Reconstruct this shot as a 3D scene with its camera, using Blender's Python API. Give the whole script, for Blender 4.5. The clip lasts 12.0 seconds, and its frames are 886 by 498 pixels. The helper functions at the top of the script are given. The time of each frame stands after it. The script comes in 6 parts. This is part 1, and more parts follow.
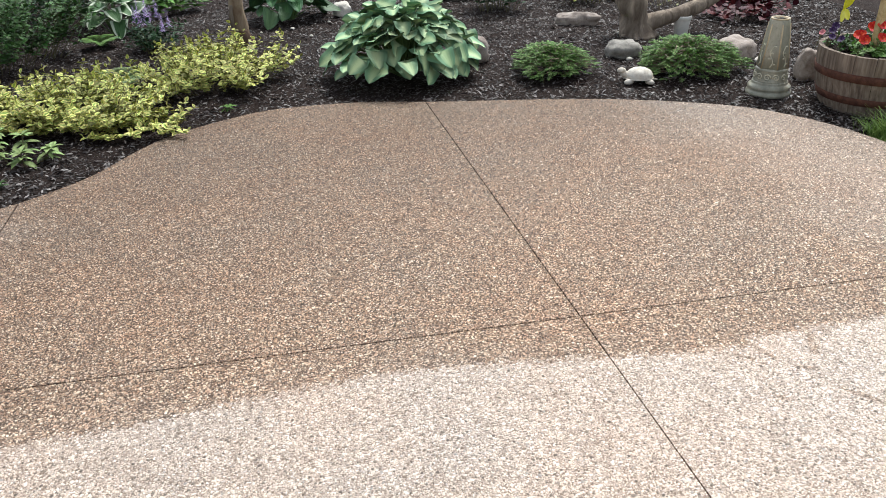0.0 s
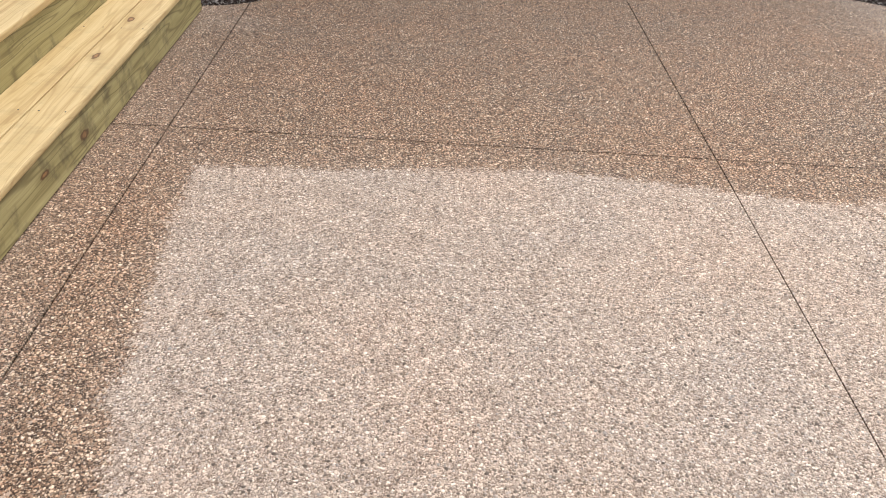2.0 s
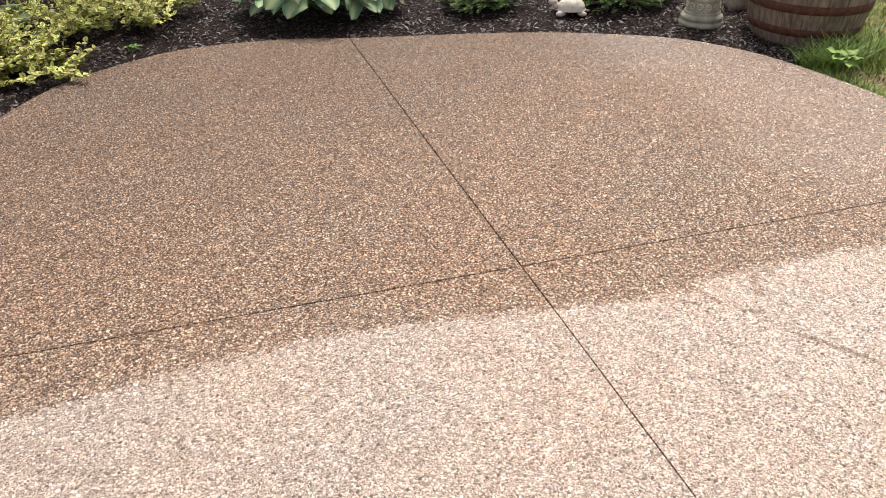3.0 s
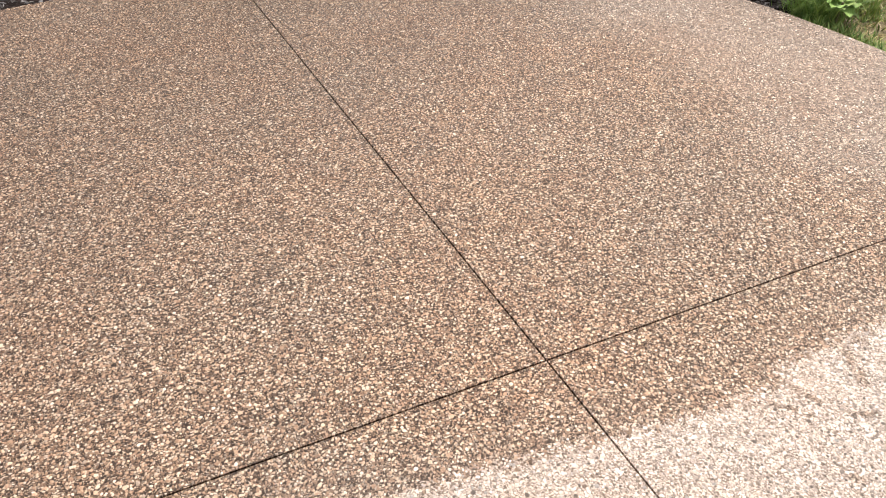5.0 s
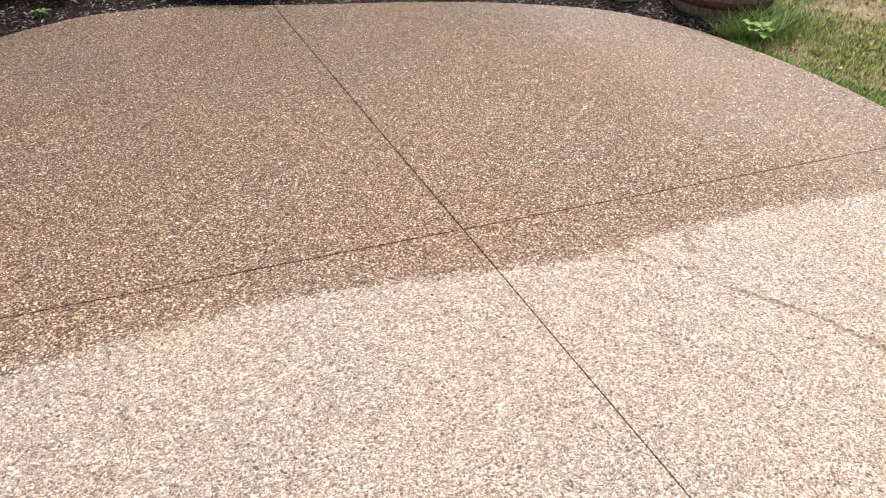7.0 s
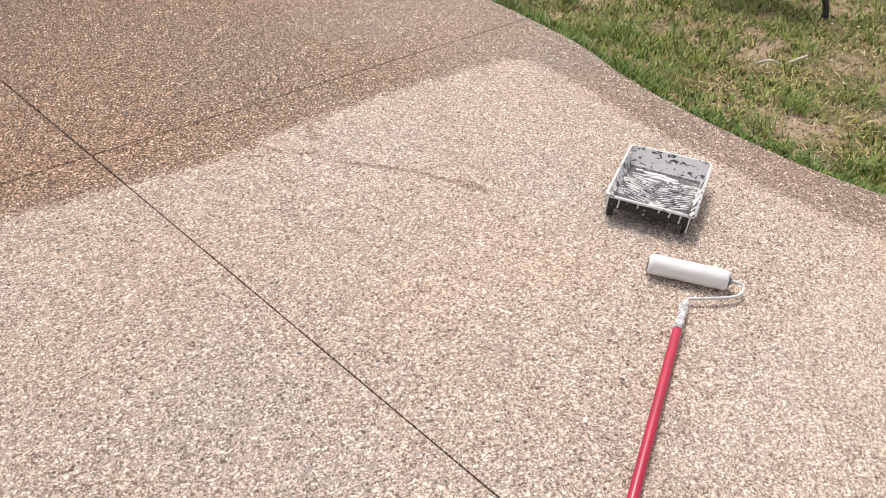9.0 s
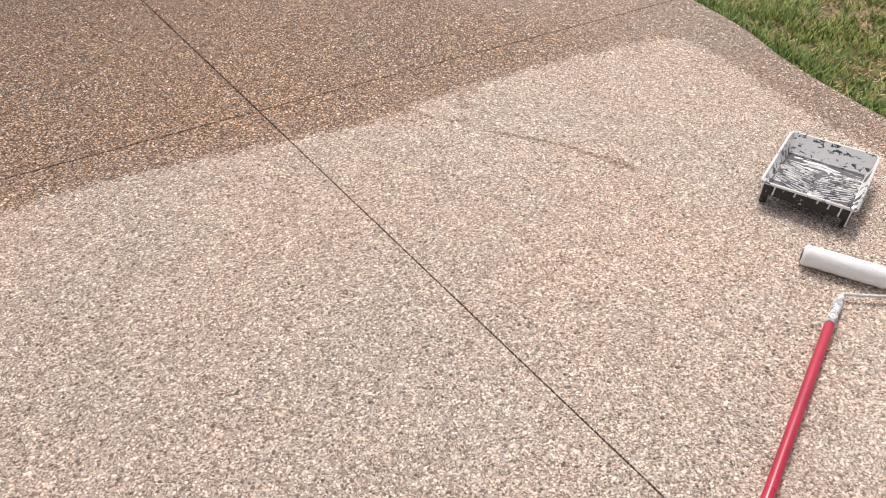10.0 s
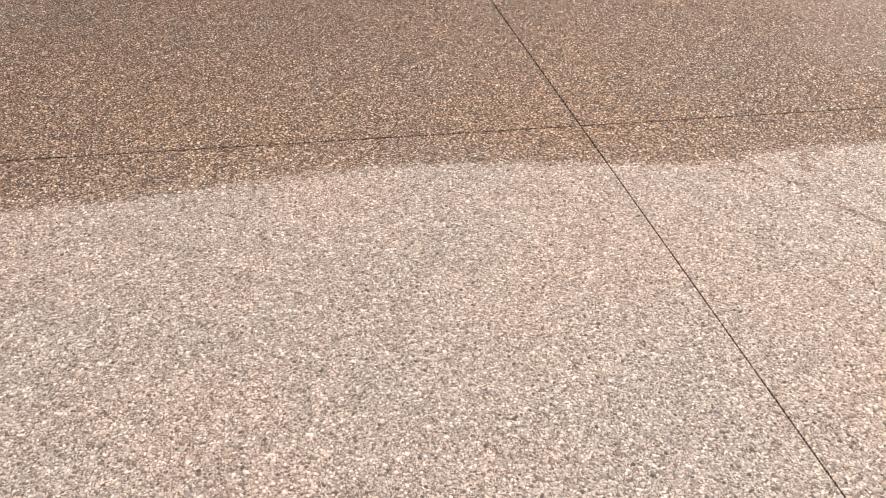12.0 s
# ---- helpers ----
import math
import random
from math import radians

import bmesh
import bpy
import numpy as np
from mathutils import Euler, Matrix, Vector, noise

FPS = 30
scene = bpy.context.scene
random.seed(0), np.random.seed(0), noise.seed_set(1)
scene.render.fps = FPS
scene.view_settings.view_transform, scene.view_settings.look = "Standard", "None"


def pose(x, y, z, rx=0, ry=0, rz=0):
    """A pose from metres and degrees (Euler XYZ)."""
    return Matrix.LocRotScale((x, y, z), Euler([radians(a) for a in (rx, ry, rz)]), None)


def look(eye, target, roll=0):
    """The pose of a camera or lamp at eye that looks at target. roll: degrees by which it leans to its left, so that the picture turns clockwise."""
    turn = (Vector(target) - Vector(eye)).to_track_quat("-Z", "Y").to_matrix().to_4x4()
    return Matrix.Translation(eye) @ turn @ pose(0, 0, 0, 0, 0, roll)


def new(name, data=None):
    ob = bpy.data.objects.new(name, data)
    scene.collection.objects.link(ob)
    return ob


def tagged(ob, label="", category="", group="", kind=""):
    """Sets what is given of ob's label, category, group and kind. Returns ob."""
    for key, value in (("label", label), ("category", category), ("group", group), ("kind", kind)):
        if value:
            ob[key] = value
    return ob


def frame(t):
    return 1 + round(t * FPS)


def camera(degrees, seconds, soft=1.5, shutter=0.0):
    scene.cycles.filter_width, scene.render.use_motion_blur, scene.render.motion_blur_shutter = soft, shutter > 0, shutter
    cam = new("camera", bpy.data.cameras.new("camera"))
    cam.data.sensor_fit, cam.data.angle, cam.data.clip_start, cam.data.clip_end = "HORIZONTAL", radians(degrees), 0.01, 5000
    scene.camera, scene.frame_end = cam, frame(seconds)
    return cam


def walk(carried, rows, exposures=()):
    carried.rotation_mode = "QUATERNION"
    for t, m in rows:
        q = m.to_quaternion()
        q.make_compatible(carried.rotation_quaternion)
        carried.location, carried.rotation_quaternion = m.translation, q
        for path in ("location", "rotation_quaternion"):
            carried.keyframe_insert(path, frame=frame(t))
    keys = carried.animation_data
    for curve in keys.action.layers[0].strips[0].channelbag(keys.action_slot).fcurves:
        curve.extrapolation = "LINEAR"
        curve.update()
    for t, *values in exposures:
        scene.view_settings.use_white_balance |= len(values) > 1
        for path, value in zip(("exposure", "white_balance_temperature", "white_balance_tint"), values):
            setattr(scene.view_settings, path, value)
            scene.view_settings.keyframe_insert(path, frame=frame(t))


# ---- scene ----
cam = camera(59.94, 12.0, soft=0.72)
PATH = [
    (0, (0.250, 0.482, 1.347), (0.628, 2.210, 0.413), -1.43),
    (0.5, (0.193, 0.185, 1.350), (0.578, 1.907, 0.408), -0.79),
    (0.7, (0.177, 0.087, 1.347), (0.562, 1.796, 0.381), -0.24),
    (0.8, (0.157, 0.029, 1.329), (0.537, 1.737, 0.359), 0.34),
    (1, (0.147, -0.079, 1.321), (0.196, 1.622, 0.270), -2.54),
    (1.1, (0.131, -0.119, 1.303), (0.010, 1.521, 0.163), -3.57),
    (1.3, (0.133, -0.176, 1.323), (-0.210, 1.386, 0.123), -3.76),
    (1.5, (0.091, -0.205, 1.305), (-0.304, 1.339, 0.096), -2.58),
    (1.7, (0.072, -0.173, 1.314), (-0.314, 1.365, 0.095), -1.49),
    (1.8, (0.069, -0.137, 1.317), (-0.242, 1.418, 0.098), -0.23),
    (2, (0.086, -0.066, 1.333), (0.119, 1.556, 0.162), 3.09),
    (2.2, (0.126, 0.049, 1.314), (0.392, 1.681, 0.188), 2.40),
    (2.5, (0.221, 0.253, 1.280), (0.676, 1.874, 0.201), 1.93),
    (2.7, (0.258, 0.410, 1.297), (0.746, 2.015, 0.207), 1.10),
    (3, (0.284, 0.636, 1.308), (0.808, 2.238, 0.230), -0.57),
    (3.2, (0.303, 0.796, 1.293), (0.952, 2.366, 0.237), 0.67),
    (4.8, (0.376, 1.546, 1.261), (1.103, 2.911, -0.007), 3.29),
    (5, (0.348, 1.512, 1.266), (1.091, 2.861, -0.010), 2.27),
    (5.5, (0.315, 1.364, 1.261), (1.166, 2.671, 0.009), 3.82),
    (5.8, (0.334, 1.200, 1.265), (1.201, 2.555, 0.076), 3.73),
    (6, (0.349, 1.108, 1.266), (1.116, 2.524, 0.080), 1.64),
    (6.2, (0.329, 1.032, 1.266), (1.018, 2.487, 0.079), 0.52),
    (6.5, (0.269, 0.880, 1.269), (0.942, 2.367, 0.113), 0.00),
    (6.7, (0.208, 0.785, 1.266), (0.889, 2.282, 0.126), 1.49),
    (8.3, (0.317, 0.212, 1.265), (1.145, 1.705, 0.223), 0.88),
    (8.5, (0.348, 0.206, 1.258), (1.370, 1.540, 0.172), 3.16),
    (8.7, (0.371, 0.193, 1.240), (1.526, 1.392, 0.131), 4.25),
    (9, (0.371, 0.195, 1.242), (1.545, 1.292, 0.050), 3.29),
    (9.5, (0.336, 0.193, 1.247), (1.478, 1.281, 0.018), 3.08),
    (9.7, (0.315, 0.191, 1.239), (1.391, 1.343, 0.008), 2.70),
    (10, (0.283, 0.201, 1.244), (1.202, 1.467, -0.002), 1.30),
    (10.5, (0.232, 0.212, 1.251), (0.877, 1.622, -0.013), 0.61),
    (11, (0.218, 0.212, 1.239), (0.681, 1.698, -0.017), 0.76),
    (11.5, (0.219, 0.242, 1.225), (0.620, 1.750, -0.027), 1.39),
    (12, (0.165, 0.387, 1.215), (0.550, 1.903, -0.032), 2.82),
]
EXPOSURES = [(0, 0.24, 6060, 6), (0.5, 0.20, 6080, 6), (1, 0.05, 6400, 9), (1.5, -0.15, 6500, 10), (2, -0.19, 6600, 12), (2.5, -0.14, 6750, 14), (3, 0.1, 6750, 14), (5, 0.27, 6600, 12), (5.5, 0.28, 6550, 11),
             (6.5, 0.20, 6600, 12), (8.5, -0.15, 6700, 14), (9.5, -0.24, 6700, 14), (10.5, -0.3, 6750, 15), (12, -0.25, 6750, 15)]
walk(cam, [(t, look(eye, target, roll)) for t, eye, target, roll in PATH], EXPOSURES)

# world and light: bright overcast sky, a broad soft sun
SUN_EL, SUN_AZ = 58.0, 35.0
world = bpy.data.worlds.new("world")
scene.world = world
world.use_nodes = True
wn = world.node_tree
bg = wn.nodes["Background"]
sky = wn.nodes.new("ShaderNodeTexSky")
sky.sky_type = 'NISHITA'
sky.sun_disc = False
sky.sun_elevation = radians(SUN_EL)
sky.sun_rotation = radians(SUN_AZ)
sky.air_density, sky.dust_density, sky.ozone_density = 1.0, 4.0, 1.0
pale = wn.nodes.new("ShaderNodeHueSaturation")
pale.inputs["Saturation"].default_value = 0.3
wn.links.new(sky.outputs[0], pale.inputs["Color"])
wn.links.new(pale.outputs[0], bg.inputs["Color"])
bg.inputs["Strength"].default_value = 0.20
sun = new("sun", bpy.data.lights.new("sun", 'SUN'))
sun.data.energy, sun.data.angle, sun.data.color = 2.4, radians(12), (1.0, 0.95, 0.88)
az, el = radians(SUN_AZ), radians(SUN_EL)
sun.matrix_world = look((20 * math.sin(az) * math.cos(el), 20 * math.cos(az) * math.cos(el), 20 * math.sin(el)), (0, 0, 0))


# ---- small node helpers ----
def put(nt, socket, value):
    if isinstance(value, bpy.types.NodeSocket):
        nt.links.new(value, socket)
    elif isinstance(value, (tuple, list)) and len(value) == 3 and socket.type == 'RGBA':
        socket.default_value = (*value, 1)
    else:
        socket.default_value = value


def noise_tex(nt, vec, scale, detail=3.0, rough=0.55, dist=0.0):
    n = nt.nodes.new("ShaderNodeTexNoise")
    put(nt, n.inputs["Vector"], vec)
    n.inputs["Scale"].default_value, n.inputs["Detail"].default_value = scale, detail
    n.inputs["Roughness"].default_value, n.inputs["Distortion"].default_value = rough, dist
    return n.outputs["Fac"]


def cells(nt, vec, scale, feature='F1', flat=False, rand=1.0):
    n = nt.nodes.new("ShaderNodeTexVoronoi")
    n.feature = feature
    n.voronoi_dimensions = '2D' if flat else '3D'
    put(nt, n.inputs["Vector"], vec)
    n.inputs["Scale"].default_value = scale
    n.inputs["Randomness"].default_value = rand
    return n


def ramp(nt, fac, stops, mode='LINEAR'):
    n = nt.nodes.new("ShaderNodeValToRGB")
    n.color_ramp.interpolation = mode
    el = n.color_ramp.elements
    while len(el) < len(stops):
        el.new(0.5)
    for e, (p, c) in zip(el, stops):
        e.position = p
        e.color = (*c, 1) if isinstance(c, tuple) else (c, c, c, 1)
    put(nt, n.inputs["Fac"], fac)
    return n.outputs["Color"]


def mixc(nt, fac, a, b, blend='MIX'):
    n = nt.nodes.new("ShaderNodeMix")
    n.data_type, n.blend_type = 'RGBA', blend
    put(nt, n.inputs[0], fac)
    put(nt, n.inputs[6], a)
    put(nt, n.inputs[7], b)
    return n.outputs[2]


def calc(nt, op, a, b=0.0, c=0.0):
    n = nt.nodes.new("ShaderNodeMath")
    n.operation = op
    put(nt, n.inputs[0], a)
    put(nt, n.inputs[1], b)
    put(nt, n.inputs[2], c)
    return n.outputs[0]


def vmul(nt, vec, scale):
    n = nt.nodes.new("ShaderNodeMapping")
    put(nt, n.inputs["Vector"], vec)
    n.inputs["Scale"].default_value = scale
    return n.outputs[0]


def span(nt, v, a, b, lo=0.0, hi=1.0):
    n = nt.nodes.new("ShaderNodeMapRange")
    n.interpolation_type = 'SMOOTHSTEP'
    put(nt, n.inputs["Value"], v)
    for k, w in zip((1, 2, 3, 4), (a, b, lo, hi)):
        n.inputs[k].default_value = w
    return n.outputs[0]


def bump(nt, height, strength=0.3, dist=0.005, normal=None):
    n = nt.nodes.new("ShaderNodeBump")
    n.inputs["Strength"].default_value, n.inputs["Distance"].default_value = strength, dist
    put(nt, n.inputs["Height"], height)
    if normal is not None:
        put(nt, n.inputs["Normal"], normal)
    return n.outputs[0]


def material(name, rough=0.6, metal=0.0, spec=0.5):
    m = bpy.data.materials.new(name)
    m.use_nodes = True
    nt = m.node_tree
    p = nt.nodes["Principled BSDF"]
    p.inputs["Roughness"].default_value = rough
    p.inputs["Metallic"].default_value = metal
    p.inputs["Specular IOR Level"].default_value = spec
    return m, nt, p


def coords(nt, kind="Object"):
    return nt.nodes.new("ShaderNodeTexCoord").outputs[kind]


def shifted(nt):
    """Object coordinates moved by a chance of the object's own, so that alike pieces differ."""
    n = nt.nodes.new("ShaderNodeVectorMath")
    n.operation = 'MULTIPLY_ADD'
    info = nt.nodes.new("ShaderNodeObjectInfo")
    put(nt, n.inputs[0], info.outputs["Random"])
    n.inputs[1].default_value = (37.0, 19.0, 53.0)
    put(nt, n.inputs[2], coords(nt))
    return n.outputs[0]


def chance(nt):
    return nt.nodes.new("ShaderNodeObjectInfo").outputs["Random"]


def island(nt):
    return nt.nodes.new("ShaderNodeNewGeometry").outputs["Random Per Island"]


def simple(name, color, rough=0.6, metal=0.0, vary=0.25, scale=30.0, relief=0.15, dist=0.002):
    """A worn surface: two scales of change in colour and a fine relief."""
    m, nt, p = material(name, rough, metal)
    co = shifted(nt)
    a = noise_tex(nt, co, scale, 4)
    b = noise_tex(nt, co, scale / 7, 2)
    lo = tuple(c * (1 - vary) for c in color)
    hi = tuple(min(1, c * (1 + vary)) for c in color)
    c1 = ramp(nt, a, [(0.3, lo), (0.7, hi)])
    put(nt, p.inputs["Base Color"], mixc(nt, span(nt, b, 0.35, 0.7, 0.0, 0.5), c1, lo))
    put(nt, p.inputs["Roughness"], span(nt, b, 0.3, 0.7, max(0.05, rough - 0.1), min(1, rough + 0.1)))
    if relief:
        put(nt, p.inputs["Normal"], bump(nt, a, relief, dist))
    return m


# ---- materials ----
def seg_mask(nt, x, y, a, b, w):
    """1 on a streak from a to b that is w wide, 0 away from it."""
    dx, dy = b[0] - a[0], b[1] - a[1]
    l2 = dx * dx + dy * dy
    px = calc(nt, 'SUBTRACT', x, a[0])
    py = calc(nt, 'SUBTRACT', y, a[1])
    h = calc(nt, 'ADD', calc(nt, 'MULTIPLY', px, dx / l2), calc(nt, 'MULTIPLY', py, dy / l2))
    h = calc(nt, 'MINIMUM', calc(nt, 'MAXIMUM', h, 0.0), 1.0)
    qx = calc(nt, 'SUBTRACT', px, calc(nt, 'MULTIPLY', h, dx))
    qy = calc(nt, 'SUBTRACT', py, calc(nt, 'MULTIPLY', h, dy))
    d = calc(nt, 'SQRT', calc(nt, 'ADD', calc(nt, 'MULTIPLY', qx, qx), calc(nt, 'MULTIPLY', qy, qy)))
    return span(nt, d, w, w * 0.3)


def aggregate_material(loose=False):
    """Exposed aggregate: small washed stones in a sandy matrix, a bare pale field in the middle and a wet coat of sealer round it.
    loose: for the proud stones, each of one colour of its own."""
    m, nt, p = material("aggregate_stone" if loose else "exposed_aggregate", 0.6, 0.0, 0.15)
    co = coords(nt)
    sep = nt.nodes.new("ShaderNodeSeparateXYZ")
    put(nt, sep.inputs[0], co)
    x, y = sep.outputs[0], sep.outputs[1]
    warp = nt.nodes.new("ShaderNodeTexNoise")
    put(nt, warp.inputs["Vector"], co)
    warp.inputs["Scale"].default_value, warp.inputs["Detail"].default_value = 70, 2
    bent = nt.nodes.new("ShaderNodeVectorMath")
    bent.operation = 'MULTIPLY_ADD'
    put(nt, bent.inputs[0], warp.outputs["Color"])
    bent.inputs[1].default_value = (0.010, 0.010, 0.0)
    put(nt, bent.inputs[2], co)
    v1 = cells(nt, bent.outputs[0], 172, flat=True)
    v2 = cells(nt, bent.outputs[0], 325, flat=True)
    r1 = nt.nodes.new("ShaderNodeSeparateColor")
    put(nt, r1.inputs[0], v1.outputs["Color"])
    r2 = nt.nodes.new("ShaderNodeSeparateColor")
    put(nt, r2.inputs[0], v2.outputs["Color"])
    stones = [(0.0, (0.06, 0.045, 0.037)), (0.16, (0.15, 0.112, 0.09)), (0.30, (0.29, 0.215, 0.165)), (0.43, (0.44, 0.33, 0.255)),
              (0.53, (0.34, 0.31, 0.285)), (0.62, (0.54, 0.39, 0.30)), (0.71, (0.68, 0.56, 0.45)), (0.80, (0.86, 0.77, 0.65)), (0.91, (0.96, 0.91, 0.83))]
    dusty = [(0.0, (0.17, 0.13, 0.105)), (0.09, (0.29, 0.235, 0.195)), (0.22, (0.39, 0.33, 0.285)), (0.38, (0.50, 0.425, 0.365)), (0.55, (0.58, 0.485, 0.41)),
             (0.68, (0.47, 0.43, 0.40)), (0.78, (0.66, 0.57, 0.49)), (0.92, (0.80, 0.73, 0.645))]
    gap = span(nt, v1.outputs["Distance"], 0.42, 0.52)
    grit = calc(nt, 'MAXIMUM', gap, calc(nt, 'GREATER_THAN', r1.outputs[2], 0.74))
    pit = span(nt, v2.outputs["Distance"], 0.38, 0.55)

    def laid(rows, sand, deep):
        """Stones of one palette with finer grit between them."""
        big = ramp(nt, r1.outputs[0], rows, 'CONSTANT')
        small = ramp(nt, r2.outputs[0], rows, 'CONSTANT')
        return mixc(nt, grit, big, mixc(nt, pit, mixc(nt, 0.2, small, sand), deep))

    stone = laid(stones, (0.24, 0.18, 0.14), (0.06, 0.044, 0.034))
    dust = laid(dusty, (0.48, 0.41, 0.355), (0.185, 0.145, 0.115))
    if loose:
        proud = [(0.0, (0.14, 0.105, 0.085)), (0.10, (0.28, 0.21, 0.165)), (0.24, (0.43, 0.32, 0.245)), (0.40, (0.55, 0.42, 0.325)), (0.54, (0.48, 0.435, 0.39)),
                 (0.62, (0.66, 0.51, 0.405)), (0.73, (0.79, 0.68, 0.56)), (0.85, (0.88, 0.81, 0.71)), (0.95, (0.95, 0.92, 0.86))]
        proud_dry = [(0.0, (0.16, 0.135, 0.118)), (0.12, (0.23, 0.197, 0.172)), (0.30, (0.32, 0.275, 0.24)), (0.46, (0.43, 0.365, 0.315)), (0.60, (0.56, 0.47, 0.40)),
                     (0.70, (0.38, 0.355, 0.335)), (0.78, (0.76, 0.665, 0.58)), (0.90, (0.93, 0.87, 0.80))]
        spots = calc(nt, 'MULTIPLY_ADD', noise_tex(nt, co, 420, 2), 0.5, 0.75)
        stone = mixc(nt, 1.0, ramp(nt, island(nt), proud, 'CONSTANT'), spots, 'MULTIPLY')
        dust = mixc(nt, 1.0, ramp(nt, island(nt), proud_dry, 'CONSTANT'), spots, 'MULTIPLY')
        dust = mixc(nt, 1.0, dust, (0.90, 0.89, 0.88), 'MULTIPLY')
    # patches of greyer and redder stone, a metre or so across
    patch = noise_tex(nt, co, 1.3, 3, 0.6)
    fine = noise_tex(nt, co, 9.0, 3, 0.6)
    tint = ramp(nt, patch, [(0.3, (0.94, 0.955, 0.965)), (0.5, (1.0, 0.975, 0.95)), (0.7, (1.04, 0.965, 0.91))])
    mottle = mixc(nt, 1.0, tint, ramp(nt, fine, [(0.25, 0.91), (0.75, 1.07)]), 'MULTIPLY')
    # clusters of paler and darker stones, a few centimetres across
    group = nt.nodes.new("ShaderNodeSeparateColor")
    put(nt, group.inputs[0], cells(nt, bent.outputs[0], 92, flat=True).outputs["Color"])
    grouped = mixc(nt, 1.0, mottle, ramp(nt, group.outputs[0], [(0.0, 0.88), (0.5, 1.0), (1.0, 1.12)]), 'MULTIPLY')
    stone = mixc(nt, 1.0, stone, grouped, 'MULTIPLY')
    dust = mixc(nt, 1.0, dust, mixc(nt, 1.0, mottle, ramp(nt, group.outputs[1], [(0.0, 0.92), (0.5, 1.0), (1.0, 1.07)]), 'MULTIPLY'), 'MULTIPLY')
    # where the sealer has not been rolled yet
    u = calc(nt, 'MULTIPLY_ADD', x, 0.25, 0.25)
    top = ramp(nt, u, [(0.07, 0.51), (0.20, 0.525), (0.25, 0.567), (0.30, 0.60), (0.375, 0.617), (0.455, 0.55), (0.53, 0.467), (0.60, 0.39), (0.632, 0.385),
                       (0.645, 0.45), (0.70, 0.433), (0.775, 0.44), (0.85, 0.383), (0.92, 0.333), (0.945, 0.22), (0.965, 0.0)])
    top = calc(nt, 'MULTIPLY_ADD', top, 0.6, 1.9)
    w = calc(nt, 'MULTIPLY_ADD', y, 0.4, 0.1)
    left = ramp(nt, w, [(0.0, 0.70), (0.35, 0.62), (0.41, 0.54), (0.476, 0.46), (0.53, 0.42), (0.556, 0.30), (0.60, 0.34), (0.70, 0.28), (0.86, 0.19), (1.0, 0.15)])
    left = calc(nt, 'MULTIPLY_ADD', left, 0.5, -0.8)
    right = ramp(nt, w, [(0.0, 0.30), (0.324, 0.24), (0.436, 0.21), (0.58, 0.31), (0.68, 0.38), (0.808, 0.55), (0.916, 0.64), (1.0, 0.66)])
    right = calc(nt, 'MULTIPLY_ADD', right, 0.5, 2.48)
    d = calc(nt, 'MINIMUM', calc(nt, 'SUBTRACT', top, y), calc(nt, 'SUBTRACT', x, left))
    d = calc(nt, 'MINIMUM', d, calc(nt, 'SUBTRACT', right, x))
    ragged = calc(nt, 'MULTIPLY_ADD', noise_tex(nt, co, 26, 3, 0.65), 0.09, -0.045)
    each = calc(nt, 'MULTIPLY_ADD', island(nt) if loose else r1.outputs[1], 0.04, -0.02)
    d = calc(nt, 'ADD', d, calc(nt, 'ADD', ragged, each))
    dry = span(nt, d, -0.010, 0.012)
    # streaks and drips of sealer on the bare field
    wet = None
    for a, b, s in (((1.67, 1.89), (1.76, 1.775), 0.016), ((1.76, 1.775), (1.83, 1.655), 0.013), ((1.83, 1.655), (1.885, 1.50), 0.015),
                    ((1.88, 1.545), (1.90, 1.47), 0.035), ((1.75, 2.14), (1.705, 2.05), 0.02), ((1.535, 2.16), (1.575, 2.06), 0.012),
                    ((1.47, 2.11), (1.53, 2.04), 0.010), ((1.485, 1.895), (1.495, 1.885), 0.02), ((-0.475, 1.455), (-0.46, 1.445), 0.025), ((1.62, 2.0), (1.66, 1.98), 0.012)):
        one = seg_mask(nt, x, y, a, b, s)
        wet = one if wet is None else calc(nt, 'MAXIMUM', wet, one)
    wet = calc(nt, 'MULTIPLY', wet, span(nt, noise_tex(nt, co, 60, 2), 0.30, 0.48))
    dry = calc(nt, 'MULTIPLY', dry, calc(nt, 'MULTIPLY_ADD', wet, -0.75, 1.0))
    sealed = mixc(nt, 1.0, stone, (0.685, 0.605, 0.54) if loose else (0.64, 0.56, 0.495), 'MULTIPLY')
    # the coat thins towards the lawn, along the steps and at its rolled edge
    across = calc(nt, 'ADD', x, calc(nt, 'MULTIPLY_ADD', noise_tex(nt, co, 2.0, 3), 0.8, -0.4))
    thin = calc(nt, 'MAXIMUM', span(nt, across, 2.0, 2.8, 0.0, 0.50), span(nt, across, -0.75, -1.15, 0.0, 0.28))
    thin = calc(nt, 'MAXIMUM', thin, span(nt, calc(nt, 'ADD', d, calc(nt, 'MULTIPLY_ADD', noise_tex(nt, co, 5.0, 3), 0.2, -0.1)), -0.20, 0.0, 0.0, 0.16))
    # uneven sheen painted into the coat: brighter at the near right, darker rear left
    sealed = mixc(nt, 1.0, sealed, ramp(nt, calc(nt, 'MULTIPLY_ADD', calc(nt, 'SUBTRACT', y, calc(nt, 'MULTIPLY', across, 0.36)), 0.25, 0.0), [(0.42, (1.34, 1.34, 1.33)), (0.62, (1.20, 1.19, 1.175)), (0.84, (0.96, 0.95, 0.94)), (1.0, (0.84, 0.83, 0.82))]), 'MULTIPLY')
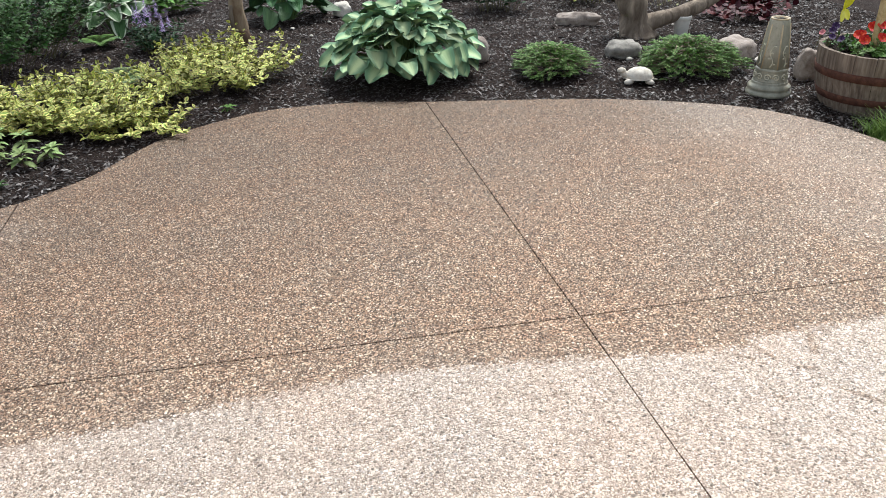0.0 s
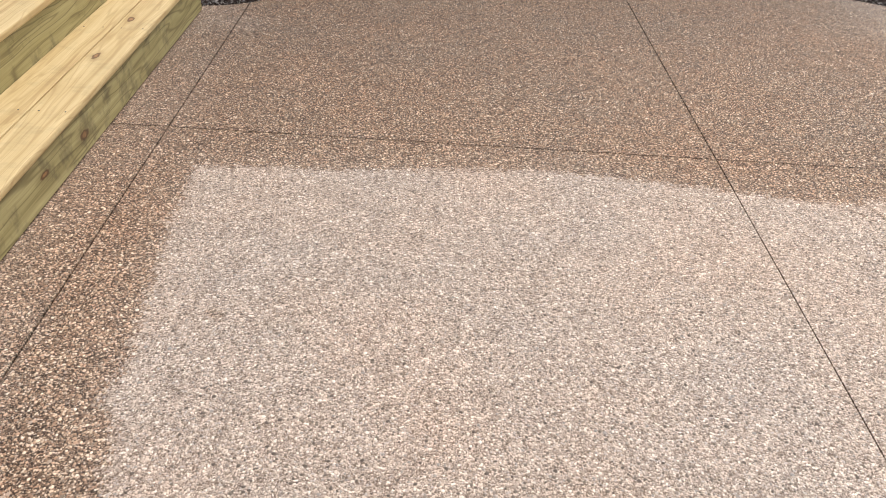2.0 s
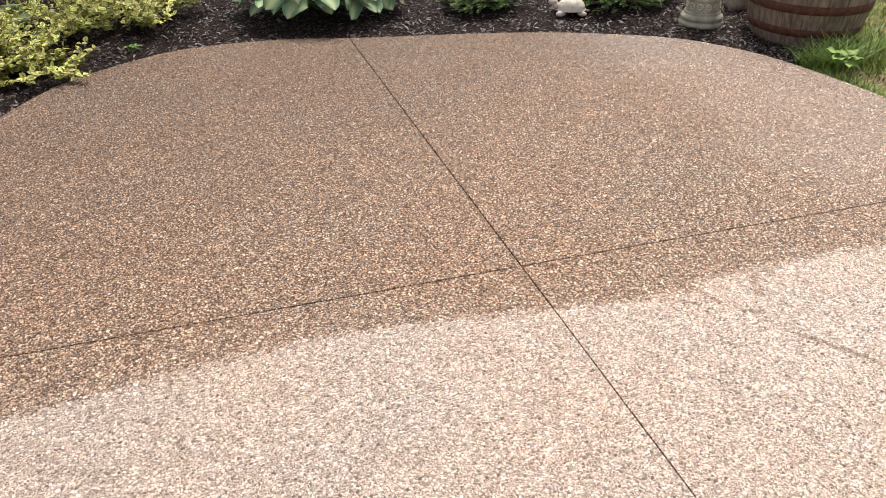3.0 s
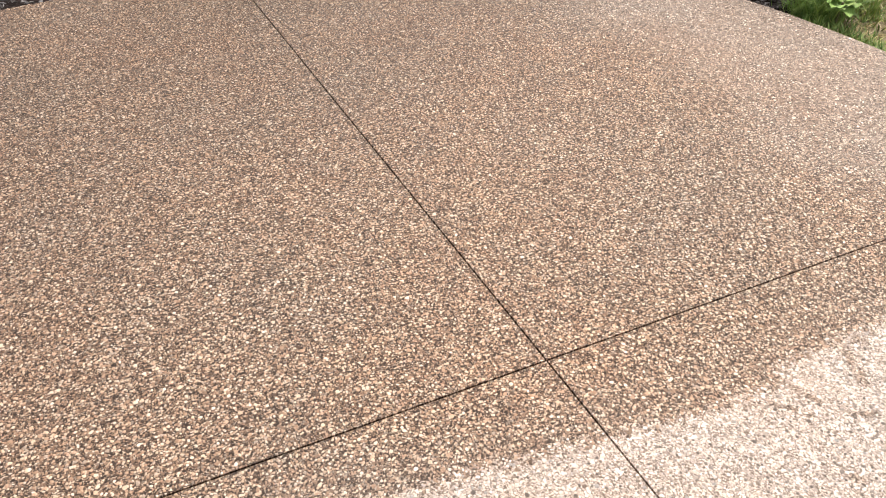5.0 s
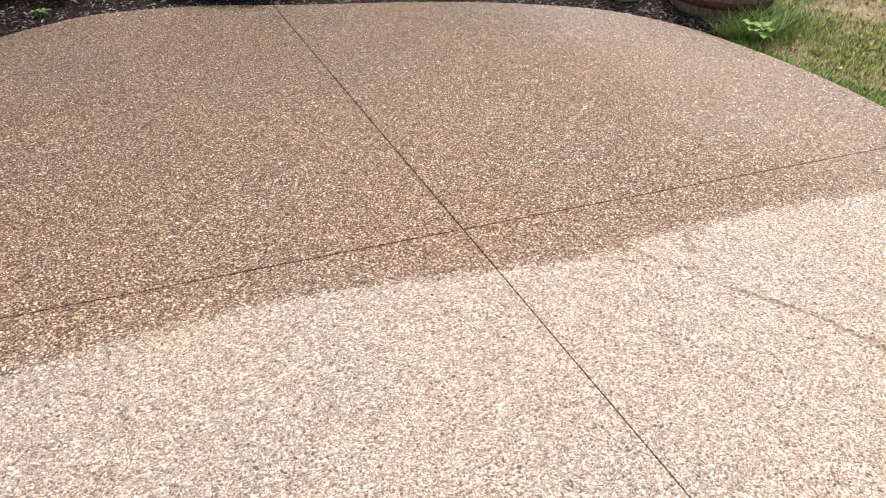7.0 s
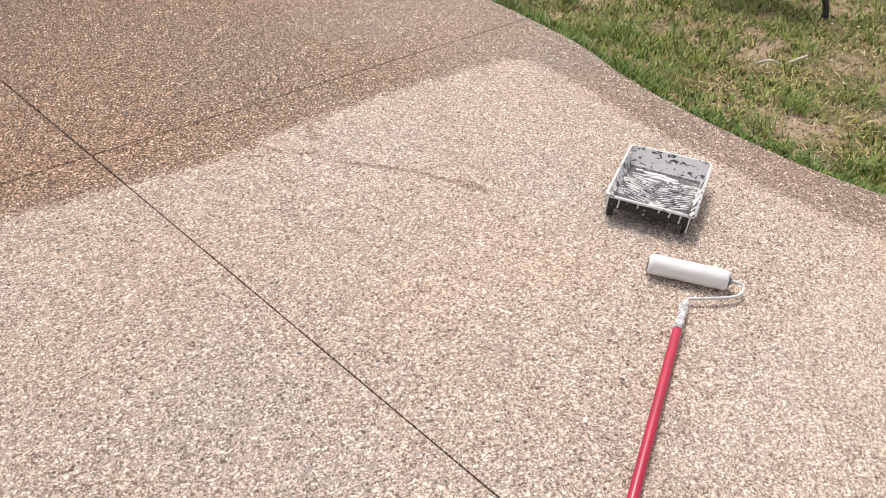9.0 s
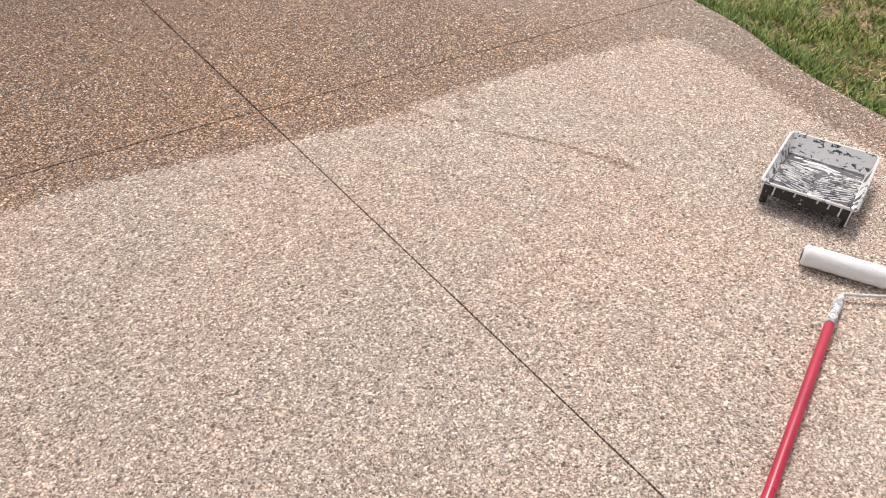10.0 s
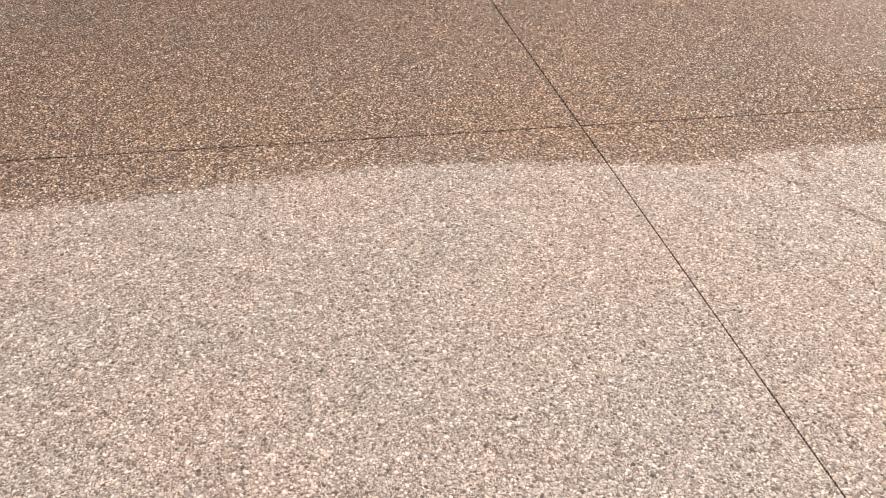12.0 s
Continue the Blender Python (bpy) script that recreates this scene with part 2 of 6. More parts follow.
    sealed = mixc(nt, thin, sealed, dust)
    if not loose:
        # the worn matrix lies lower than the stones: paler where bare, darker where sealed
        dust = mixc(nt, 1.0, dust, (1.08, 1.06, 1.05), 'MULTIPLY')
        sealed = mixc(nt, 1.0, sealed, (0.80, 0.795, 0.79), 'MULTIPLY')
    # the bare field is darker on the left and paler towards the lawn
    bare = mixc(nt, 1.0, dust, ramp(nt, calc(nt, 'MULTIPLY_ADD', across, 0.25, 0.25), [(0.12, 0.90), (0.38, 0.97), (0.70, 1.10)]), 'MULTIPLY')
    bare = mixc(nt, span(nt, noise_tex(nt, co, 4.5, 4, 0.6), 0.5, 0.8, 0.0, 0.13), bare, (0.38, 0.29, 0.23))
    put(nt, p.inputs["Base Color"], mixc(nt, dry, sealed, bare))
    put(nt, p.inputs["Roughness"], mixc(nt, dry, span(nt, fine, 0.3, 0.7, 0.55, 0.70), (0.85, 0.85, 0.85)))
    dome = calc(nt, 'SUBTRACT', 1.0, v1.outputs["Distance"])
    put(nt, p.inputs["Normal"], bump(nt, dome, 0.45, 0.004))
    return m


def pine_material(name, base, light, dark, knots=0.6, mud=0.0, lines_amount=0.5):
    """Sawn softwood, the grain along each board's own x."""
    m, nt, p = material(name, 0.62, 0.0, 0.35)
    co = shifted(nt)
    warp = nt.nodes.new("ShaderNodeVectorMath")
    warp.operation = 'MULTIPLY_ADD'
    put(nt, warp.inputs[0], noise_tex(nt, vmul(nt, co, (1.5, 6, 6)), 1.0, 2))
    warp.inputs[1].default_value = (0.0, 0.07, 0.07)
    put(nt, warp.inputs[2], co)
    g = vmul(nt, warp.outputs[0], (0.9, 40, 40))
    rings = noise_tex(nt, g, 1.0, 3, 0.6)
    fine = noise_tex(nt, vmul(nt, co, (6, 300, 300)), 1.0, 2)
    broad = noise_tex(nt, vmul(nt, co, (1.0, 5, 5)), 1.0, 2)
    col = ramp(nt, rings, [(0.24, dark), (0.44, base), (0.66, light)])
    col = mixc(nt, span(nt, fine, 0.35, 0.65, 0.0, 0.18), col, dark)
    col = mixc(nt, span(nt, broad, 0.45, 0.75, 0.0, 0.45), col, tuple(c * 0.72 for c in base))
    swirl = noise_tex(nt, vmul(nt, warp.outputs[0], (0.8, 11, 11)), 1.0, 1.5)
    lines = span(nt, calc(nt, 'PINGPONG', calc(nt, 'MULTIPLY', swirl, 9.0), 0.5), 0.0, 0.16, lines_amount, 0.0)
    col = mixc(nt, lines, col, dark)
    kn = cells(nt, vmul(nt, warp.outputs[0], (3.0, 7.0, 7.0)), 1.0, flat=True)
    kr = nt.nodes.new("ShaderNodeSeparateColor")
    put(nt, kr.inputs[0], kn.outputs["Color"])
    has = calc(nt, 'GREATER_THAN', kr.outputs[0], 1.0 - knots)
    kd = calc(nt, 'MULTIPLY', calc(nt, 'ADD', kn.outputs["Distance"], calc(nt, 'MULTIPLY_ADD', noise_tex(nt, co, 45, 2), 0.07, -0.035)), calc(nt, 'MULTIPLY_ADD', kr.outputs[1], 1.1, 0.50))
    halo = calc(nt, 'MULTIPLY', has, span(nt, kd, 0.30, 0.10))
    core = calc(nt, 'MULTIPLY', has, span(nt, kd, 0.125, 0.085))
    col = mixc(nt, calc(nt, 'MULTIPLY', halo, 0.45), col, dark)
    col = mixc(nt, calc(nt, 'MULTIPLY', core, 0.85), col, mixc(nt, span(nt, kd, 0.03, 0.075), (0.30, 0.15, 0.065), (0.10, 0.042, 0.018)))
    if mud:
        col = mixc(nt, span(nt, noise_tex(nt, vmul(nt, co, (1.6, 1.0, 1.0)), 6, 5, 0.68), 0.51, 0.68, 0.0, mud), col, (0.06, 0.05, 0.035))
    put(nt, p.inputs["Base Color"], col)
    put(nt, p.inputs["Normal"], bump(nt, calc(nt, 'ADD', rings, calc(nt, 'MULTIPLY', fine, 0.5)), 0.25, 0.002))
    return m


def leaf_material(name, edge, middle, band=(0.35, 0.75), vary=0.3, rough=0.45, objects=False, vein=0.25):
    """A leaf: one colour at the margin, another along the middle, each leaf a little its own."""
    m, nt, p = material(name, rough + 0.08, 0.0, 0.22)
    uv = nt.nodes.new("ShaderNodeSeparateXYZ")
    put(nt, uv.inputs[0], coords(nt, "UV"))
    off = calc(nt, 'ABSOLUTE', calc(nt, 'MULTIPLY_ADD', uv.outputs[0], 2.0, -1.0))
    co = coords(nt)
    off2 = calc(nt, 'ADD', off, calc(nt, 'MULTIPLY_ADD', noise_tex(nt, co, 45, 2), 0.5, -0.25))
    col = mixc(nt, span(nt, off2, band[0], band[1]), middle, edge)
    r = chance(nt) if objects else island(nt)
    hsv = nt.nodes.new("ShaderNodeHueSaturation")
    put(nt, hsv.inputs["Color"], col)
    put(nt, hsv.inputs["Value"], calc(nt, 'MULTIPLY_ADD', r, vary * 2, 1 - vary))
    put(nt, hsv.inputs["Hue"], calc(nt, 'MULTIPLY_ADD', r, 0.03, 0.485))
    rib = calc(nt, 'SINE', calc(nt, 'MULTIPLY_ADD', off, 22.0, calc(nt, 'MULTIPLY', uv.outputs[1], 4.0)))
    put(nt, p.inputs["Base Color"], mixc(nt, span(nt, rib, 0.4, 1.0, 0.0, vein * 0.6), hsv.outputs[0], tuple(c * 0.6 for c in middle)))
    put(nt, p.inputs["Normal"], bump(nt, rib, vein, 0.002))
    p.inputs["Subsurface Weight"].default_value = 0.0
    return m


def mulch_material():
    m, nt, p = material("mulch", 0.95, 0.0, 0.1)
    co = coords(nt)
    a = noise_tex(nt, vmul(nt, co, (1, 2.2, 1)), 70, 5, 0.75)
    b = noise_tex(nt, co, 2.5, 3)
    col = ramp(nt, a, [(0.3, (0.006, 0.005, 0.005)), (0.5, (0.03, 0.021, 0.018)), (0.66, (0.085, 0.065, 0.056)), (0.76, (0.20, 0.17, 0.155))])
    put(nt, p.inputs["Base Color"], mixc(nt, span(nt, b, 0.4, 0.7, 0.0, 0.5), col, (0.03, 0.018, 0.014)))
    put(nt, p.inputs["Normal"], bump(nt, a, 0.9, 0.02))
    return m


def chip_material():
    m, nt, p = material("mulch_chip", 0.5, 0.0, 0.4)
    r = island(nt)
    col = ramp(nt, r, [(0.0, (0.014, 0.011, 0.010)), (0.25, (0.038, 0.029, 0.026)), (0.52, (0.075, 0.057, 0.051)), (0.74, (0.145, 0.118, 0.108)), (0.90, (0.28, 0.25, 0.235))])
    fine = noise_tex(nt, coords(nt), 160, 2)
    put(nt, p.inputs["Base Color"], mixc(nt, span(nt, fine, 0.4, 0.7, 0.0, 0.5), col, (0.012, 0.009, 0.008)))
    put(nt, p.inputs["Roughness"], calc(nt, 'MULTIPLY_ADD', r, 0.3, 0.35))
    return m


def soil_material():
    """Thin lawn: bare tan soil, thatch and green."""
    m, nt, p = material("lawn_soil", 0.95, 0.0, 0.2)
    co = coords(nt)
    a = noise_tex(nt, co, 60, 5, 0.7)
    b = noise_tex(nt, co, 2.2, 4, 0.6)
    dirt = ramp(nt, a, [(0.3, (0.18, 0.125, 0.085)), (0.5, (0.40, 0.295, 0.215)), (0.7, (0.58, 0.45, 0.345))])
    thatch = ramp(nt, a, [(0.3, (0.06, 0.06, 0.02)), (0.55, (0.16, 0.14, 0.055)), (0.75, (0.34, 0.27, 0.14))])
    put(nt, p.inputs["Base Color"], mixc(nt, span(nt, calc(nt, 'ADD', b, calc(nt, 'MULTIPLY_ADD', noise_tex(nt, co, 18, 4, 0.7), 0.5, -0.25)), 0.40, 0.72), thatch, dirt))
    put(nt, p.inputs["Normal"], bump(nt, a, 0.6, 0.01))
    return m


def blade_material(name, stops):
    m, nt, p = material(name, 0.5, 0.0, 0.35)
    uv = nt.nodes.new("ShaderNodeSeparateXYZ")
    put(nt, uv.inputs[0], coords(nt, "UV"))
    col = ramp(nt, island(nt), stops)
    put(nt, p.inputs["Base Color"], mixc(nt, span(nt, uv.outputs[1], 0.0, 0.8, 0.35, 0.0), col, (0.15, 0.16, 0.045)))
    return m


def stone_material(name, a, b, c, scale=14.0):
    m, nt, p = material(name, 0.85, 0.0, 0.3)
    co = shifted(nt)
    n1 = noise_tex(nt, co, scale, 6, 0.65, 0.4)
    n2 = noise_tex(nt, co, scale * 5, 4, 0.7)
    col = ramp(nt, n1, [(0.28, a), (0.5, b), (0.72, c)])
    col = mixc(nt, span(nt, n2, 0.5, 0.75, 0.0, 0.5), col, tuple(v * 0.5 for v in a))
    put(nt, p.inputs["Base Color"], col)
    put(nt, p.inputs["Normal"], bump(nt, calc(nt, 'ADD', n1, calc(nt, 'MULTIPLY', n2, 0.4)), 0.5, 0.01))
    return m


def chipped_paint(name, paint, under, cover=0.62, scale=35.0, rough=0.35, stretch=(1, 1, 1), under_metal=0.0):
    """Paint that has flaked away in spots."""
    m, nt, p = material(name, rough)
    co = vmul(nt, coords(nt), stretch)
    n1 = noise_tex(nt, co, scale, 5, 0.65)
    n2 = noise_tex(nt, co, scale * 6, 3)
    gone = span(nt, n1, cover, cover + 0.03)
    col = mixc(nt, gone, mixc(nt, span(nt, n2, 0.4, 0.7, 0.0, 0.3), paint, tuple(min(1, v * 1.5 + 0.01) for v in paint)), under)
    put(nt, p.inputs["Base Color"], col)
    put(nt, p.inputs["Roughness"], mixc(nt, gone, (rough, rough, rough), (0.75, 0.75, 0.75)))
    put(nt, p.inputs["Normal"], bump(nt, gone, -0.4, 0.001))
    return m


AGGREGATE, PROUD = aggregate_material(), aggregate_material(True)
PINE = pine_material("pine_tread", (0.54, 0.405, 0.20), (0.63, 0.50, 0.27), (0.37, 0.245, 0.105), 0.28, 0.14, 0.42)
PINE_GREEN = pine_material("pine_treated", (0.34, 0.295, 0.13), (0.45, 0.395, 0.195), (0.14, 0.11, 0.045), 0.36, 0.46, 0.65)
PINE_OLD = pine_material("pine_weathered", (0.17, 0.125, 0.06), (0.25, 0.19, 0.095), (0.07, 0.05, 0.027), 0.2, 0.6)
MULCH, CHIP, SOIL = mulch_material(), chip_material(), soil_material()
JOINT = simple("joint_filler", (0.04, 0.028, 0.021), 0.95)


# ---- mesh helpers ----
rng = np.random.default_rng(7)


def link_mesh(name, V, F, mat, parent=None, UV=None, smooth=False, label=""):
    """One mesh object from arrays of corners and faces."""
    me = bpy.data.meshes.new(name)
    me.from_pydata(np.asarray(V).tolist(), [], [list(f) for f in (F.tolist() if isinstance(F, np.ndarray) else F)])
    if UV is not None:
        layer = me.uv_layers.new(name="UVMap")
        idx = np.empty(len(me.loops), dtype=np.int32)
        me.loops.foreach_get("vertex_index", idx)
        layer.data.foreach_set("uv", np.asarray(UV, dtype=np.float32)[idx].ravel())
    if smooth:
        me.polygons.foreach_set("use_smooth", np.ones(len(me.polygons), dtype=bool))
    me.materials.append(mat)
    ob = new(name, me)
    if parent is not None:
        ob.parent = parent
    if label:
        ob["label"] = label
    return ob


def part(name, bm, mat, parent=None, label="", smooth=False, m=None):
    me = bpy.data.meshes.new(name)
    if smooth:
        for f in bm.faces:
            f.smooth = True
    bm.to_mesh(me)
    bm.free()
    me.materials.append(mat)
    ob = new(name, me)
    if m is not None:
        ob.matrix_basis = m
    if parent is not None:
        ob.parent = parent
    if label:
        ob["label"] = label
    return ob


def again(ob, parent, m):
    """Another object on the same mesh."""
    o = new(ob.name.split(".")[0], ob.data)
    o.parent, o.matrix_basis = parent, m
    return o


def empty(name, m, label, category, group=""):
    ob = new(name)
    ob.empty_display_size = 0.05
    ob.matrix_basis = m
    return tagged(ob, label, category, group)


def box(sx, sy, sz, bevel=0.003, at=(0, 0, 0), segments=1):
    bm = bmesh.new()
    bmesh.ops.create_cube(bm, size=1)
    bmesh.ops.scale(bm, vec=(sx, sy, sz), verts=bm.verts)
    if bevel:
        bmesh.ops.bevel(bm, geom=bm.edges[:], offset=bevel, segments=segments, affect='EDGES', profile=0.6)
    bmesh.ops.translate(bm, vec=at, verts=bm.verts)
    return bm


def join(*bms):
    """All given bmeshes in the first."""
    out = bms[0]
    for b in bms[1:]:
        me = bpy.data.meshes.new("tmp")
        b.to_mesh(me)
        b.free()
        out.from_mesh(me)
        bpy.data.meshes.remove(me)
    return out


def lathe(profile, n=40, shape=None):
    """A turned body. profile: (radius, height) rows; shape: a radius factor by angle and height."""
    bm = bmesh.new()
    rows = []
    for r, z in profile:
        row = []
        for k in range(n):
            a = 2 * math.pi * k / n
            f = shape(a, z) if shape else 1.0
            row.append(bm.verts.new((r * f * math.cos(a), r * f * math.sin(a), z)))
        rows.append(row)
    for a, b in zip(rows, rows[1:]):
        for k in range(n):
            bm.faces.new((a[k], a[(k + 1) % n], b[(k + 1) % n], b[k]))
    bm.faces.new(rows[0][::-1])
    bm.faces.new(rows[-1])
    return bm


def tube_arrays(points, radii, n=7):
    P = [Vector(p) for p in points]
    V, F = [], []
    side = None
    for i, p in enumerate(P):
        d = (P[min(i + 1, len(P) - 1)] - P[max(i - 1, 0)]).normalized()
        if side is None:
            side = d.orthogonal().normalized()
        side = (side - d * side.dot(d)).normalized()
        up = d.cross(side)
        r = radii[i] if hasattr(radii, "__len__") else radii
        for k in range(n):
            a = 2 * math.pi * k / n
            V.append(p + side * (r * math.cos(a)) + up * (r * math.sin(a)))
    for i in range(len(P) - 1):
        for k in range(n):
            F.append((i * n + k, i * n + (k + 1) % n, (i + 1) * n + (k + 1) % n, (i + 1) * n + k))
    F.append(tuple(range(n))[::-1])
    F.append(tuple((len(P) - 1) * n + k for k in range(n)))
    return V, F


def tube(points, radii, n=8):
    V, F = tube_arrays(points, radii, n)
    bm = bmesh.new()
    vs = [bm.verts.new(v) for v in V]
    for f in F:
        bm.faces.new([vs[i] for i in f])
    return bm


def curve_points(ctrl, steps=6):
    """A smooth line (Catmull-Rom) through a few corners."""
    c = [np.array(p, float) for p in ctrl]
    c = [2 * c[0] - c[1]] + c + [2 * c[-1] - c[-2]]
    out = []
    for i in range(1, len(c) - 2):
        for s in range(steps):
            t = s / steps
            out.append(0.5 * (2 * c[i] + (c[i + 1] - c[i - 1]) * t + (2 * c[i - 1] - 5 * c[i] + 4 * c[i + 1] - c[i + 2]) * t * t
                              + (3 * c[i] - c[i - 1] - 3 * c[i + 1] + c[i + 2]) * t ** 3))
    out.append(c[-2])
    return out


def leaf_shape(rows, width, fold=0.25, curl=0.25, cols=1, wave=0.0, base=0.05):
    """A blade 1 long along y. width(v): half width at v. Returns corners, quads and uv."""
    us = np.linspace(-1, 1, 2 * cols + 1)
    V, UV, F = [], [], []
    for i in range(rows + 1):
        v = i / rows
        w = max(width(v), 0.006)
        for u in us:
            z = fold * abs(u) * w - curl * v * v + wave * math.sin(v * 9 + u) * abs(u) * w
            V.append((u * w, v + base * 0, z))
            UV.append((u * 0.5 + 0.5, v))
    k = len(us)
    for i in range(rows):
        for j in range(k - 1):
            F.append((i * k + j, i * k + j + 1, (i + 1) * k + j + 1, (i + 1) * k + j))
    return np.array(V), np.array(F), np.array(UV)


def unit(a):
    return a / np.maximum(np.linalg.norm(a, axis=-1, keepdims=True), 1e-9)


def spread(shape, P, D, U, S):
    """Many copies of one leaf in one set of arrays: places, ways of the tip, upward ways, sizes."""
    V, F, UV = shape
    P, D, U, S = np.asarray(P), unit(np.asarray(D)), np.asarray(U), np.asarray(S)
    X = unit(np.cross(D, U))
    Z = np.cross(X, D)
    out = P[:, None] + S[:, None, None] * (V[None, :, 0:1] * X[:, None] + V[None, :, 1:2] * D[:, None] + V[None, :, 2:3] * Z[:, None])
    n = len(V)
    faces = (F[None] + (np.arange(len(P)) * n)[:, None, None]).reshape(-1, F.shape[1])
    return out.reshape(-1, 3), faces, np.tile(UV, (len(P), 1))


def gather(sets):
    V, F, UV, k = [], [], [], 0
    for v, f, uv in sets:
        V.append(v)
        F.append(np.asarray(f) + k)
        UV.append(uv)
        k += len(v)
    return np.concatenate(V), np.concatenate(F), np.concatenate(UV)


def hills(x, y, s=1.0, seed=0.0):
    return noise.noise(Vector((x * s + seed, y * s - seed, seed)))


# ---- ground, patio, beds ----
def grid_sheet(name, x0, x1, y0, y1, step, z, mat, rough_z, keep=None):
    nx, ny = int((x1 - x0) / step) + 1, int((y1 - y0) / step) + 1
    V = np.array([(x0 + i * step, y0 + j * step, z(x0 + i * step, y0 + j * step)) for j in range(ny) for i in range(nx)])
    F = [(j * nx + i, j * nx + i + 1, (j + 1) * nx + i + 1, (j + 1) * nx + i) for j in range(ny - 1) for i in range(nx - 1)
         if keep is None or keep(x0 + (i + 0.5) * step, y0 + (j + 0.5) * step)]
    return link_mesh(name, V, F, mat, smooth=True)


GROUND_Z = -0.035
ground = link_mesh("ground", np.array([(-400, -400, -0.06), (400, -400, -0.06), (400, 400, -0.06), (-400, 400, -0.06)], float), [(0, 1, 2, 3)], SOIL)
tagged(ground, "thin lawn ground of tan soil and thatch", "ground", kind="structure")
lawn_soil = grid_sheet("lawn", 2.7, 9.0, -1.5, 9.0, 0.06, lambda x, y: GROUND_Z + 0.012 * hills(x, y, 6) + 0.01 * hills(x, y, 1.5), SOIL, 0)
tagged(lawn_soil, "patchy lawn with bare tan soil beside the patio", "lawn", kind="structure")

EDGE = [(-2.3, 3.52), (-1.5, 3.66), (-1.16, 3.78), (-0.91, 3.87), (-0.64, 4.12), (-0.47, 4.41), (-0.30, 4.63), (0.0, 4.83), (0.27, 4.93), (0.75, 4.92),
        (1.12, 4.81), (1.60, 4.70), (1.93, 4.62), (2.30, 4.49), (2.66, 4.30), (2.87, 4.13), (3.03, 3.89), (3.12, 3.64), (3.19, 3.26), (3.215, 2.98),
        (3.205, 2.70), (3.155, 2.34), (3.08, 1.98), (2.965, 1.70), (2.89, 1.42), (2.845, 1.15), (2.82, 0.86), (2.84, 0.60), (2.90, 0.1), (3.05, -1.5), (3.1, -4.0)]
BED_C, BED_R = (-1.505, 0.585), 0.745
outline = [tuple(p) for p in curve_points(EDGE, 5)]
outline += [(-2.3, -4.0), (-2.3, BED_C[1] - BED_R)]
outline += [(BED_C[0] + BED_R * math.cos(a), BED_C[1] + BED_R * math.sin(a)) for a in np.linspace(-math.pi / 2, math.pi / 2, 40)]
outline += [(-2.3, BED_C[1] + BED_R)]


def clip(poly, a, b):
    """The part of a polygon to the left of the line from a to b."""
    def side(p):
        return (b[0] - a[0]) * (p[1] - a[1]) - (b[1] - a[1]) * (p[0] - a[0])
    out = []
    for p, q in zip(poly, poly[1:] + poly[:1]):
        sp, sq = side(p), side(q)
        if sp >= 0:
            out.append(p)
        if (sp > 0 > sq) or (sp < 0 < sq):
            t = sp / (sp - sq)
            out.append((p[0] + t * (q[0] - p[0]), p[1] + t * (q[1] - p[1])))
    return out


def slab(name, poly, top, depth, mat, parent=None, bevel=0.003):
    bm = bmesh.new()
    f = bm.faces.new([bm.verts.new((x, y, top)) for x, y in poly])
    if f.normal.z < 0:
        f.normal_flip()
    f.normal_update()
    if f.normal.z < 0:
        bmesh.ops.reverse_faces(bm, faces=[f])
    got = bmesh.ops.extrude_face_region(bm, geom=[f])
    low = [v for v in got["geom"] if isinstance(v, bmesh.types.BMVert)]
    bmesh.ops.translate(bm, vec=(0, 0, -depth), verts=low)
    bmesh.ops.recalc_face_normals(bm, faces=bm.faces[:])
    return part(name, bm, mat, parent)


JX1, JX2, GAP = -0.895, 1.115, 0.0021
cross_left, cross_mid, cross_right = (JX1, 2.477), (JX2, 2.41), (3.2, 2.341)
patio = tagged(slab("patio", outline, -0.012, 0.10, JOINT), "exposed aggregate concrete patio, part freshly sealed, part still dry", "patio", kind="structure")
cols = [("w", None, JX1), ("m", JX1, JX2), ("e", JX2, None)]
for kind, x0, x1 in cols:
    strip = outline
    if x0 is not None:
        half = 0.0026 if x0 == JX1 else 0.0022
        strip = clip(strip, (x0 + half, 10), (x0 + half, -10))
    if x1 is not None:
        half = 0.0026 if x1 == JX1 else 0.0022
        strip = clip(strip, (x1 - half, -10), (x1 - half, 10))
    a, b = {"w": ((-2.3, 2.523), cross_left), "m": (cross_left, cross_mid), "e": (cross_mid, cross_right)}[kind]
    up = [(a[0], a[1] + GAP), (b[0], b[1] + GAP)]
    dn = [(a[0], a[1] - GAP), (b[0], b[1] - GAP)]
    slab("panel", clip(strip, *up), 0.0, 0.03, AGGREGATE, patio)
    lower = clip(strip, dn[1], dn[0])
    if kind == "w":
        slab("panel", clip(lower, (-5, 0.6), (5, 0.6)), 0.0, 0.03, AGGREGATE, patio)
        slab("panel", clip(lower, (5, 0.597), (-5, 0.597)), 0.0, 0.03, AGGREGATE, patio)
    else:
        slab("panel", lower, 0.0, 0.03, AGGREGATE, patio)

edge_xy = np.array(curve_points(EDGE, 5))


def behind_edge(x, y):
    """How far a place lies outside the patio's rear edge."""
    return np.min(np.hypot(edge_xy[:, 0] - x, edge_xy[:, 1] - y))


def bed_side(x, y):
    """Positive on the mulch, negative on the lawn."""
    line = np.interp(y, [3.3, 3.4, 3.7, 3.95, 4.5, 6.0, 9.0, 14.0], [-9.0, 3.05, 3.22, 3.62, 3.95, 6.4, 8.5, 10.0])
    return line - x


RIM = np.array(outline)
NEXT = np.roll(RIM, -1, axis=0)


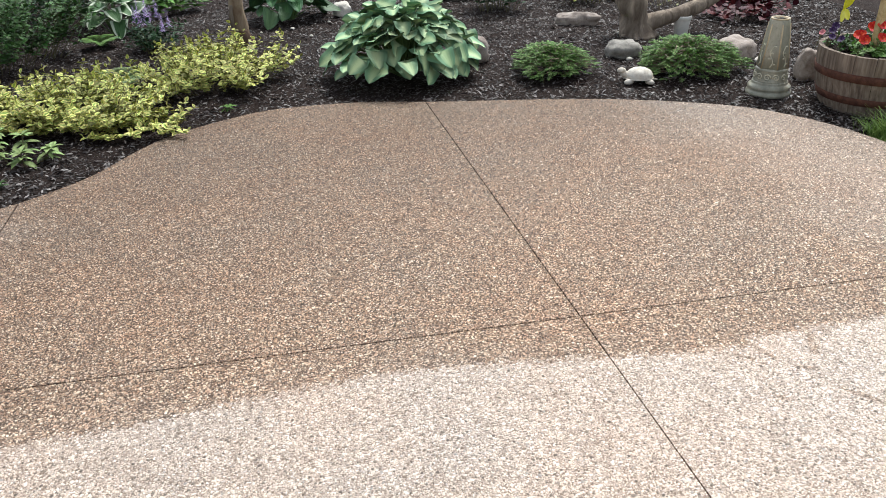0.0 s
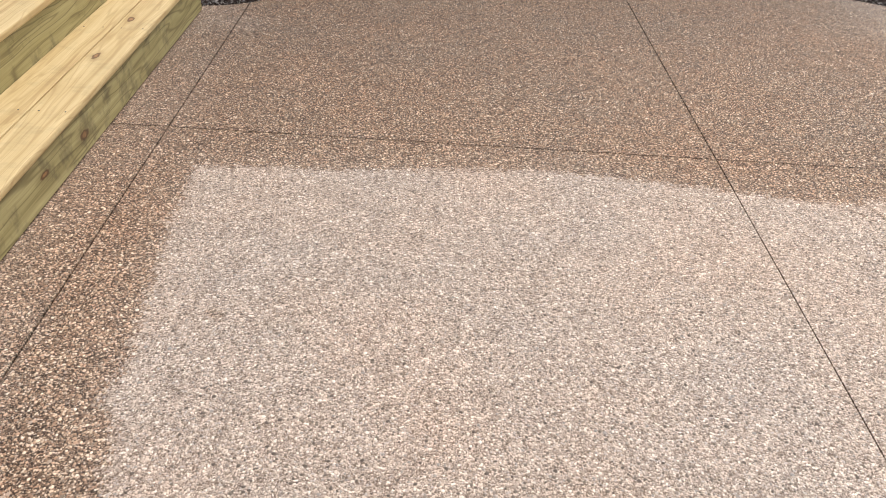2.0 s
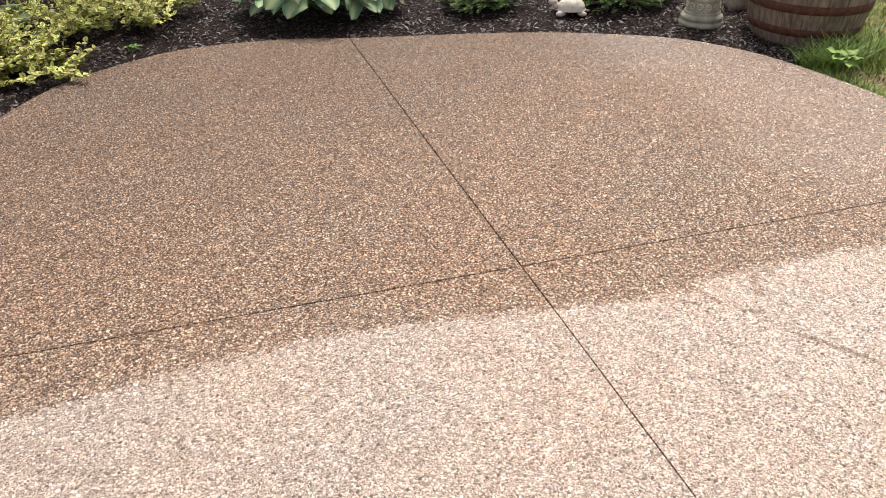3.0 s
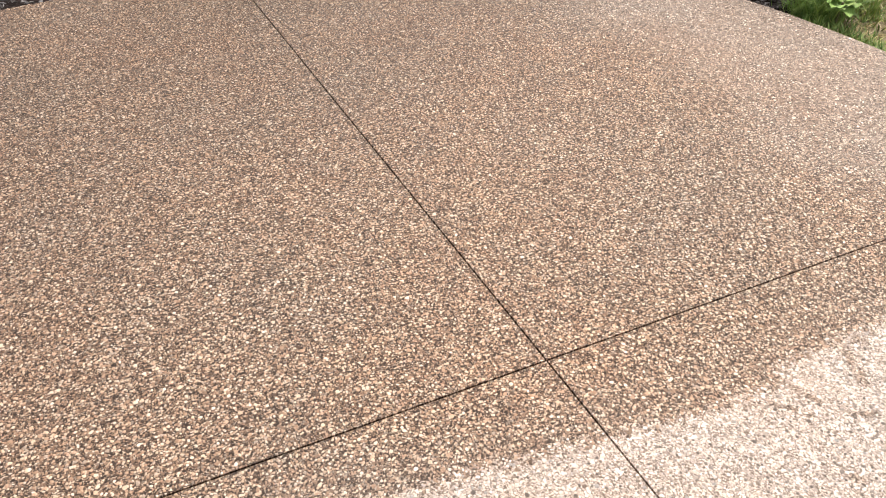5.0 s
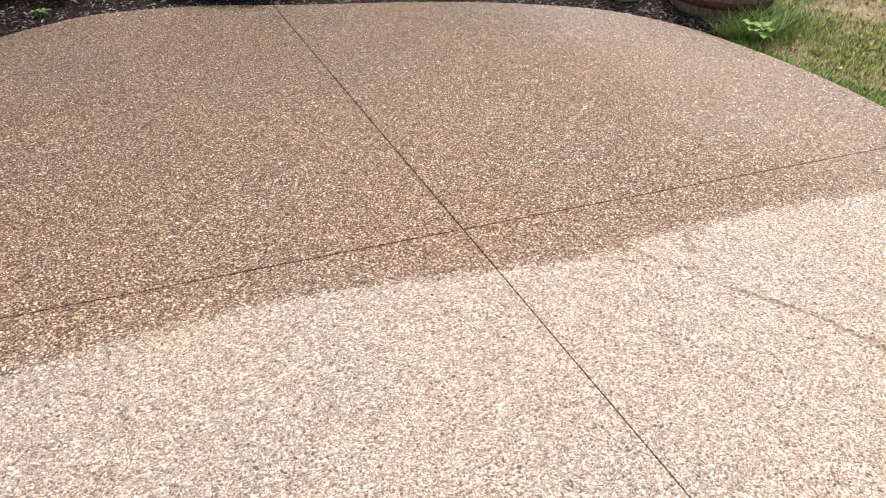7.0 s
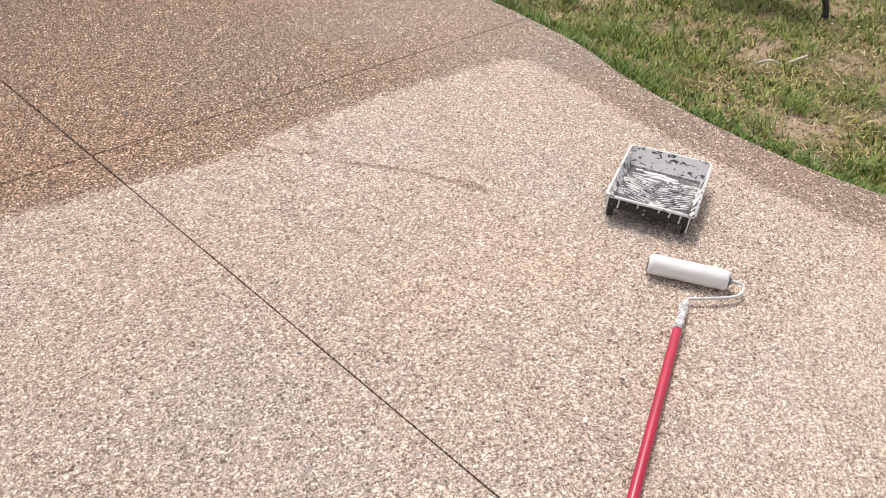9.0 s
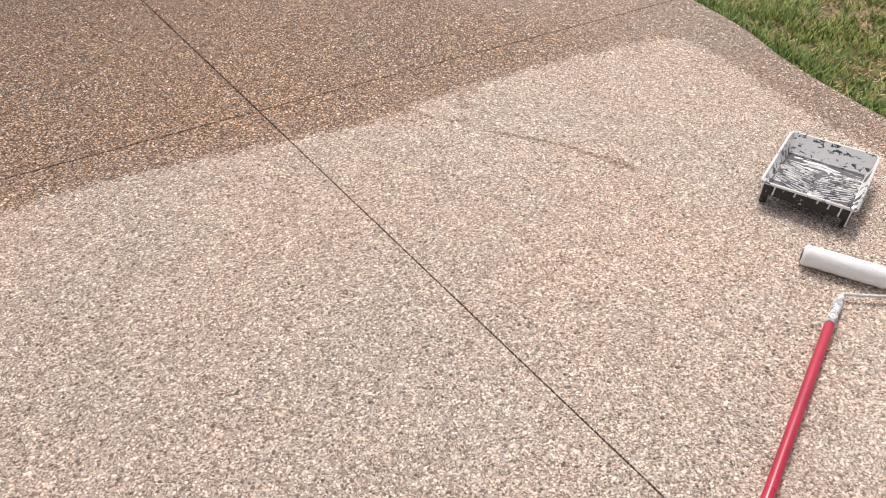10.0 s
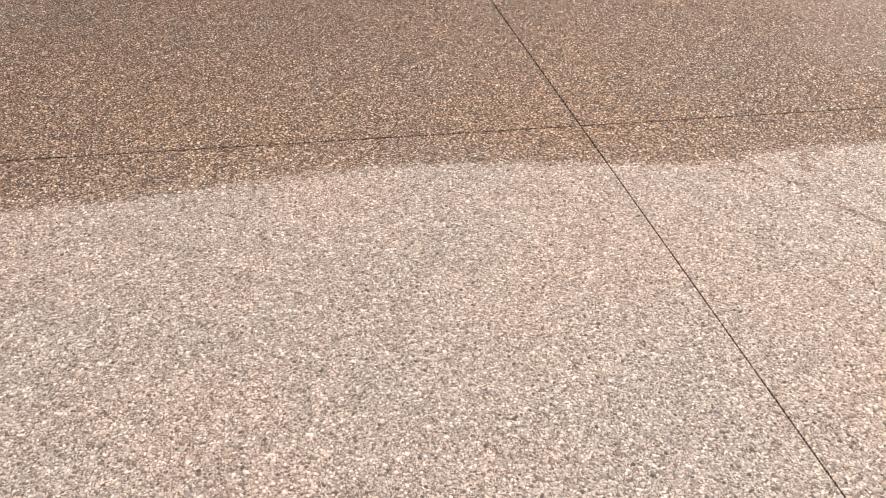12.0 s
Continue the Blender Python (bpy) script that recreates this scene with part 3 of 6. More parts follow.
def in_patio(x, y):
    """Even-odd test against the patio's outline."""
    hit = ((RIM[:, 1] > y) != (NEXT[:, 1] > y)) & (x < (NEXT[:, 0] - RIM[:, 0]) * (y - RIM[:, 1]) / (NEXT[:, 1] - RIM[:, 1] + 1e-12) + RIM[:, 0])
    return bool(hit.sum() % 2)


def aggregate_stones():
    """Washed stones standing proud of the slab: low domes, one to each 12 mm or so."""
    step = 0.0106
    gx, gy = np.meshgrid(np.arange(-1.75, 3.3, step), np.arange(0.55, 4.95, step))
    X = (gx + rng.uniform(-0.42, 0.42, gx.shape) * step).ravel()
    Y = (gy + rng.uniform(-0.42, 0.42, gy.shape) * step).ravel()
    W = np.clip(rng.lognormal(math.log(0.0038), 0.26, len(X)), 0.0022, 0.0066)
    inside = np.zeros(len(X), bool)
    for (ax, ay), (bx, by) in zip(RIM, NEXT):
        inside ^= ((ay > Y) != (by > Y)) & (X < (bx - ax) * (Y - ay) / (by - ay + 1e-12) + ax)
    cross = np.interp(X, [-2.3, JX1, JX2, 3.2], [2.523, cross_left[1], cross_mid[1], cross_right[1]])
    room = np.minimum(np.minimum(np.abs(X - JX1), np.abs(X - JX2)), np.abs(Y - cross)) - GAP
    ok = inside & (room > W * 0.9) & ~((X < JX1) & (np.abs(Y - 0.6) < 0.008)) & (rng.random(len(X)) < 0.93) & ~((X < -1.1) & (Y > 1.43) & (Y < 3.73))
    X, Y, W = X[ok], Y[ok], W[ok]
    n, k = len(X), 6
    A = rng.uniform(0, 6.28, n)[:, None] + np.arange(k)[None] * (2 * math.pi / k) + rng.uniform(-0.25, 0.25, (n, k))
    R = W[:, None] * rng.uniform(0.8, 1.15, (n, k))
    turn, slim = rng.uniform(0, 6.28, n), rng.uniform(0.68, 1.0, n)
    u, v = R * np.cos(A), R * np.sin(A) * slim[:, None]
    c, s = np.cos(turn)[:, None], np.sin(turn)[:, None]
    V = np.empty((n, k + 1, 3))
    V[:, :k, 0], V[:, :k, 1], V[:, :k, 2] = X[:, None] + u * c - v * s, Y[:, None] + u * s + v * c, -0.0006
    V[:, k, 0], V[:, k, 1], V[:, k, 2] = X, Y, W * rng.uniform(0.45, 0.75, n)
    one = np.array([(i, (i + 1) % k, k) for i in range(k)])
    F = (one[None] + (np.arange(n) * (k + 1))[:, None, None]).reshape(-1, 3)
    return tagged(link_mesh("aggregate_stones", V.reshape(-1, 3), F, PROUD, patio, smooth=True), kind="stuff")


aggregate_stones()


def mulch_z(x, y):
    d = behind_edge(x, y)
    if in_patio(x, y):
        return -0.022 - min(d, 0.08)
    rise = min(d, 0.5) * 0.06
    return -0.022 + rise + 0.016 * hills(x, y, 5) * min(1, d * 4) + 0.03 * hills(x, y, 1.1, 3) * min(1, d)


mulch_bed = grid_sheet("mulch_bed", -6.0, 9.0, 3.3, 14.0, 0.07, mulch_z, MULCH, 0, lambda x, y: bed_side(x, y) > 0)
tagged(mulch_bed, "dark shredded bark mulch garden bed behind the patio", "garden bed", kind="structure")


def round_z(x, y):
    r = math.hypot(x - BED_C[0], y - BED_C[1])
    return -0.014 + 0.010 * hills(x, y, 6) + 0.015 * max(0, 0.6 - r)


round_bed = grid_sheet("mulch_bed_round", -2.4, -0.68, -0.21, 1.44, 0.03, round_z, MULCH, 0, lambda x, y: math.hypot(x - BED_C[0], y - BED_C[1]) < 0.80)
tagged(round_bed, "round dark mulch bed let into the patio", "garden bed", kind="structure")


def make_chips(name, n, pick, height, long=(0.015, 0.06), flat=0.45):
    """Shredded bark: bent splinters lying every way."""
    V0 = np.array([(-0.5, -0.06, 0), (-0.5, 0.05, 0.02), (0.0, -0.10, 0.05), (0.02, 0.09, 0.07), (0.5, -0.03, 0.0), (0.5, 0.05, 0.01),
                   (-0.5, 0.0, -0.05), (0.0, 0.0, -0.05), (0.5, 0.0, -0.05)], float)
    F0 = np.array([(0, 2, 3, 1), (2, 4, 5, 3), (0, 6, 7, 2), (2, 7, 8, 4)])
    P, D, U, S = [], [], [], []
    while len(P) < n:
        x, y = pick()
        if x is None:
            continue
        a, t = rng.uniform(0, 2 * math.pi), rng.normal(0, 0.32)
        P.append((x, y, height(x, y) + rng.uniform(0.0, 0.012)))
        D.append((math.cos(a), math.sin(a), t))
        U.append((rng.normal(0, flat), rng.normal(0, flat), 1))
        S.append(rng.uniform(*long) if rng.random() < 0.8 else rng.uniform(long[1], long[1] * 1.8))
    Vr = V0[:, [1, 0, 2]] * np.array([1.6, 1, 1.4])
    V, F, UV = spread((Vr, F0[:, ::-1], Vr[:, :2]), P, D, U, S)
    return link_mesh(name, V, F, CHIP)


def pick_bed():
    x, y = rng.uniform(-2.8, 5.2), 3.7 + 5.2 * rng.random() ** 1.7
    if in_patio(x, y) or behind_edge(x, y) < 0.012 or bed_side(x, y) < -0.03 * rng.random():
        return None, None
    return x, y


chips = make_chips("bark_chips", 80000, pick_bed, mulch_z, (0.006, 0.022))
tagged(chips, "loose dark shredded bark chips", "mulch", kind="stuff")


def pick_round():
    a, r = rng.uniform(-0.6, 2.2), BED_R * math.sqrt(rng.random()) * 0.985
    return BED_C[0] + r * math.cos(a), BED_C[1] + r * math.sin(a)


tagged(make_chips("bark_chips", 11000, pick_round, round_z, (0.003, 0.011)), "loose dark shredded bark chips in the round bed", "mulch", kind="stuff")

# ---- lawn ----
BARE = [(3.74, 2.78, 0.24, 0.17), (4.0, 2.6, 0.2, 0.14), (3.13, 1.0, 0.13, 0.2), (3.42, 0.9, 0.25, 0.16), (3.85, 1.17, 0.3, 0.14), (3.3, 1.45, 0.12, 0.12), (3.66, 2.36, 0.13, 0.16), (4.5, 3.7, 0.4, 0.25), (3.7, 1.5, 0.15, 0.1)]


def bare(x, y):
    b = sum(math.exp(-((x - a) / c) ** 2 - ((y - d) / e) ** 2) for a, d, c, e in BARE)
    return min(1.0, b + 0.9 * max(0, hills(x, y, 2.2, 9) - 0.05))


RIGHT_RIM = np.array([p for p in EDGE if p[0] > 2.8 and p[1] < 3.95][::-1])


def lawn_edge(y):
    return np.interp(y, RIGHT_RIM[:, 1], RIGHT_RIM[:, 0])


def grass_blades(name, n, mat, kind):
    """Blades of one sort: the lush rim along the slab, thin green, or straw."""
    shape = leaf_shape(2 if kind == "rim" else 1, lambda v: (0.085 if kind == "rim" else 0.12) * (1 - v * 0.9), 0.3, 0.30)
    P, D, U, S = [], [], [], []
    while len(P) < n:
        y = rng.uniform(-0.3, 5.6)
        rim = lawn_edge(y) if y < 3.7 else 3.05
        if kind == "rim":
            width = 0.075 * (1 + 0.7 * hills(3.0, y, 3.0, 2))
            x = rim + 0.006 + abs(rng.normal(0, max(0.03, width)))
            if rng.random() < 1.6 * max(0.0, hills(x, y, 8, 4) + 0.05):
                continue
        else:
            x = rng.uniform(2.83, 6.2)
        off = x - rim
        if off < 0.006 or bed_side(x, y) > 0 or rng.random() > 1.25 - 0.33 * (x - 2.8):
            continue
        b = bare(x, y)
        if kind == "green":
            clump = 0.8 * hills(x, y, 4, 5) + 0.8 * hills(x, y, 14, 8)
            if rng.random() < b * 0.95 or rng.random() > 0.50 + 1.1 * clump:
                continue
        if kind == "straw" and rng.random() < 0.40 * b + 0.7 * math.exp(-(off / 0.14) ** 2):
            continue
        a = rng.uniform(0, 2 * math.pi)
        tilt = rng.uniform(0.6, 2.6) if kind == "straw" else rng.uniform(0.2, 1.1)
        P.append((x, y, GROUND_Z - 0.004 + 0.012 * hills(x, y, 6) + 0.01 * hills(x, y, 1.5)))
        D.append((math.cos(a) * tilt, math.sin(a) * tilt, 1))
        U.append((-math.cos(a), -math.sin(a), 0.4))
        S.append({"rim": rng.uniform(0.025, 0.056), "green": rng.uniform(0.018, 0.048), "straw": rng.uniform(0.014, 0.040)}[kind])
    V, F, UV = spread(shape, P, D, U, S)
    return link_mesh(name, V, F, mat, UV=UV)


GRASS = blade_material("grass_green", [(0.0, (0.07, 0.13, 0.02)), (0.4, (0.19, 0.28, 0.05)), (0.75, (0.36, 0.42, 0.10)), (1.0, (0.60, 0.57, 0.22))])
LUSH = blade_material("grass_lush", [(0.0, (0.055, 0.13, 0.018)), (0.5, (0.13, 0.24, 0.04)), (1.0, (0.36, 0.45, 0.14))])
STRAW = blade_material("grass_dry", [(0.0, (0.14, 0.10, 0.04)), (0.35, (0.40, 0.30, 0.11)), (0.75, (0.64, 0.49, 0.24)), (1.0, (0.82, 0.70, 0.46))])
tagged(grass_blades("grass_rim", 5200, LUSH, "rim"), "lush green grass blades along the patio edge", "grass", kind="stuff")
tagged(grass_blades("grass", 68000, GRASS, "green"), "thin yellow-green grass blades in clumps", "grass", kind="stuff")
tagged(grass_blades("dry_grass", 100000, STRAW, "straw"), "straw-coloured dry grass blades between bare soil", "grass", kind="stuff")


# ---- deck steps ----
def board(name, length, width, thick, m, mat, parent, label="", bevel=0.004):
    """A sawn board, its length along its own x, its centre at m."""
    return part(name, box(length, width, thick, bevel, segments=2 if bevel > 0.005 else 1), mat, parent, label, m=m)


def deck_steps():
    root = empty("deck_steps", pose(0, 0, 0), "new yellow pine deck steps with greenish treated risers", "steps")
    y0, y1 = 1.412, 3.745
    mid, long = (y0 + y1) / 2, y1 - y0
    t = 0.026
    # treads, 140 mm boards with narrow gaps
    for x in (-1.162, -1.306):
        board("tread_board", long + rng.uniform(-0.004, 0.006), 0.1405, t, pose(x, mid, 0.182 - t / 2, 0, 0, 90), PINE, root, "knotty yellow pine tread board", 0.007)
    for x in (-1.437, -1.586, -1.735):
        board("tread_board", long + rng.uniform(-0.004, 0.006), 0.1455, t, pose(x, mid, 0.358 - t / 2, 0, 0, 90), PINE, root, "knotty yellow pine tread board", 0.007)
    for x in (-1.872, -2.016, -2.160):
        board("tread_board", long + rng.uniform(-0.004, 0.006), 0.1405, t, pose(x, mid, 0.534 - t / 2, 0, 0, 90), PINE, root, "knotty yellow pine tread board", 0.007)
    # risers
    for x, z0, z1 in ((-1.119, 0.002, 0.155), (-1.3925, 0.158, 0.331), (-1.8245, 0.334, 0.507)):
        board("riser_board", long - 0.02, z1 - z0, 0.032, pose(x, mid, (z0 + z1) / 2, 90, 0, 90), PINE_GREEN, root, "greenish treated pine riser board")
    # ends
    for ye, s in ((y0 + 0.026, 1), (y1 - 0.026, -1)):
        board("corner_block", 0.153, 0.062, 0.036, pose(-1.168, ye, 0.0785, 0, 90, 0) @ pose(0, 0, 0, 90), PINE_GREEN, root)
        board("end_board", 0.42, 0.147, 0.032, pose(-1.622, ye, 0.2575, 90, 0, 0), PINE_GREEN, root, "greenish treated pine end board")
        board("end_board", 0.30, 0.147, 0.032, pose(-1.994, ye, 0.4335, 90, 0, 0), PINE_GREEN, root, "greenish treated pine end board")
        board("skirt_board", 0.78, 0.115, 0.03, pose(-1.592, ye + s * 0.018, 0.062, 90, 0, 0), PINE_OLD, root, "dark weathered skirt board")
        board("skirt_rail", 0.78, 0.034, 0.04, pose(-1.592, ye + s * 0.006, 0.138, 90, 0, 0), PINE_OLD, root, "dark weathered rail")
        board("skirt_rail", 0.58, 0.03, 0.034, pose(-1.692, ye + s * 0.003, 0.1685, 90, 0, 0), PINE_OLD, root, "dark weathered rail")
        for x in (-1.30, -1.62, -1.93):
            board("cleat", 0.032, 0.07, 0.03, pose(x, ye + s * 0.002, 0.133, 0, 90, 0) @ pose(0, 0, 0, 90), PINE_OLD, root)
    board("carriage", 0.95, 0.12, 0.04, pose(-1.65, mid, 0.07, 90, 0, 0), PINE_OLD, root)
    # screw heads along the treads
    screw = None
    for x, z in ((-1.12, 0.1825), (-1.20, 0.1825), (-1.27, 0.1825), (-1.35, 0.1825), (-1.395, 0.3585), (-1.475, 0.3585), (-1.55, 0.3585), (-1.625, 0.3585)):
        for y in (y0 + 0.035, mid - 0.38, mid + 0.38, y1 - 0.035):
            m = pose(x + rng.normal(0, 0.004), y + rng.normal(0, 0.004), z)
            if screw is None:
                screw = part("screw", lathe([(0.0032, -0.003), (0.0032, 0.0), (0.002, 0.0006)], 8), STEEL_DARK, root, m=m)
            else:
                again(screw, root, m)
    for x, y, z in ((-1.103, y0 + 0.05, 0.04), (-1.103, y0 + 0.052, 0.085), (-1.103, y0 + 0.049, 0.125), (-1.3765, y0 + 0.05, 0.20), (-1.3765, y0 + 0.051, 0.245), (-1.3765, y0 + 0.049, 0.29)):
        again(screw, root, pose(x, y, z, 0, 90, 0))
    return root


STEEL_DARK = simple("dark_steel", (0.06, 0.055, 0.05), 0.5, 0.6, 0.3, 120)
deck_steps()

BLACK_CHIPPED = chipped_paint("black_paint_chipped", (0.012, 0.012, 0.013), (0.60, 0.57, 0.50), 0.60, 26, 0.3, (1.6, 1.6, 0.7))
post = empty("handrail_post", pose(-1.318, 1.728, 0.182), "black painted square steel handrail post, paint chipped, bolted to the step", "handrail")
part("tube", box(0.036, 0.036, 0.92, 0.004, (0, 0, 0.465)), BLACK_CHIPPED, post)
plate = part("base_plate", box(0.090, 0.080, 0.006, 0.002, (0, 0, 0.0035)), simple("black_paint", (0.015, 0.015, 0.016), 0.35), post)
part("weld_collar", box(0.046, 0.046, 0.01, 0.004, (0, 0, 0.013)), simple("black_weld", (0.018, 0.017, 0.017), 0.45), post)
for bx in (-0.036, 0.036):
    for by in (-0.031, 0.031):
        part("bolt", lathe([(0.0065, 0), (0.0065, 0.003), (0.004, 0.005)], 10), simple("zinc_bolt", (0.45, 0.44, 0.42), 0.4, 0.9), plate, m=pose(bx * 0.9, by * 0.9, 0.0065))

# screwdriver and loose screws
RED_PLASTIC = simple("red_plastic", (0.42, 0.02, 0.018), 0.28, 0, 0.15, 20, 0.05)
driver = empty("screwdriver", pose(-1.412, 1.625, 0.374, 0, 0, 193), "screwdriver with a red plastic handle lying on the step", "screwdriver")
part("handle", lathe([(0.006, 0), (0.013, 0.004), (0.0155, 0.012), (0.0155, 0.045), (0.012, 0.056), (0.0125, 0.066), (0.014, 0.078), (0.010, 0.090), (0.006, 0.094)], 24,
     lambda a, z: 1 + 0.06 * math.cos(6 * a) * (1 if 0.008 < z < 0.05 else 0.2)), RED_PLASTIC, driver, smooth=True, m=pose(0, 0, 0, 0, 90, 0))
part("shaft", lathe([(0.0032, 0), (0.0032, 0.075), (0.0030, 0.085), (0.0012, 0.092)], 12), STEEL_DARK, driver, "dark steel shaft", smooth=True, m=pose(0.092, 0, 0, 0, 94, 0))
ZINC = simple("zinc", (0.55, 0.53, 0.50), 0.35, 0.9, 0.15, 80)
for k in range(7):
    s = part("wood_screw", lathe([(0.0002, 0), (0.0018, 0.006), (0.0018, 0.024), (0.0042, 0.028), (0.0042, 0.0292)], 10), ZINC,
             m=pose(-1.49 + rng.normal(0, 0.009), 1.575 + rng.normal(0, 0.008), 0.3625 + 0.0012 * k, 88, 0, rng.uniform(0, 360)))
    tagged(s, "small zinc wood screw lying loose beside the screwdriver", "screw", "loose screws")


# ---- stones ----
def rock_mesh(dims, seed, rough=0.18, square=1.0, sub=4):
    bm = bmesh.new()
    bmesh.ops.create_icosphere(bm, subdivisions=sub, radius=1)
    for v in bm.verts:
        c = v.co.copy()
        if square != 1.0:
            c = Vector([math.copysign(abs(k) ** square, k) for k in c])
        n = noise.noise(c * 1.3 + Vector((seed, seed * 2, 0))) * rough + noise.noise(c * 4 + Vector((0, seed, seed))) * rough * 0.35 - abs(noise.noise(c * 2.2 + Vector((seed, 0, seed)))) * rough * 0.5
        c *= 1 + n
        v.co = Vector((c.x * dims[0] / 2, c.y * dims[1] / 2, max(c.z, -0.72) * dims[2] / 2))
    return bm


STONE_TAN = stone_material("stone_tan", (0.17, 0.13, 0.11), (0.33, 0.275, 0.235), (0.47, 0.405, 0.36))
STONE_GREY = stone_material("stone_grey", (0.18, 0.165, 0.145), (0.31, 0.285, 0.25), (0.45, 0.42, 0.37))
STONE_PALE = stone_material("stone_pale", (0.45, 0.41, 0.35), (0.60, 0.56, 0.49), (0.72, 0.69, 0.62))


def stone(x, y, dims, rz, mat, label, seed, lift=0.0):
    z = mulch_z(x, y) + dims[2] * 0.34 + lift
    return tagged(part("garden_stone", rock_mesh(dims, seed, 0.22, 0.75), mat, smooth=True, m=pose(x, y, z, 0, 0, rz)), label, "stone", "garden stones")


stone(2.74, 6.5, (0.36, 0.16, 0.13), -12, STONE_TAN, "long flat tan boulder lying on the mulch", 1.0)
stone(2.64, 5.42, (0.24, 0.20, 0.13), 10, STONE_GREY, "rounded grey layered stone beside the spruce", 2.0)
stone(3.36, 5.2, (0.30, 0.24, 0.17), 20, STONE_TAN, "rounded tan boulder behind the clay pedestal", 3.0)
stone(3.45, 4.54, (0.15, 0.12, 0.24), 0, STONE_TAN, "upright tan stone beside the barrel", 4.0)
stone(3.45, 5.0, (0.12, 0.08, 0.06), 30, STONE_PALE, "small pale stone on the mulch", 5.0)
stone(1.62, 5.62, (0.22, 0.18, 0.20), 0, STONE_TAN, "tan stone behind the large hosta", 6.0)
stone(2.0, 8.0, (0.55, 0.32, 0.30), 8, STONE_TAN, "large tan boulder at the rear of the bed", 7.0)
stone(0.93, 7.55, (0.16, 0.14, 0.14), 8, STONE_PALE, "pale rounded stone in the bed", 8.0)
stone(4.35, 6.95, (0.22, 0.18, 0.18), 8, STONE_GREY, "grey stone beside the dark red plant", 9.0)
stone(-0.75, 8.1, (0.30, 0.2, 0.18), 8, STONE_TAN, "brown stone behind the purple flowers", 10.0)
stone(4.75, 5.2, (0.30, 0.26, 0.24), 8, STONE_GREY, "grey boulder behind the barrel", 11.0)
stone(4.12, 4.72, (0.20, 0.18, 0.30), 8, STONE_PALE, "pale boulder behind the barrel", 12.0)
for k in range(22):
    px, py = rng.uniform(-0.6, 3.8), rng.uniform(5.2, 8.2)
    tagged(part("pebble", rock_mesh((0.05, 0.04, 0.03), 20 + k, 0.2, 1.0, 2), STONE_PALE, smooth=True, m=pose(px, py, mulch_z(px, py) + 0.01, 0, 0, rng.uniform(0, 360)) @ Matrix.Scale(rng.uniform(0.5, 1.1), 4)),
           "small pale pebble on the mulch", "pebble", "pebbles")


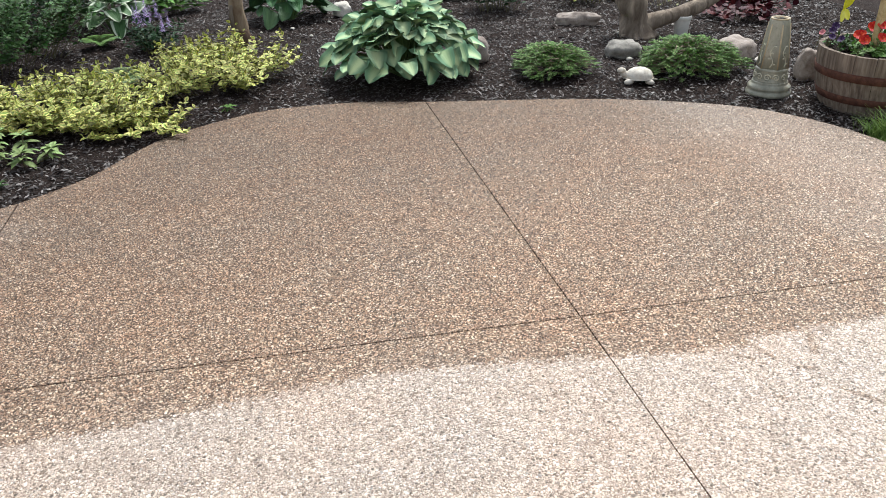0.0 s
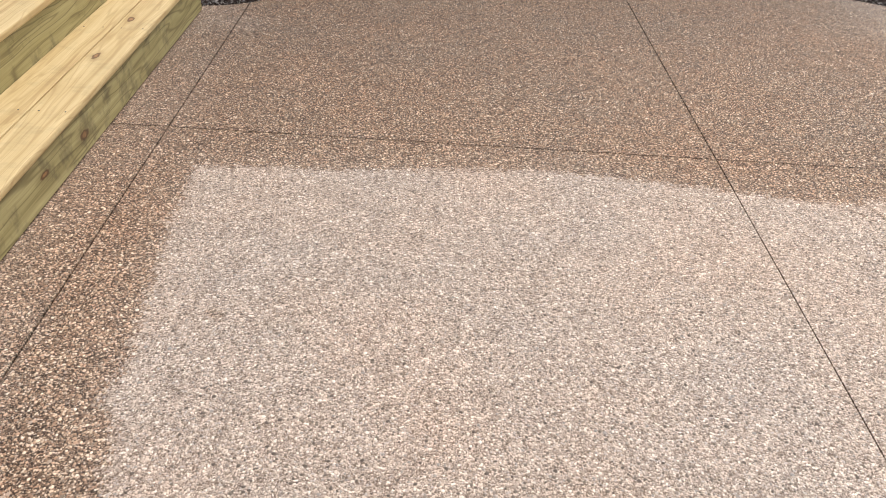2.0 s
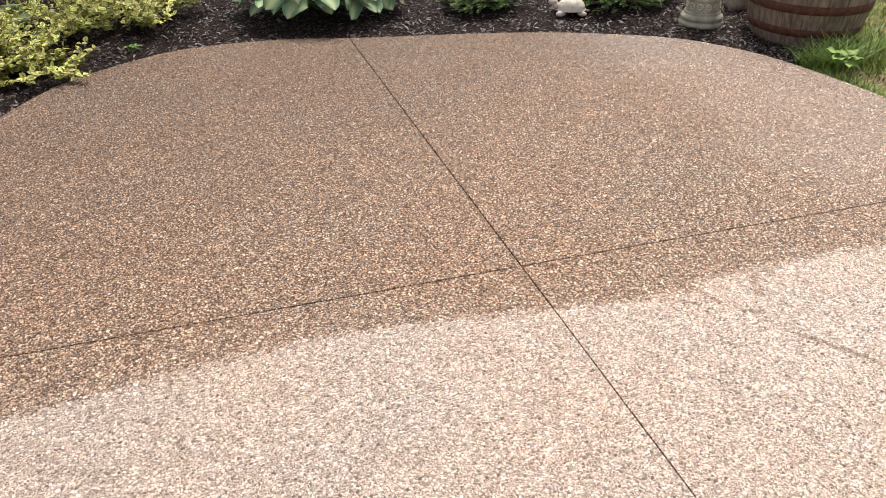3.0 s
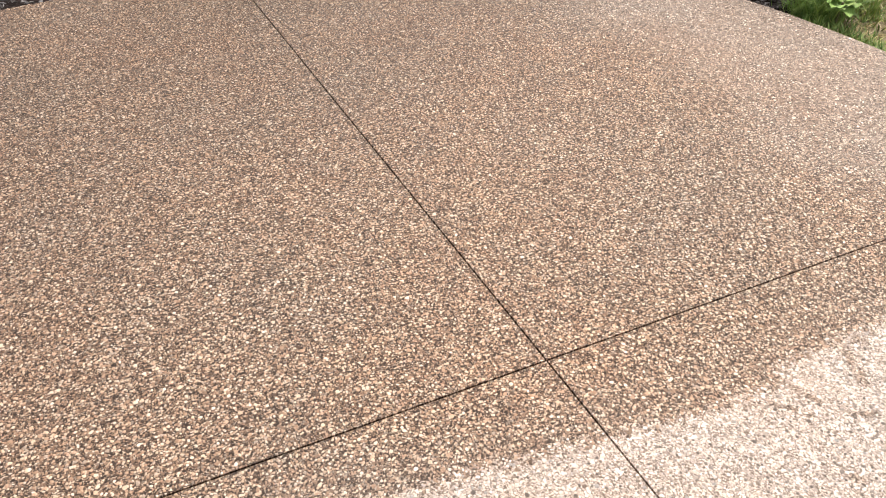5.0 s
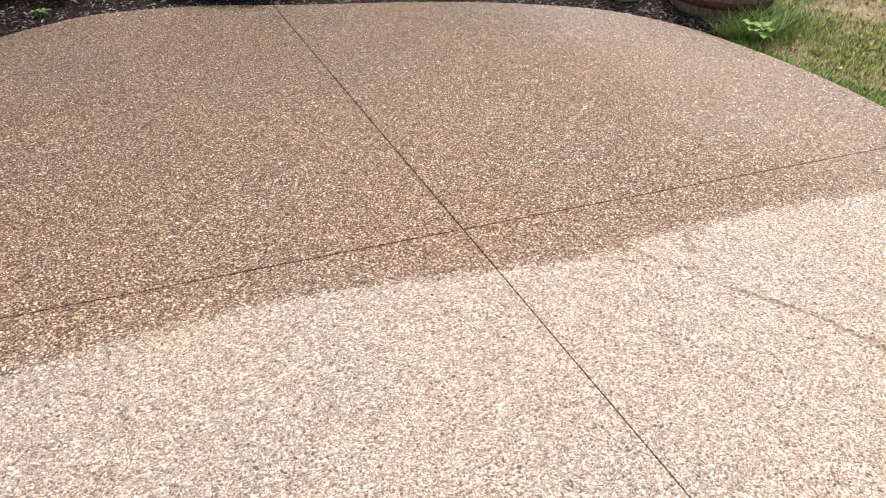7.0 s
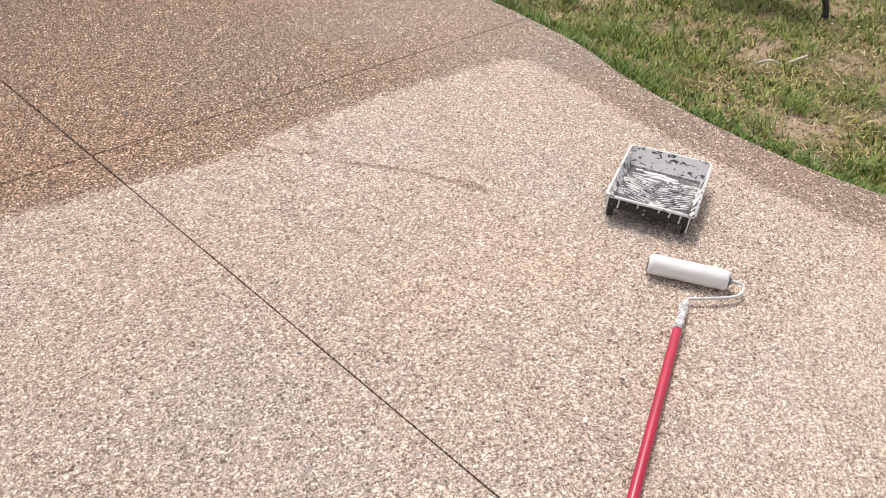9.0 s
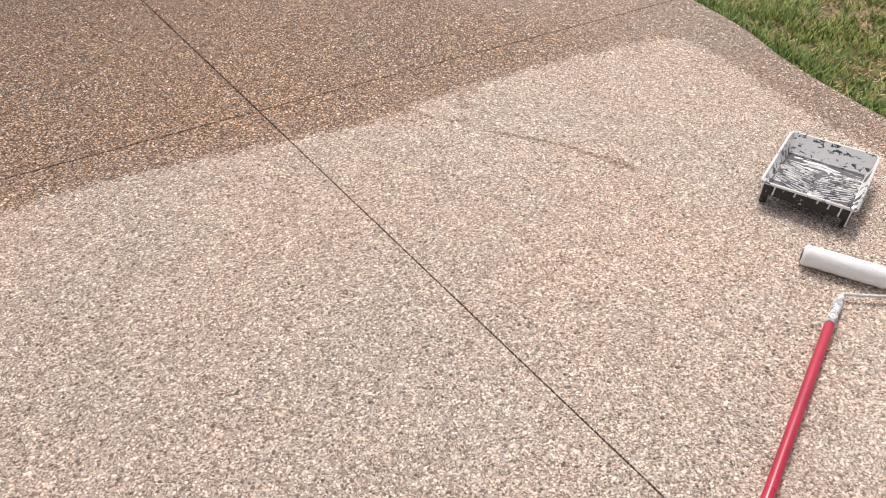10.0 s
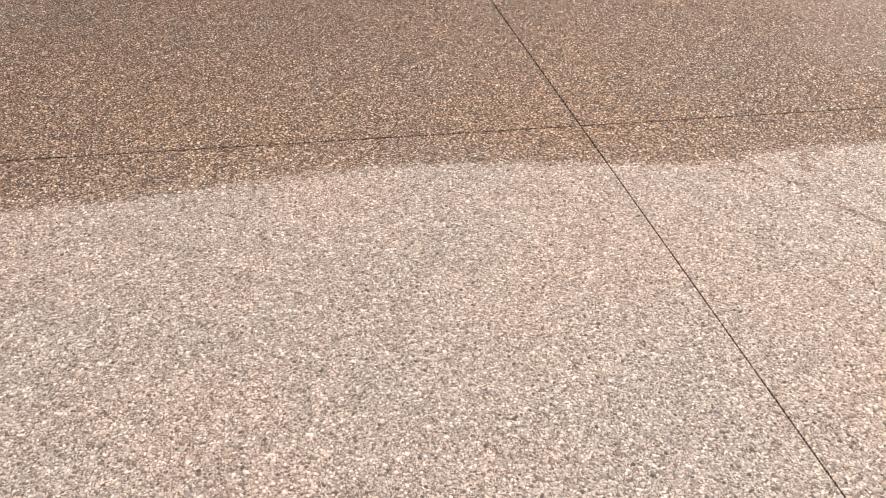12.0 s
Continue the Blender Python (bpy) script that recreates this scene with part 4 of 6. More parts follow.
def painted_stone():
    m, nt, p = material("white_painted_stone", 0.55)
    co = coords(nt)
    sep = nt.nodes.new("ShaderNodeSeparateXYZ")
    put(nt, sep.inputs[0], co)
    n1 = noise_tex(nt, co, 40, 4, 0.6)
    col = ramp(nt, n1, [(0.3, (0.70, 0.69, 0.67)), (0.55, (0.82, 0.81, 0.79)), (0.8, (0.74, 0.71, 0.67))])
    pits = span(nt, noise_tex(nt, co, 90, 2), 0.66, 0.72)
    col = mixc(nt, pits, col, (0.30, 0.29, 0.27))
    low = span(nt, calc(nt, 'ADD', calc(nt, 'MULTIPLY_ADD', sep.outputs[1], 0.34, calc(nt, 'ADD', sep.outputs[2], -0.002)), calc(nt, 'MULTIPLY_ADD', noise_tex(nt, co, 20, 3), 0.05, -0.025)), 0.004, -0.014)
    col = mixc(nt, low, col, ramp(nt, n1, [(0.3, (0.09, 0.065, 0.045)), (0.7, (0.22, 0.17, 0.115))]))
    x, y = sep.outputs[0], sep.outputs[1]
    curve = seg_mask(nt, x, calc(nt, 'ADD', y, calc(nt, 'MULTIPLY_ADD', noise_tex(nt, co, 22, 2), 0.03, -0.015)), (0.022, -0.108), (0.176, -0.150), 0.0055)
    col = mixc(nt, calc(nt, 'MULTIPLY', curve, 0.9), col, (0.20, 0.52, 0.72))
    blot = calc(nt, 'MULTIPLY', seg_mask(nt, x, y, (-0.105, 0.062), (-0.083, 0.070), 0.030), span(nt, noise_tex(nt, co, 90, 3), 0.37, 0.47))
    col = mixc(nt, calc(nt, 'MULTIPLY', blot, 0.9), col, (0.10, 0.34, 0.60))
    dot = seg_mask(nt, x, y, (-0.006, 0.094), (-0.003, 0.097), 0.011)
    col = mixc(nt, calc(nt, 'MULTIPLY', dot, 0.8), col, (0.06, 0.20, 0.5))
    put(nt, p.inputs["Base Color"], col)
    put(nt, p.inputs["Normal"], bump(nt, n1, 0.35, 0.006))
    shaped = rock_mesh((0.328, 0.362, 0.222), 31.0, 0.07, 0.52, 5)
    for v in shaped.verts:
        v.co *= 1 + 0.014 * noise.noise(v.co * 28) + 0.006 * noise.noise(v.co * 75)
        if v.co.z < 0.0:
            k = 1 + v.co.z * 1.9
            v.co.x, v.co.y = v.co.x * k, v.co.y * k + (-v.co.z) * 0.12
        v.co.x -= 0.36 * v.co.y
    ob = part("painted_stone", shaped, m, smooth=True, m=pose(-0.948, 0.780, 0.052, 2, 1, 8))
    tagged(ob, "white painted garden stone with faded blue paint and lettering marks", "painted stone")
    ink = simple("faded_ink", (0.28, 0.27, 0.27), 0.7)
    # faded lettering, no longer legible, as short bars
    for k, (bx, by, w, h) in enumerate(((-0.085, 0.135, 0.020, 0.004), (-0.018, 0.136, 0.014, 0.004), (-0.035, -0.005, 0.018, 0.004), (-0.03, -0.02, 0.012, 0.004), (0.125, -0.062, 0.010, 0.005), (-0.05, -0.058, 0.007, 0.005))):
        hit, place, normal, _ = ob.ray_cast((bx + 0.012, by - 0.022, 0.3), (0, 0, -1))
        z = place.z if hit else 0.075
        part("lettering_bar", box(w, h, 0.0016, 0), ink, ob, m=pose(bx + 0.012, by - 0.022, z + 0.0004, 0, 0, 70 + 10 * k))
    return ob


bpy.context.view_layer.update()
painted_stone()


def small_painted(x, y, d, mat, label, seed):
    tagged(part("painted_pebble", rock_mesh(d, seed, 0.08, 0.9, 4), mat, smooth=True, m=pose(x, y, round_z(x, y) + d[2] * 0.38, 0, 0, 40)), label, "painted pebble", "painted pebbles")


PEB = stone_material("pebble_tan_blue", (0.22, 0.32, 0.46), (0.62, 0.53, 0.33), (0.72, 0.63, 0.42), 9)
small_painted(-0.995, 0.565, (0.085, 0.075, 0.055), PEB, "tan pebble with blue painted streaks", 41.0)
small_painted(-0.915, 0.508, (0.09, 0.075, 0.05), stone_material("pebble_green", (0.03, 0.14, 0.10), (0.05, 0.20, 0.14), (0.10, 0.27, 0.20), 9), "green painted pebble lying on the mulch", 42.0)
small_painted(-0.99, 0.498, (0.085, 0.07, 0.05), stone_material("pebble_teal", (0.06, 0.19, 0.17), (0.12, 0.30, 0.26), (0.25, 0.40, 0.34), 9), "teal painted pebble lying on the mulch", 43.0)


# ---- painting gear ----
def paint_splash(name, ground, cover, scale, stretch=(1, 1, 1), rough=0.4):
    """Dark plastic with dried and wet white paint in spots and smears."""
    m, nt, p = material(name, rough)
    co = vmul(nt, coords(nt), stretch)
    n1 = noise_tex(nt, co, scale, 5, 0.62, 0.6)
    n2 = noise_tex(nt, co, scale * 5, 3)
    white = span(nt, n1, cover, cover + 0.07)
    specks = span(nt, n2, 0.68, 0.72)
    w = calc(nt, 'MAXIMUM', white, specks)
    put(nt, p.inputs["Base Color"], mixc(nt, w, ground, mixc(nt, n2, (0.70, 0.69, 0.67), (0.86, 0.855, 0.84))))
    put(nt, p.inputs["Normal"], bump(nt, w, 0.4, 0.001))
    return m


def paint_tray():
    L, W, H = 0.335, 0.252, 0.076
    root = empty("paint_tray", pose(2.262, 1.088, 0.0, 0, 0, 21), "black plastic paint roller tray smeared with white sealer", "paint tray")
    black = paint_splash("tray_plastic", (0.018, 0.018, 0.02), 0.62, 22)
    smear = paint_splash("tray_smear", (0.085, 0.085, 0.095), 0.54, 26, (1.6, 0.5, 1))
    rimmat = paint_splash("tray_rim", (0.10, 0.10, 0.10), 0.36, 60)
    wall = paint_splash("tray_wall", (0.05, 0.05, 0.052), 0.43, 22)
    backing = paint_splash("tray_back", (0.07, 0.07, 0.073), 0.39, 65, (1, 0.6, 1))
    # floor of the tray: a ramp from the shallow end down to the well
    xs = [-L / 2 + 0.010, -0.10, -0.03, 0.050, 0.085, L / 2 - 0.042]
    zs = [0.062, 0.054, 0.046, 0.033, 0.024, 0.023]
    V, F = [], []
    for x, z in zip(xs, zs):
        for y in (-W / 2 + 0.014, W / 2 - 0.014):
            V += [(x, y, z), (x, y, z - 0.003)]
    for i in range(len(xs) - 1):
        a = i * 4
        F += [(a, a + 4, a + 6, a + 2), (a + 1, a + 3, a + 7, a + 5), (a, a + 1, a + 5, a + 4), (a + 2, a + 6, a + 7, a + 3)]
    link_mesh("tray_floor", np.array(V), F, smear, root, label="ramp and well smeared with white")

    def side(pts, mat, name):
        """A wall strip between upper and lower rows of corners, 3 mm thick."""
        bm = bmesh.new()
        rows = [[bm.verts.new(q) for q in p] for p in pts]
        for a, b in zip(rows, rows[1:]):
            bm.faces.new((a[0], b[0], b[1], a[1]))
        bmesh.ops.recalc_face_normals(bm, faces=bm.faces[:])
        bmesh.ops.solidify(bm, geom=bm.faces[:], thickness=0.003)
        return part(name, bm, mat, root)

    for s in (-1, 1):
        side([((x, s * W / 2, H - 0.004), (x, s * (W / 2 - 0.014), z - 0.001)) for x, z in zip(xs, zs)], wall, "side_wall")
    side([((L / 2 - 0.002, -W / 2, H - 0.004), (L / 2 - 0.042, -W / 2 + 0.014, 0.022)), ((L / 2 - 0.002, W / 2, H - 0.004), (L / 2 - 0.042, W / 2 - 0.014, 0.022))], backing, "back_wall")
    part("paint_bead", tube([(L / 2 - 0.041, y, 0.026) for y in np.linspace(-W / 2 + 0.016, W / 2 - 0.016, 9)], [0.002, 0.0028, 0.0018, 0.0026, 0.0015, 0.0028, 0.002, 0.0026, 0.002], 6), PAINT_WHITE, root, smooth=True)
    side([((-L / 2 + 0.002, -W / 2, H - 0.004), (-L / 2 + 0.010, -W / 2 + 0.014, 0.061)), ((-L / 2 + 0.002, W / 2, H - 0.004), (-L / 2 + 0.010, W / 2 - 0.014, 0.061))], wall, "front_wall")
    # outer skirt at the shallow end
    part("front_skirt", box(0.004, W - 0.02, 0.036, 0.001, (-L / 2 + 0.004, 0, 0.052)), black, root)
    # rolled rim
    c = 0.012
    ring = [(-L / 2 + c, -W / 2), (L / 2 - c, -W / 2), (L / 2, -W / 2 + c), (L / 2, W / 2 - c), (L / 2 - c, W / 2), (-L / 2 + c, W / 2), (-L / 2, W / 2 - c), (-L / 2, -W / 2 + c)]
    ring += ring[:2]
    part("rim", tube([(x, y, H - 0.004) for x, y in ring], 0.0044, 8), rimmat, root, "white-coated rolled rim", smooth=True)
    # legs under the shallow end
    for s in (-1, 1):
        bm = box(0.05, 0.018, 0.058, 0.003, (-L / 2 + 0.030, s * (W / 2 - 0.018), 0.031))
        for v in bm.verts:
            if v.co.z < 0.02:
                v.co.x = -L / 2 + 0.012 + (v.co.x + L / 2 - 0.012) * 0.45
        part("leg", bm, black, root)
    # raised ribs in chevrons on the ramp
    for k in range(13):
        x = -0.142 + 0.0138 * k
        for s in (-1, 1):
            pts = []
            for t in np.linspace(0.0, 1.0, 6):
                xx = x + 0.032 * t + 0.003 * math.sin(9 * t + 1.7 * k + s)
                pts.append((xx, s * (0.006 + t * 0.098), float(np.interp(xx, xs, zs)) + 0.0012))
            part("rib", tube(pts, [0.0024 + 0.0012 * math.sin(5 * j + k) for j in range(6)], 6), RIB_WHITE, root, smooth=True)
    # sheets of wet paint in the well
    for cx, cy, a, b, rz in ((0.104, 0.035, 0.034, 0.007, 96), (0.098, -0.01, 0.030, 0.008, 82), (0.108, 0.08, 0.012, 0.006, 100)):
        bm = bmesh.new()
        vs = [bm.verts.new((a * math.cos(t) * (1 + 0.25 * math.sin(3 * t + cx * 40)), b * math.sin(t) * (1 + 0.2 * math.cos(2 * t)), 0.0)) for t in np.linspace(0, 2 * math.pi, 22)[:-1]]
        f = bm.faces.new(vs)
        got = bmesh.ops.extrude_face_region(bm, geom=[f])
        bmesh.ops.translate(bm, vec=(0, 0, 0.0016), verts=[v for v in got["geom"] if isinstance(v, bmesh.types.BMVert)])
        bmesh.ops.recalc_face_normals(bm, faces=bm.faces[:])
        part("paint_puddle", bm, PAINT_WHITE, root, "wet white paint", m=pose(cx, cy, 0.0235, 0, 0, rz))
    # a swirl left by the roller
    for r0, a0, a1 in ((0.040, 0.3, 3.0), (0.026, 0.6, 3.6), (0.055, 0.9, 2.4)):
        arc = []
        for t in np.linspace(a0, a1, 12):
            xx, yy = 0.052 + r0 * 0.8 * math.sin(t), 0.012 + r0 * 1.25 * math.cos(t)
            arc.append((xx, yy, float(np.interp(xx, xs, zs)) + 0.0008))
        part("paint_swirl", tube(arc, [0.0010 + 0.0058 * math.sin(math.pi * j / 11) * (0.7 + 0.3 * math.sin(4 * j)) for j in range(12)], 6), PAINT_WHITE, root, "swirl of wet white paint", smooth=True)
    # drips down the front
    for y, l in ((-0.115, 0.055), (-0.06, 0.018), (-0.03, 0.012), (0.03, 0.015), (0.085, 0.03), (0.118, 0.060), (-0.09, 0.03)):
        part("paint_drip", tube([(-L / 2 - 0.002, y, H - 0.006), (-L / 2 + 0.0005, y + 0.001, H - 0.006 - l * 0.6), (-L / 2 + 0.001, y + 0.002, H - 0.006 - l)], [0.0028, 0.002, 0.0034], 6), PAINT_WHITE, root, smooth=True)
    return root


PAINT_WHITE = simple("wet_white_paint", (0.78, 0.78, 0.78), 0.2, 0, 0.08, 60, 0.05)
RIB_WHITE = paint_splash("rib_paint", (0.20, 0.20, 0.21), 0.42, 50)
paint_tray()


def paint_roller():
    root = empty("paint_roller", pose(-0.026, 0.049, 0), "paint roller with a white nap cover on a red extension pole", "paint roller")
    a, b = Vector((1.957, 0.859, 0.0275)), Vector((2.050, 0.678, 0.0275))
    d = (b - a).normalized()
    turn = d.to_track_quat('Z', 'Y').to_matrix().to_4x4()
    l = (b - a).length
    prof = [(0.018, 0), (0.0235, 0.001), (0.0265, 0.006)] + [(0.027, 0.006 + (l - 0.012) * k / 24) for k in range(25)] + [(0.0265, l - 0.005), (0.0235, l - 0.001), (0.018, l)]
    bm = lathe(prof, 48)
    for v in bm.verts:
        n = noise.noise(v.co * 260) * 0.0011 + noise.noise(v.co * 40) * 0.001
        r = Vector((v.co.x, v.co.y, 0))
        v.co += r.normalized() * n
    nap, nt, p = material("white_nap", 0.95, 0, 0.2)
    co = coords(nt)
    n1 = noise_tex(nt, co, 420, 3)
    put(nt, p.inputs["Base Color"], mixc(nt, span(nt, noise_tex(nt, co, 25, 3), 0.4, 0.7, 0.0, 0.4), (0.90, 0.895, 0.88), (0.85, 0.835, 0.81)))
    put(nt, p.inputs["Normal"], bump(nt, n1, 0.5, 0.002))
    part("roller_cover", bm, nap, root, "white fluffy nap cover", smooth=True, m=Matrix.Translation(a) @ turn)
    cap = simple("grey_cap", (0.20, 0.20, 0.20), 0.5)
    part("end_cap", lathe([(0.016, 0), (0.016, 0.004), (0.010, 0.007), (0.005, 0.010)], 24), cap, root, "grey plastic end cap", smooth=True, m=Matrix.Translation(b) @ turn)
    part("end_cap", lathe([(0.016, 0), (0.016, 0.003)], 24), cap, root, "grey plastic end cap", m=Matrix.Translation(a - d * 0.003) @ turn)
    wire = simple("painted_wire", (0.72, 0.71, 0.69), 0.4, 0.0, 0.2, 60)
    e = b + d * 0.02
    bend = curve_points([tuple(b + d * 0.008), tuple(e), (2.064, 0.641, 0.025), (2.040, 0.632, 0.02), (2.008, 0.642, 0.018), (1.945, 0.690, 0.018), (1.920, 0.712, 0.018), (1.895, 0.712, 0.018)], 5)
    part("wire_frame", tube(bend, 0.0042, 8), wire, root, "paint-spattered bent wire frame", smooth=True)
    h0, h1 = Vector((1.903, 0.713, 0.018)), Vector((1.792, 0.670, 0.018))
    hd = (h1 - h0).normalized()
    hturn = hd.to_track_quat('Z', 'Y').to_matrix().to_4x4()
    hl = (h1 - h0).length
    prof = [(0.006, 0), (0.010, 0.004), (0.011, 0.016), (0.0085, 0.022), (0.012, 0.028), (0.009, 0.036), (0.012, 0.042), (0.009, 0.050), (0.0115, 0.056), (0.0085, 0.066), (0.0085, 0.074), (0.011, 0.080), (0.0125, 0.092), (0.013, hl)]
    part("grip", lathe(prof, 20), paint_splash("grip_spatter", (0.35, 0.35, 0.36), 0.44, 60), root, "grey threaded grip spattered with white paint", smooth=True, m=Matrix.Translation(h0) @ hturn)
    p1 = Vector((1.055, 0.372, 0.0125))
    red = simple("red_pole_paint", (0.47, 0.018, 0.055), 0.28, 0, 0.2, 14, 0.05)
    pd = (p1 - h1).normalized()
    part("pole", lathe([(0.0105, -0.004), (0.0115, 0), (0.0115, (p1 - h1).length), (0.009, (p1 - h1).length + 0.006)], 20), red, root, "red painted extension pole", smooth=True,
         m=Matrix.Translation(h1) @ pd.to_track_quat('Z', 'Y').to_matrix().to_4x4())
    return root


paint_roller()


# ---- plants ----
def round_leaf(v):
    return 0.35 * math.sin(math.pi * v ** 0.85) ** 0.75


def heart(v):
    return 0.45 * (min(1.0, v / 0.10) ** 0.45) * (1 - v) ** 0.52 * (1 + 0.30 * v)


LEAF_S = leaf_shape(3, round_leaf, 0.3, 0.2)
LEAF_LONG = leaf_shape(4, lambda v: 0.21 * math.sin(math.pi * v ** 0.9) ** 0.85, 0.35, 0.25)
GREEN = leaf_material("leaf_green", (0.045, 0.095, 0.022), (0.06, 0.13, 0.03), (0.3, 0.9), 0.4)
DEEP = leaf_material("leaf_deep_green", (0.022, 0.055, 0.02), (0.035, 0.08, 0.028), (0.3, 0.9), 0.45)
BRIGHT = leaf_material("leaf_bright_green", (0.10, 0.20, 0.035), (0.13, 0.25, 0.05), (0.3, 0.9), 0.35)
FRESH = leaf_material("leaf_fresh_green", (0.20, 0.29, 0.095), (0.27, 0.36, 0.13), (0.3, 0.9), 0.35)
GOLD = leaf_material("leaf_gold", (0.64, 0.58, 0.19), (0.24, 0.33, 0.07), (0.15, 0.60), 0.55)
GOLD_NEAR = leaf_material("leaf_variegated", (0.76, 0.73, 0.34), (0.34, 0.42, 0.12), (0.30, 0.72), 0.35)
WINE = leaf_material("leaf_wine", (0.055, 0.008, 0.012), (0.10, 0.014, 0.02), (0.3, 0.9), 0.45)
STEM = simple("stem", (0.13, 0.12, 0.05), 0.7)
TWIG = simple("twig", (0.26, 0.20, 0.14), 0.8)


def bush(name, x, y, shoots, radius, height, mat, label, category="shrub", leaf=LEAF_S, size=(0.030, 0.050), pairs=5, outline=None, flat=0.6, stem=STEM, top=0.15, lean=0.5, floor=mulch_z, group=""):
    """A low shrub of many leafy shoots. outline(a): reach by angle; leaves sit in pairs along each shoot."""
    z0 = floor(x, y)
    root = empty(name, pose(x, y, z0), label, category, group)
    P, D, U, S = [], [], [], []
    SV, SF, k = [], [], 0
    for i in range(shoots):
        a = rng.uniform(0, 2 * math.pi)
        r = math.sqrt(rng.random())
        reach = radius * (outline(a) if outline else 1 + 0.2 * math.sin(3 * a + x * 7) + 0.12 * math.sin(7 * a))
        bx, by = r * reach * math.cos(a), r * reach * math.sin(a)
        if noise.noise(Vector((bx * 7 + x, by * 7 + y, 0.3))) < -0.08 and rng.random() < 0.75:
            continue
        h = height * (1 - flat * r ** 2) * rng.uniform(0.45, 1.15)
        if rng.random() < top * 0.4:
            h *= 1.3
        bend = rng.uniform(0.2, lean) * (0.3 + r)
        ex, ey = bx + math.cos(a) * h * bend + rng.normal(0, 0.02), by + math.sin(a) * h * bend + rng.normal(0, 0.02)
        p0, p1 = np.array((bx * 0.75, by * 0.75, 0.0)), np.array((ex, ey, h))
        pm = (p0 + p1) / 2 + np.array((0, 0, h * 0.12))
        if i % 2 == 0 or not SV:
            v, f = tube_arrays([p0, pm, p1], [0.0025, 0.002, 0.0012], 4)
            SV += [tuple(q) for q in v]
            SF += [tuple(j + k for j in q) for q in f]
            k += len(v)
        for j in range(pairs):
            t = 0.3 + 0.7 * (j + rng.random() * 0.5) / pairs
            c = (1 - t) ** 2 * p0 + 2 * t * (1 - t) * pm + t * t * p1
            turn = j * math.pi / 2 + rng.normal(0, 0.4) + a
            for s in (0, math.pi):
                d = np.array((math.cos(turn + s), math.sin(turn + s), rng.uniform(-0.1, 0.7)))
                P.append(c)
                D.append(d)
                U.append((rng.normal(0, 0.3) + 0.3 * math.cos(a), rng.normal(0, 0.3) + 0.3 * math.sin(a), 1))
                S.append(rng.uniform(*size))
        P.append(p1)
        D.append((rng.normal(0, 0.5), rng.normal(0, 0.5), 1))
        U.append((rng.normal(0, 1), rng.normal(0, 1), 0.3))
        S.append(rng.uniform(*size) * 0.8)
    V, F, UV = spread(leaf, P, D, U, S)
    tagged(link_mesh("foliage", V, F, mat, root, UV=UV, smooth=True), kind="stuff")
    tagged(link_mesh("twiggery", np.array(SV), SF, stem, root), kind="stuff")
    return root


def rosette_plant(name, x, y, spots, mat, label, n=8, size=(0.05, 0.08), height=0.10, floor=mulch_z, leaf=LEAF_LONG):
    """Upright shoots, each ended by a star of long leaves."""
    root = empty(name, pose(x, y, floor(x, y)), label, "shrub")
    P, D, U, S = [], [], [], []
    for sx, sy, h in spots:
        part("stem", tube([(sx * 0.5, sy * 0.5, 0), (sx * 0.8, sy * 0.8, h * 0.6), (sx, sy, h)], [0.004, 0.003, 0.002], 5), STEM, root)
        for tier, m, up in ((1.0, n, 0.35), (0.72, n - 2, 0.05), (0.45, 3, 0.0)):
            for j in range(m):
                a = 2 * math.pi * j / m + rng.normal(0, 0.2)
                P.append((sx * (0.6 + 0.4 * tier), sy * (0.6 + 0.4 * tier), h * tier))
                D.append((math.cos(a), math.sin(a), up + rng.normal(0, 0.15)))
                U.append((rng.normal(0, 0.15), rng.normal(0, 0.15), 1))
                S.append(rng.uniform(*size))
    V, F, UV = spread(leaf, P, D, U, S)
    tagged(link_mesh("foliage", V, F, mat, root, UV=UV, smooth=True), kind="stuff")
    return root


# golden euonymus drifts beside the patio
bush("golden_euonymus", -0.10, 5.58, 430, 0.42, 0.26, GOLD, "golden variegated euonymus mound spreading on the mulch", outline=lambda a: 1.0 + 0.12 * math.cos(2 * a) + 0.12 * math.sin(5 * a), flat=0.45, size=(0.026, 0.044), pairs=6, top=0.5)
bush("golden_euonymus", -0.86, 5.06, 540, 0.48, 0.23, GOLD, "golden variegated euonymus spreading towards the patio edge", outline=lambda a: 1.0 + 0.14 * math.cos(2 * a + 0.6) + 0.1 * math.sin(5 * a), flat=0.5, size=(0.026, 0.044), pairs=6, top=0.5)
bush("golden_euonymus", -0.47, 4.75, 70, 0.20, 0.11, GOLD, "low golden euonymus runner at the patio edge", flat=0.4, lean=1.0)
bush("golden_euonymus", -1.46, 4.95, 160, 0.36, 0.24, GOLD, "golden euonymus behind the deck steps", flat=0.4)
rosette_plant("azalea", -0.97, 4.34, [(0.0, -0.02, 0.08), (0.12, 0.05, 0.07), (-0.13, 0.05, 0.09), (-0.02, 0.14, 0.12), (-0.25, 0.12, 0.13), (-0.36, 0.05, 0.11), (-0.2, 0.25, 0.17), (-0.4, 0.3, 0.2)], FRESH,
              "young green azalea with star-like leaf rosettes")
rosette_plant("azalea", -1.38, 4.53, [(0, 0, 0.2), (0.1, 0.1, 0.28), (-0.12, 0.1, 0.24), (0.12, -0.05, 0.16), (-0.2, 0.25, 0.32), (0.02, 0.28, 0.34), (-0.3, 0.0, 0.22)], GREEN, "green azalea beside the deck steps")
